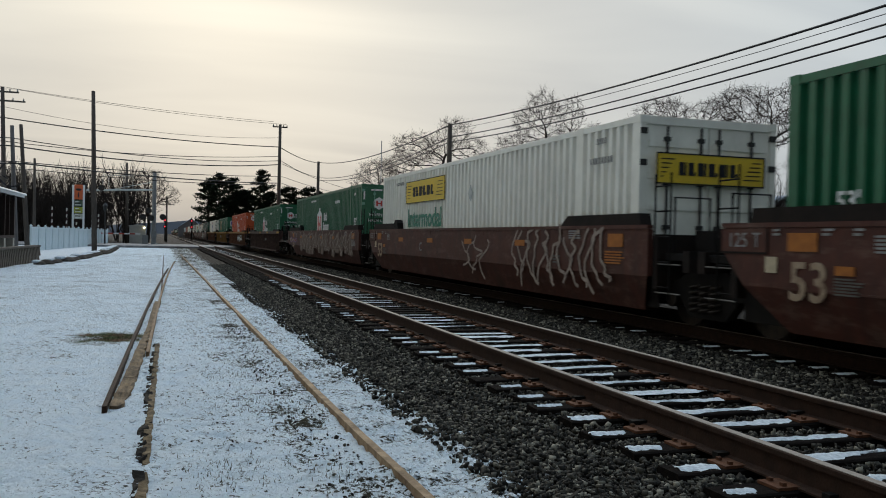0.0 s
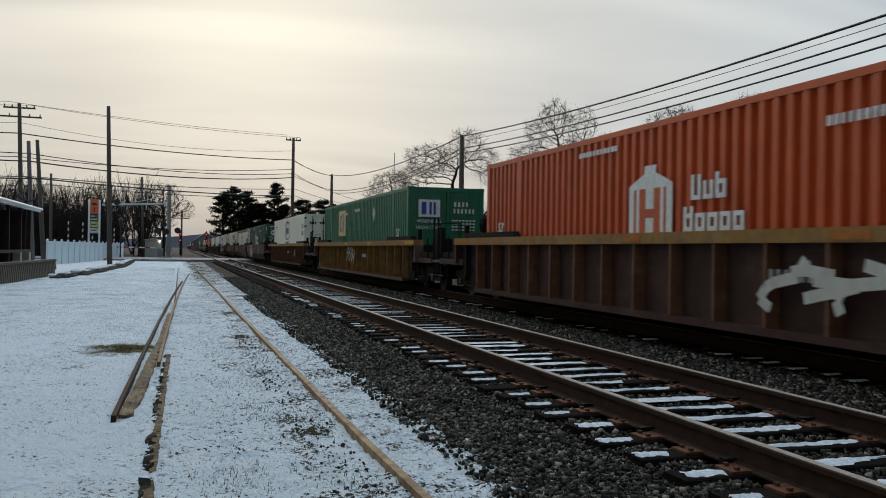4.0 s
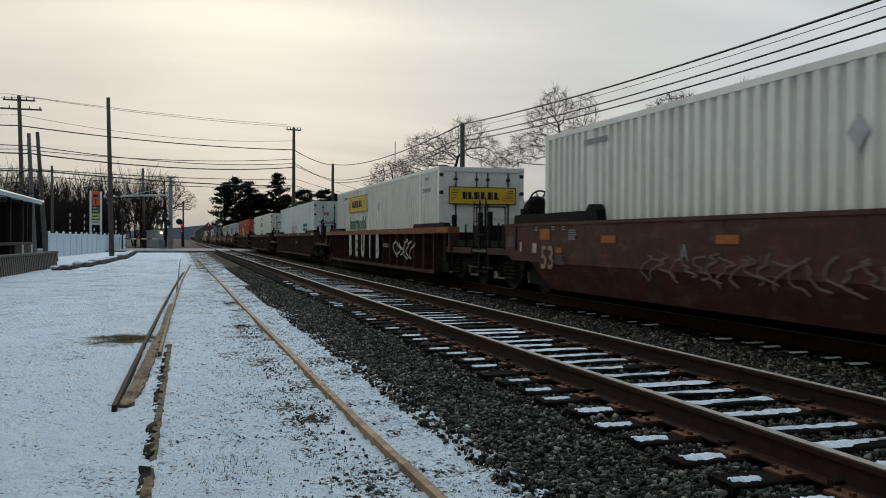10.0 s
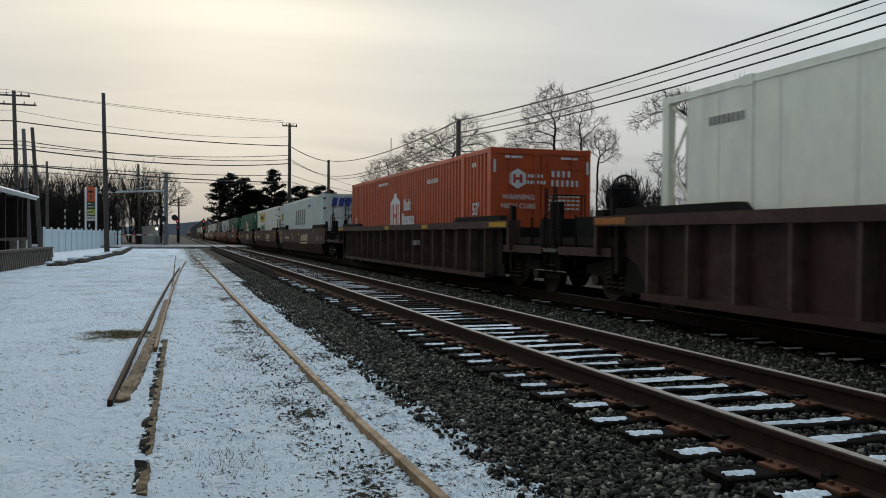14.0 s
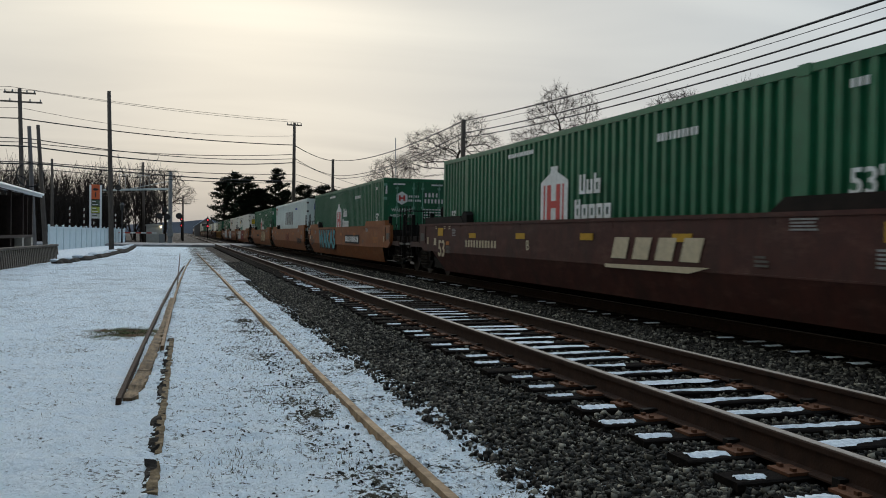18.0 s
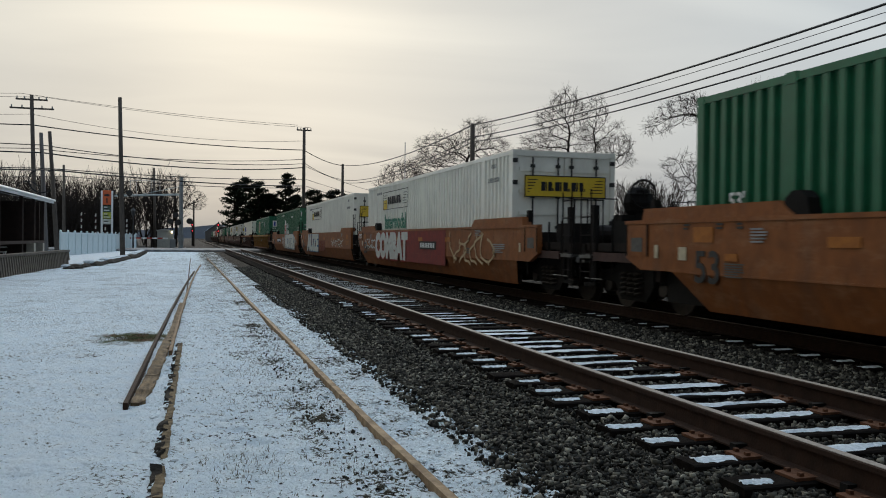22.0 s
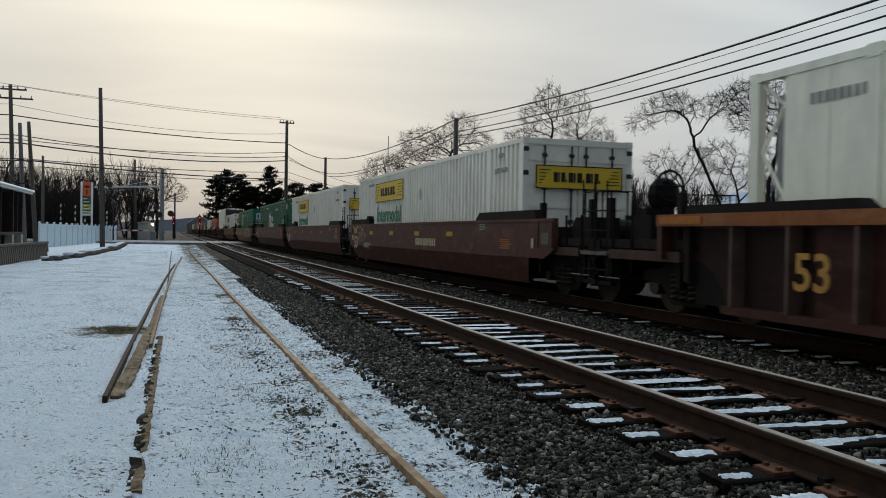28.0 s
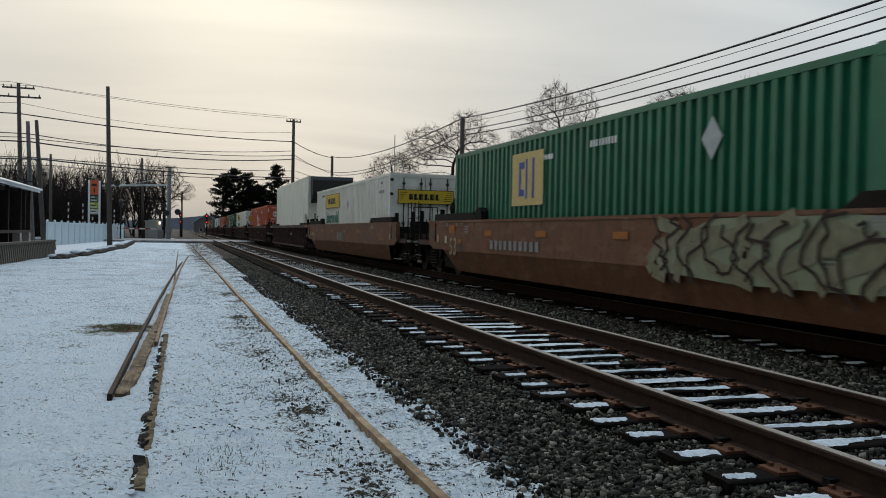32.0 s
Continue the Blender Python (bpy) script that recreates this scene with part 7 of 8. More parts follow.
    for there, a, b in ((front, -2.03, -1.36), (back, LEN + 0.90, LEN + 1.57)):
        if there:
            e = part("end_plate", Mesh().box(-WELL_X - 0.012, -WELL_X + 0.03, a, b, 0.94, WELL_TOP - 0.07), p, c)
            fr = Mesh().box(-WELL_X - 0.022, -WELL_X - 0.010, a, a + 0.035, 0.94, WELL_TOP - 0.07).box(-WELL_X - 0.022, -WELL_X - 0.010, b - 0.035, b, 0.94, WELL_TOP - 0.07)
            part("end_trim", fr, M_GEAR, e)
            part("notice", Mesh().box(-0.17, 0.17, -0.11, 0.11, 0, 0.006), M_SPRAY_DULL, e, "", Matrix.Translation((-WELL_X - 0.014, (a + b) / 2, 1.12)) @ SIDE)
            part("reflector", Mesh().box(-0.05, 0.05, -0.10, 0.10, 0, 0.006), M_CREAM_LET, c, "", Matrix.Translation((-WELL_X - 0.014, a - 0.25 if a > 0 else b + 0.25, 1.02)) @ SIDE)
        elif a > 0:
            e = part("end_plate", Mesh().box(-WELL_X - 0.006, -WELL_X + 0.03, LEN + 0.02, LEN + 0.92, 1.12, WELL_TOP - 0.07), p, c)
            fr = Mesh().box(-WELL_X - 0.016, -WELL_X - 0.004, LEN + 0.02, LEN + 0.92, 1.12, 1.145).box(-WELL_X - 0.016, -WELL_X - 0.004, LEN + 0.02, LEN + 0.045, 1.145, 1.43).box(-WELL_X - 0.016, -WELL_X - 0.004, LEN + 0.895, LEN + 0.92, 1.145, 1.43)
            part("end_trim", fr, M_GEAR, e)
            letters("125 T", 0.26, M_LETTER_W if paint == "ochre" else M_LETTER_G, c, (-WELL_X - 0.008, LEN + 0.46, 1.28), name="stencil")
    for k in range(4):
        yy = 2.2 + (LEN - 4.4) * k / 3
        part("weld_strip", Mesh().box(-WELL_X - 0.008, -WELL_X + 0.01, yy - 0.03, yy + 0.03, WELL_TOP - 0.16, WELL_TOP - 0.062), p, c)
    part("fold_lip", Mesh().box(-WELL_X - 0.010, -WELL_X + 0.01, 0.2, LEN - 0.2, WELL_FOLD - 0.012, WELL_FOLD + 0.012), p, c)
    return tagged(c, label, "rail car", "cars of the freight train")


def well_ribbed(paint, sill, seed=0, label="", ribs=None):
    """A single well car with upright side ribs under a heavy top sill."""
    p, q = CAR[paint], CAR[sill]
    c = empty("well_car")
    for s in (-1, 1):
        x = s * (WELL_X - 0.20)
        xi = s * (WELL_X - 0.26)
        y0, y1 = -1.75, LEN + 1.70
        half = [(0.0, WELL_TOP - 0.17), (0.0, 0.86), (0.80, 0.83), (1.05, 0.72), (1.25, 0.52), (1.38, 0.26), (1.5, 0.24)]
        out = [(y0 + a, b) for a, b in half] + [(y1 - a, b) for a, b in reversed(half)]
        part("side_plate", Mesh().prism(out, 0, min(x, xi), max(x, xi)), p, c, "rib-stiffened steel side")
        xo = s * (WELL_X + 0.03)
        part("top_sill", Mesh().box(min(xo, xi), max(xo, xi), y0, y1, WELL_TOP - 0.168, WELL_TOP), q, c)
        part("bottom_sill", Mesh().box(min(s * WELL_X, xi), max(s * WELL_X, xi), y0 + 1.5, y1 - 1.5, 0.20, 0.30), p, c)
        n = 17
        ribs_far = Mesh()

        def far_rib(name, me, material, parent):
            off = len(ribs_far.v)
            ribs_far.v += me.v
            ribs_far.f += [tuple(i + off for i in f) for f in me.f]
        for k in range(n):
            yy = -0.29 + 1.028 * k
            # ribs mostly paler than the sides: lit edges and rust put into the paint
            (part if s < 0 else far_rib)("rib", Mesh().box(min(x, s * (WELL_X + 0.01)), max(x, s * (WELL_X + 0.01)), yy - 0.022, yy + 0.022, 0.30, WELL_TOP - 0.17), CAR[ribs] if ribs else p, c)
        for yy in (-0.2, LEN + 0.2):
            d = 1 if yy < 5 else -1
            gx = s * (WELL_X - 0.05)
            part("container_guide", Mesh().prism([(yy - d * 0.9, WELL_TOP + 0.002), (yy - d * 0.85, WELL_TOP + 0.12), (yy + d * 2.2, WELL_TOP + 0.12), (yy + d * 2.35, WELL_TOP + 0.002)], 0, min(gx, gx - s * 0.18), max(gx, gx - s * 0.18)), M_STEEL, c)
        if s > 0:
            tagged(part("far_ribs", ribs_far, CAR[ribs] if ribs else p, c), kind="stuff")
        for yy in (y0 + 0.06, y1 - 0.06):
            part("end_post", Mesh().box(min(xi, s * (WELL_X + 0.01)), max(xi, s * (WELL_X + 0.01)), yy - 0.06, yy + 0.06, 0.86, WELL_TOP - 0.17), p, c)
        for yy, w in ((-1.15, 0.5), (4.5, 0.28), (9.0, 0.28), (LEN + 1.1, 0.5)):
            if s < 0:
                part("reflector", Mesh().box(-w, w, -0.055, 0.055, 0, 0.008), M_GOLD if seed % 2 else M_ORANGE, c, "", Matrix.Translation((-WELL_X - 0.035, yy, WELL_TOP - 0.085)) @ SIDE)
    part("well_floor", Mesh().box(-WELL_X + 0.3, WELL_X - 0.3, 0.1, LEN - 0.1, 0.26, 0.335), M_STEEL, c)
    end_gear(c, -0.75, -1, q, True)
    end_gear(c, LEN + 0.75, 1, q, True)
    truck(c, -1.45)
    truck(c, LEN + 1.45)
    bars(6, 0.13, 0.14, M_LETTER_G, c, (-WELL_X - 0.012, 5.4, 0.95), seed=seed)
    return tagged(c, label, "rail car", "cars of the freight train")


def strokes(c, y, z, w, h, material, seed, n=9, thick=0.05, label="", x=None):
    """A tangle of spray-painted strokes that spells nothing."""
    r, me = random.Random(seed), Mesh()
    for k in range(n):
        cx = -w / 2 + w * (k + 0.5) / n
        pts, a = [], r.uniform(0, 6)
        for i in range(9):
            u = i / 8
            pts.append((cx + (w / n) * 0.75 * math.sin(a + u * r.uniform(4, 7)), (u - 0.5) * h * r.uniform(0.7, 1.0) + 0.1 * h * math.cos(a + 5 * u)))
        for i in range(8):
            d = Vector((pts[i + 1][0] - pts[i][0], pts[i + 1][1] - pts[i][1]))
            if d.length < 1e-4:
                continue
            q = Vector((-d.y, d.x)).normalized() * thick / 2
            me.quad((pts[i][0] - q.x, pts[i][1] - q.y, 0.001 * k), (pts[i + 1][0] - q.x, pts[i + 1][1] - q.y, 0.001 * k), (pts[i + 1][0] + q.x, pts[i + 1][1] + q.y, 0.001 * k), (pts[i][0] + q.x, pts[i][1] + q.y, 0.001 * k))
    return part("graffiti", me, material, c, label or "spray-painted scrawl", Matrix.Translation((x or -WELL_X - 0.014, y, z)) @ SIDE)


def tag_word(c, word, y, z, size, fill, edge, squeeze=1.0, fat=0.06, shear=0.0, label="bubble-letter graffiti"):
    """Fat spray-painted letters with a wider outline behind them."""
    xx = -WELL_X - 0.012
    if edge:
        letters(word, size, edge, c, (xx, y, z), name="graffiti_outline", fat=fat + 0.05, squeeze=squeeze, shear=shear)
    letters(word, size, fill, c, (xx - 0.008, y, z), name="graffiti", label=label, fat=fat, squeeze=squeeze, shear=shear)


PITCH = [19.45, 19.45] + [23.4] * 5 + [19.45] * 2 + [23.4] * 5 + [19.45] * 2 + [23.4] + [19.45] * 2 + [23.4] + [19.45] * 2 + [23.4] * 3 + [19.45] * 2 + [23.4] * 2 + [19.45] + [23.4] * 8
POS = [-5.95]
for d in PITCH:
    POS.append(POS[-1] + d)


def build_train():
    """Returns every car and every box with its place along the train."""
    rolling = []
    parked = pose(X2, 60, 0)

    def put(thing, i):
        rolling.append((thing, i))
        return thing
    S = well_smooth
    mar = "maroon well car with smooth scuffed steel sides"
    och = "faded ochre well car with smooth steel sides and graffiti"
    cars = {}
    for i in (0, 1, 2, 7, 8, 9, 14, 15, 16, 25, 26, 27):
        first, last = i in (0, 7, 14, 25), i in (2, 9, 16, 27)
        cars[i] = put(S("maroon" if i < 10 else "wine" if i < 20 else "maroon", first, last, M_LETTER_G if i < 14 or i == 27 else M_CREAM_LET, i, mar), i)
    for i in (17, 18, 19, 20, 21, 22):
        cars[i] = put(S("ochre", i in (17, 20), i in (19, 22), M_BLACK, i, och), i)
    cars[28] = put(S("tan", True, True, M_LETTER_G, 28, "brown well car with smooth steel sides and pale graffiti"), 28)
    cars[29] = put(S("tan", True, True, M_LETTER_G, 29, "brown well car with smooth steel sides"), 29)
    R = well_ribbed
    for i, a, b, rb, lab in ((3, "brown", "brown", "umber", "dark brown well car with ribbed sides"), (4, "brown", "mustard", "tan", "brown well car with ribbed sides and a mustard sill"),
                             (5, "umber", "mustard", "mustard", "brown well car with mustard ribs and sill"), (6, "brown", "mustard", "tan", "brown well car with mustard ribs and sill"),
                             (10, "wine", "ochre", "brown", "dark red ribbed well car with an ochre sill"), (11, "brown", "brown", "umber", "dark brown well car with ribbed sides"),
                             (12, "brown", "brown", "umber", "dark brown well car with ribbed sides"), (13, "brown", "brown", "umber", "dark brown well car with ribbed sides"),
                             (23, "tan", "mustard", "mustard", "tan well car with ribbed sides and a mustard sill"), (24, "wine", "ochre", "umber", "dark red ribbed well car with an ochre sill")):
        cars[i] = put(R(a, b, i, lab, rb), i)
    for i in range(30, 39):
        cars[i] = put(copy_thing(cars[12], parked), i)
    # boxes
    boxes = {}

    def first(kind, i, ob):
        boxes[kind] = put(ob, i)

    def again(kind, *places):
        for i in places:
            put(copy_thing(boxes[kind], parked), i)
    first("jbh", 1, box_jbh())
    again("jbh", 10, 15, 25, 26, 29, 32)
    first("jbf", 21, box_jbh(hollow=True, bare=True))
    first("jbs", 9, box_jbh(solid=True))
    first("jbo", 20, box_jbh(hollow=True))
    first("hub", 2, box_hub("green", label="green corrugated intermodal container with a white gabled badge"))
    again("hub", 0, 3, 16, 17, 22, 33, 36)
    first("hubs", 19, box_hub("green", True, label="green corrugated container with a panelled end wall"))
    again("hubs", 27)
    first("hubd", 7, box_hub("dark", label="dark green corrugated intermodal container"))
    first("hubo", 4, box_hub("orange", True, False, "orange corrugated intermodal container with a white badge"))
    first("hubp", 13, box_hub("orange", False, False, "orange-red corrugated container with ribbed end doors"))
    again("hubp", 31, 34, 37)
    first("emp", 5, box_emp("green corrugated container with a straw yellow panel"))
    again("emp", 23, 28)
    first("arc", 6, box_arc("cool", "white smooth-sided container with a red and blue swoosh"))
    first("arcp", 12, box_arc("cool", "white smooth-sided container with a red and blue swoosh", False))
    first("arcc", 8, box_arc("cream", "cream smooth-sided container with a red and blue swoosh", False))
    first("blocks", 18, box_blocks("white corrugated container with slanted name blocks"))
    again("blocks", 14, 35)
    at = Matrix.Translation((NEAR, 15.62, 2.85)) @ SIDE
    part("rust_patch", Mesh().prism([(-0.30, 0.22), (0.34, 0.22), (0.34, 0.05), (0.08, 0.02), (0.06, -0.32), (-0.10, -0.30), (-0.12, 0.04), (-0.30, 0.06)], 2, 0, 0.006), mat("rust_orange", (0.34, 0.10, 0.035), (0.20, 0.06, 0.03), 7, 0.8), boxes["blocks"], "orange rust patch", at)
    first("white", 24, box_plain("cool", "smooth white refrigerated container with blue name blocks", M_BLUE))
    again("white", 38)
    first("cold", 11, box_plain("ice", "smooth white refrigerated container with a red badge", None, True))
    first("trail", 30, box_trailer())
    decorate(cars)
    return rolling


def box_trailer():
    """A white refrigerated road trailer riding high on a flat deck."""
    c = box_shell("trailer", PAINT["cool"], smooth_sides=True, rods=M_GALV, solid=True)
    for o in list(c.children):
        o.matrix_basis = pose(0, 0, 1.05) @ o.matrix_basis
    part("reefer_unit", Mesh().prism([(0.02, 2.75), (-0.50, 2.95), (-0.62, 3.30), (-0.62, 4.05), (-0.50, 4.25), (0.02, 4.30)], 0, -1.15, 1.15).box(-0.95, 0.95, -0.66, -0.60, 3.35, 3.95), M_BLACK, c, "black cooling unit")
    for y in (12.9, 14.2):
        w = Mesh()
        for s in (-1, 1):
            w.cyl((s * 1.02, y, 0.98), 0, 0.42, 0.40, 18)
        part("wheel", w, M_BLACK, c)
    part("landing_leg", Mesh().box(-0.9, -0.75, 3.6, 3.8, 0.42, 1.4).box(0.75, 0.9, 3.6, 3.8, 0.42, 1.4), M_STEEL, c)
    part("deck", Mesh().box(-1.3, 1.3, 0, LEN, 0.34, 0.56), M_STEEL, c)
    return tagged(c, "white refrigerated trailer with a black cooling unit", "trailer")


M_SPRAY_W = mat("spray_silver", (0.54, 0.55, 0.52), (0.42, 0.43, 0.41), 4, 0.6)
M_SPRAY_D = mat("spray_dusty", (0.33, 0.27, 0.23), (0.20, 0.16, 0.14), 3, 0.7)
M_SPRAY_P = mat("spray_red_edge", (0.30, 0.035, 0.03), (0.21, 0.03, 0.026), 4, 0.6)
M_SPRAY_R = mat("stencil_dull_red", (0.17, 0.030, 0.014), (0.13, 0.03, 0.016), 5, 0.65)
M_SPRAY_F = mat("spray_faded_black", (0.030, 0.020, 0.018), (0.045, 0.026, 0.022), 4, 0.7)
M_SPRAY_M = mat("spray_beige", (0.185, 0.14, 0.118), (0.125, 0.088, 0.073), 5, 0.75)
M_SPRAY_O = mat("spray_olive", (0.25, 0.235, 0.16), (0.18, 0.165, 0.11), 5, 0.7)
M_SPRAY_C = mat("spray_chalk", (0.46, 0.43, 0.38), (0.33, 0.30, 0.26), 3, 0.65)
M_SPRAY_K = mat("spray_black", (0.015, 0.015, 0.018), None, 4, 0.6)
M_SPRAY_G = mat("spray_sage", (0.27, 0.29, 0.20), (0.20, 0.22, 0.15), 2, 0.6)
M_SPRAY_V = mat("spray_violet", (0.22, 0.12, 0.24), None, 4, 0.6)
M_SPRAY_T = mat("spray_turquoise", (0.10, 0.30, 0.33), (0.07, 0.22, 0.25), 4, 0.6)
M_SPRAY_S = mat("spray_sand", (0.46, 0.34, 0.20), (0.38, 0.28, 0.17), 4, 0.6)
M_SPRAY_B2 = mat("spray_pale_blue", (0.28, 0.29, 0.42), (0.20, 0.21, 0.33), 4, 0.6)
M_SPRAY_B = mat("spray_blue", (0.03, 0.12, 0.26), None, 4, 0.6)


def decorate(cars):
    """Spray paint and stencils, car by car."""
    far = -WELL_X - 0.03
    strokes(cars[1], 2.4, 0.92, 4.0, 1.05, M_SPRAY_D, 1, 15, 0.06)
    strokes(cars[1], 6.6, 0.85, 1.6, 0.85, M_SPRAY_D, 2, 4, 0.05)
    rnd = random.Random(61)
    for k in range(15):
        w, h0, h1 = rnd.uniform(0.24, 0.44), rnd.uniform(-0.62, -0.30), rnd.uniform(0.28, 0.50)
        lean = rnd.uniform(-0.14, 0.14)
        part("graffiti_field", Mesh().prism([(-w + lean * 0.3, h0), (w * 0.7, h0 - 0.04), (w, h0 * 0.3), (w * 0.8 + lean, h1 * 0.8), (lean, h1), (-w * 0.9 + lean, h1 * 0.7)], 2, 0, 0.003), M_SPRAY_M, cars[2], "dusty beige sprayed letter", Matrix.Translation((-WELL_X - 0.006, 0.7 + 0.86 * k, 0.98)) @ SIDE)
    strokes(cars[2], 6.5, 0.98, 13.2, 0.95, M_SPRAY_D, 3, 34, 0.045)
    strokes(cars[2], 15.5, 0.98, 2.4, 0.36, M_SPRAY_V, 4, 9, 0.05)
    strokes(cars[4], 3.3, 0.88, 5.0, 0.6, M_SPRAY_W, 5, 8, 0.14, x=-WELL_X - 0.02)
    strokes(cars[5], 8.0, 0.95, 1.6, 0.6, M_SPRAY_W, 6, 7, 0.04, x=-WELL_X - 0.02)
    at = Matrix.Translation((-WELL_X - 0.012, 11.5, 0.95)) @ SIDE
    spiky = [(-1.60, 0.05), (-1.35, 0.52), (-1.05, 0.40), (-0.30, 0.62), (0.10, 0.44), (0.62, 0.60), (0.80, 0.42), (1.55, 0.40), (1.42, 0.05), (1.66, -0.25), (1.45, -0.58), (0.55, -0.62), (-0.2, -0.50), (-1.05, -0.48)]
    part("graffiti_outline", Mesh().prism([(x * 1.05, z * 1.08) for x, z in spiky], 2, 0, 0.004), M_SPRAY_B2, cars[7], "pale blue spray outline", at)
    part("graffiti", Mesh().prism([(x * 0.97, z * 0.92) for x, z in spiky], 2, 0.005, 0.009), M_SPRAY_W, cars[7], "silver bubble-letter field", at)
    strokes(cars[7], 11.5, 0.95, 3.2, 1.0, M_SPRAY_K, 9, 13, 0.06, x=far)
    strokes(cars[7], 9.0, 1.0, 1.0, 0.5, M_SPRAY_W, 11, 4, 0.05)
    strokes(cars[7], 12.5, 0.95, 1.2, 0.6, M_SPRAY_T, 7, 3, 0.06)
    strokes(cars[7], 3.4, 0.92, 1.8, 0.95, M_SPRAY_T, 8, 4, 0.12)
    strokes(cars[8], 9.2, 0.92, 2.6, 0.8, M_SPRAY_F, 10, 6, 0.09)
    strokes(cars[9], 6.5, 0.78, 11.0, 0.42, M_SPRAY_M, 12, 40, 0.03)
    for k, ch in enumerate("BEUIB"):
        tag_word(cars[10], ch, 11.7 - 1.25 * k, 0.86, 1.08, M_SPRAY_W, M_SPRAY_K, 0.80, 0.06, label="pale block graffiti letter")
    strokes(cars[10], 3.0, 0.85, 2.6, 0.6, M_SPRAY_W, 13, 6, 0.05)
    for i in (14, 15, 16):
        nb = Mesh()
        for k in range(4):
            nb.prism([(0.66 * k, 0), (0.66 * k + 0.46, 0), (0.66 * k + 0.58, 0.34), (0.66 * k + 0.12, 0.34)], 2, 0, 0.008)
        nb.prism([(-0.2, -0.16), (2.2, -0.16), (2.7, -0.06), (-0.2, -0.10)], 2, 0, 0.008)
        part("name_block", nb, M_CREAM_LET, cars[i], "cream slanted name blocks", Matrix.Translation((-WELL_X - 0.012, 6.1, 0.84)) @ SIDE)
        bars(11, 0.20, 0.17, M_CREAM_LET, cars[i], (-WELL_X - 0.012, 12.4, 0.98), seed=i)
        letters("C" if i == 15 else "B", 0.30, M_CREAM_LET, cars[i], (-WELL_X - 0.012, 9.6, 0.98))
    for i, ch in ((8, "C"), (26, "C"), (9, "A"), (27, "B"), (1, "C")):
        letters(ch, 0.34, M_LETTER_G, cars[i], (-WELL_X - 0.012, 10.9, 0.98))
    bars(10, 0.20, 0.22, M_LETTER_G, cars[8], (-WELL_X - 0.012, 13.2, 0.98), seed=8)
    bars(10, 0.20, 0.20, M_CREAM_LET, cars[25], (-WELL_X - 0.012, 6.2, 0.95), seed=25)
    tag_word(cars[17], "WAKAS", 10.8, 0.90, 1.15, M_SPRAY_T, M_SPRAY_K, 1.15, 0.03)
    part("stencil_panel", Mesh().box(-1.5, 1.5, -0.18, 0.18, 0, 0.006), M_SPRAY_K, cars[17], "", Matrix.Translation((-WELL_X - 0.012, 4.6, 0.98)) @ SIDE)
    bars(11, 0.25, 0.22, M_LETTER_W, cars[17], (-WELL_X - 0.02, 4.6, 0.98))
    bars(3, 0.62, 0.46, M_SPRAY_R, cars[18], (-WELL_X - 0.012, 7.0, 0.95), gap=0.45)
    bars(7, 0.3, 0.3, M_SPRAY_K, cars[18], (-WELL_X - 0.012, 1.2, 0.75), gap=0.45)
    tag_word(cars[19], "HARM", 4.65, 0.88, 1.15, M_SPRAY_S, M_SPRAY_K, 1.1, 0.03)
    bars(10, 0.2, 0.16, M_SPRAY_K, cars[19], (-WELL_X - 0.012, 9.5, 1.0))
    tag_word(cars[20], "COMBAT", 11.1, 0.90, 1.15, M_SPRAY_W, M_SPRAY_P, 1.02, 0.08)
    part("graffiti", Mesh().box(-2.2, 2.2, -0.50, 0.50, 0, 0.004), mat("spray_red_field", (0.22, 0.035, 0.03), (0.14, 0.03, 0.03), 4, 0.7), cars[20], "dark red sprayed field", Matrix.Translation((-WELL_X - 0.006, 6.6, 0.95)) @ SIDE)
    strokes(cars[20], 14.6, 0.98, 1.8, 0.4, M_SPRAY_W, 20, 6, 0.05)
    strokes(cars[20], 2.2, 0.92, 3.4, 0.8, M_SPRAY_S, 21, 8, 0.06)
    part("stencil_panel", Mesh().box(-0.9, 0.9, -0.12, 0.12, 0, 0.006), M_SPRAY_K, cars[20], "", Matrix.Translation((-WELL_X - 0.016, 6.2, 1.0)) @ SIDE)
    bars(9, 0.18, 0.14, M_LETTER_W, cars[20], (-WELL_X - 0.024, 6.2, 1.0))
    tag_word(cars[21], "AUZE", 11.4, 0.90, 1.2, M_SPRAY_W, M_SPRAY_B, 1.45, 0.08)
    bars(3, 0.75, 0.55, M_SPRAY_R, cars[21], (-WELL_X - 0.012, 7.7, 0.80), gap=0.35)
    strokes(cars[21], 3.0, 1.0, 3.4, 0.4, M_SPRAY_W, 22, 8, 0.04)
    part("graffiti_field", Mesh().prism([(-3.3, -0.50), (3.2, -0.54), (3.35, 0.30), (2.4, 0.50), (0.6, 0.42), (-0.8, 0.52), (-2.9, 0.50)], 2, 0, 0.003), M_SPRAY_C, cars[22], "pale sprayed field", Matrix.Translation((-WELL_X - 0.006, 4.1, 0.93)) @ SIDE)
    tag_word(cars[22], "MOTER", 4.2, 0.92, 1.2, M_SPRAY_W, M_SPRAY_B, 1.45, 0.09)
    part("stencil_panel", Mesh().box(-1.6, 1.6, -0.15, 0.15, 0, 0.006), M_SPRAY_K, cars[22], "", Matrix.Translation((-WELL_X - 0.012, 11.3, 1.02)) @ SIDE)
    bars(10, 0.28, 0.19, M_LETTER_W, cars[22], (-WELL_X - 0.02, 11.3, 1.02))
    strokes(cars[22], 8.2, 0.95, 1.6, 0.8, M_SPRAY_W, 23, 7, 0.06)
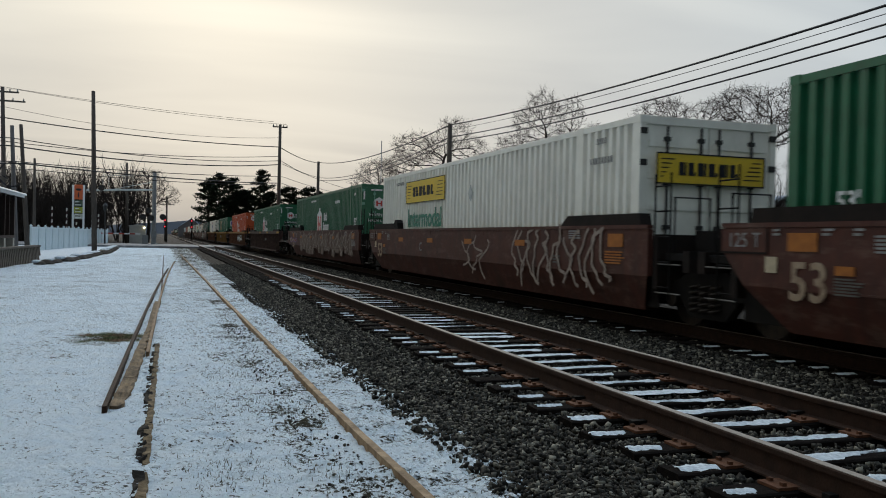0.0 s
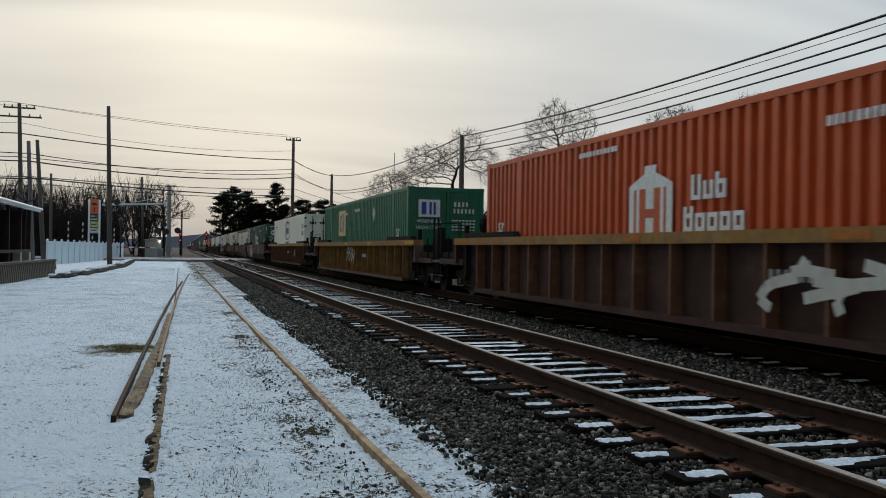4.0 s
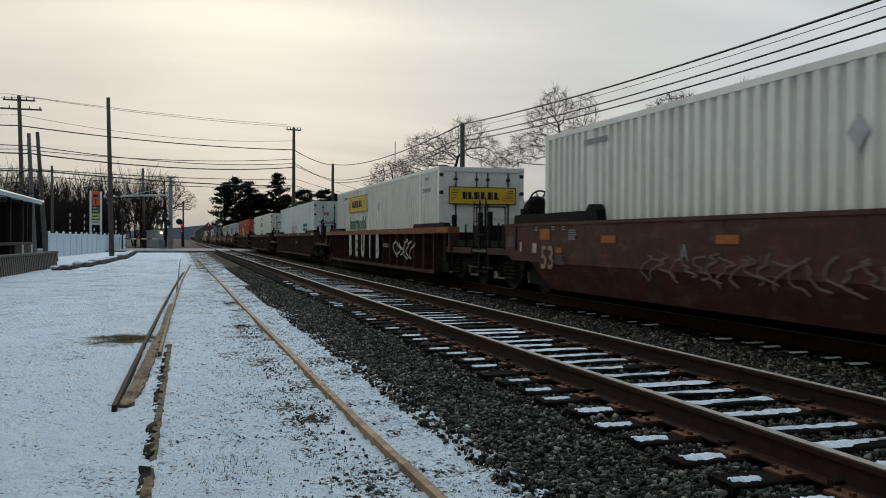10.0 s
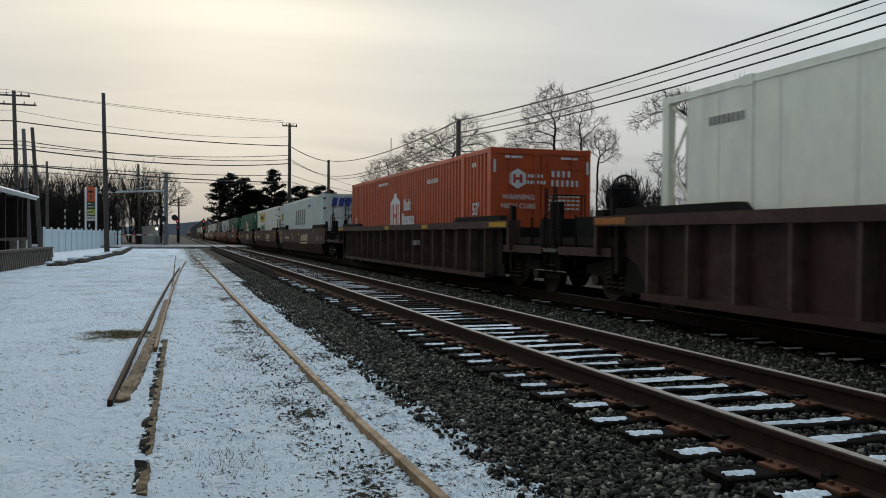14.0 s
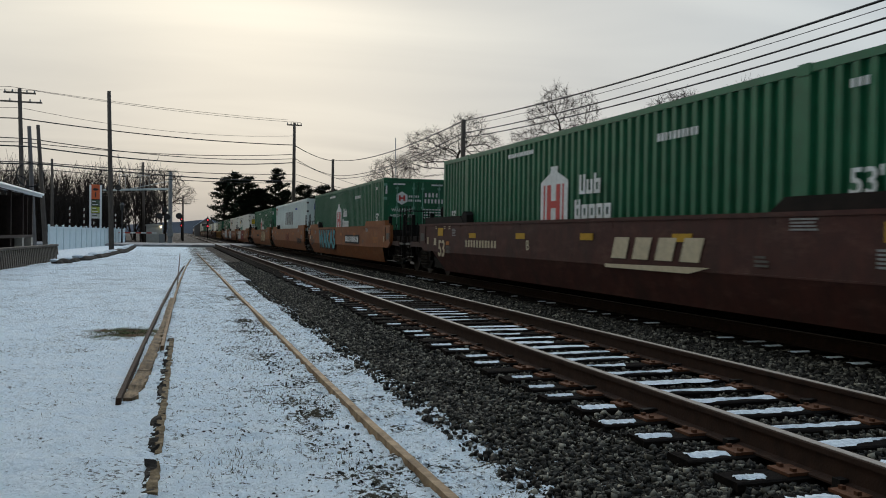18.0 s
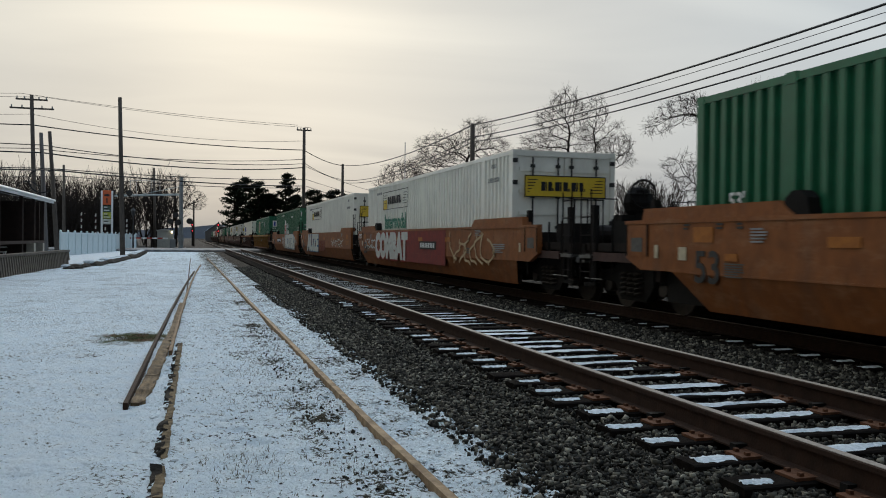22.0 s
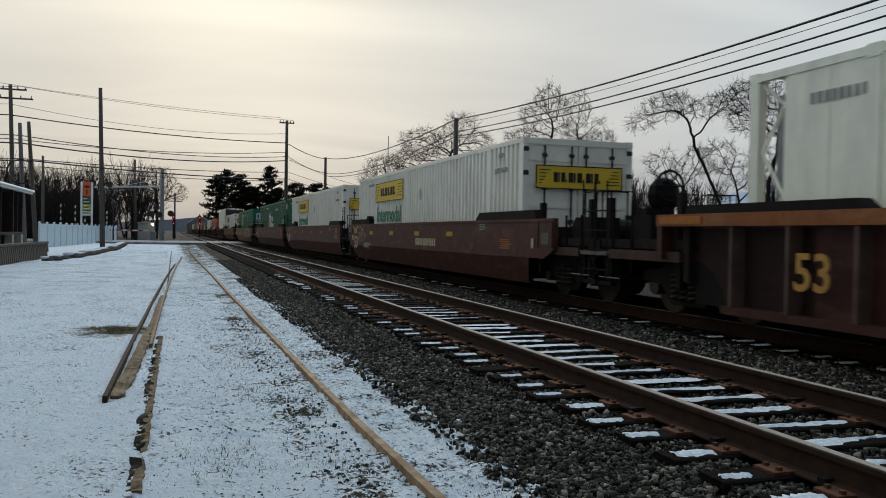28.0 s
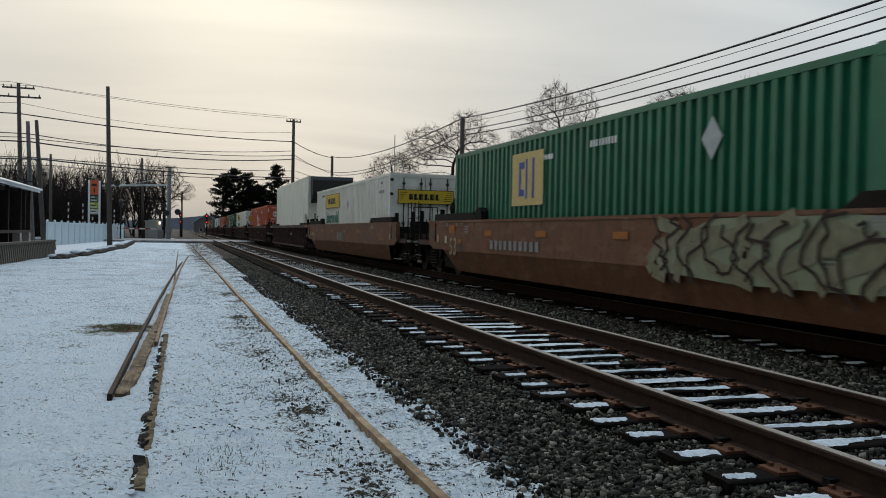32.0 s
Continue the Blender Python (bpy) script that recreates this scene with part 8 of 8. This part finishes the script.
    strokes(cars[24], 10.8, 0.95, 4.0, 0.5, M_SPRAY_W, 24, 9, 0.06)
    letters("53", 0.60, mat("letter_amber", (0.50, 0.27, 0.07), (0.36, 0.19, 0.06), 9, 0.6), cars[24], (-WELL_X - 0.012, 14.72, 0.78), fat=0.01)
    letters("53", 0.46, M_WORN_LET, cars[6], (-WELL_X - 0.02, 2.22, 0.90), fat=0.01)
    strokes(cars[26], 14.4, 0.90, 1.8, 0.5, M_SPRAY_D, 26, 8, 0.035)
    strokes(cars[25], 14.4, 1.05, 1.3, 0.42, M_SPRAY_D, 27, 7, 0.035)
    strokes(cars[25], 13.6, 0.72, 1.0, 0.25, M_SPRAY_W, 28, 5, 0.025)
    part("graffiti", Mesh().prism([(-2.9, 0.0), (-2.6, -0.32), (-1.0, -0.40), (1.2, -0.38), (2.8, -0.30), (2.9, 0.35), (1.0, 0.46), (-1.4, 0.44)], 2, 0, 0.004), M_SPRAY_G, cars[28], "sage green sprayed field", Matrix.Translation((-WELL_X - 0.010, 3.1, 0.98)) @ SIDE)
    strokes(cars[28], 3.1, 0.98, 5.6, 0.85, M_SPRAY_O, 30, 8, 0.20, x=-WELL_X - 0.022)
    strokes(cars[28], 3.1, 0.98, 5.6, 0.95, M_SPRAY_F, 31, 18, 0.04, x=-WELL_X - 0.035)
    bars(10, 0.28, 0.20, M_LETTER_G, cars[28], (-WELL_X - 0.012, 11.4, 0.92))
    bars(4, 0.36, 0.34, M_LETTER_G, cars[29], (-WELL_X - 0.012, 8.0, 0.95))


ROLLING = build_train()


def motions():
    """The whole train rolls towards the viewer and past."""
    for thing, i in ROLLING:
        walk(thing, [(t, pose(X2, POS[i] - run(t), 0)) for t in (0, 8, 16, 24, 32)])
    # the wheelsets turn as they roll; all axles of one side of a truck share their keys
    axles = [o for thing, i in ROLLING for o in thing.children_recursive if o.name.startswith("wheelset")]
    for side in (-1, 1):
        same = [o for o in axles if o.location.y * side > 0]
        rows = [(k / FPS, pose(0, 0.89 * side, 0.42, math.degrees(run(k / FPS) / 0.42))) for k in range(32 * FPS + 1)]
        walk(same[0], rows)
        keys = same[0].animation_data
        for o in same[1:]:
            o.rotation_mode = "QUATERNION"
            o.animation_data_create()
            o.animation_data.action = keys.action
            o.animation_data.action_slot = keys.action_slot


motions()
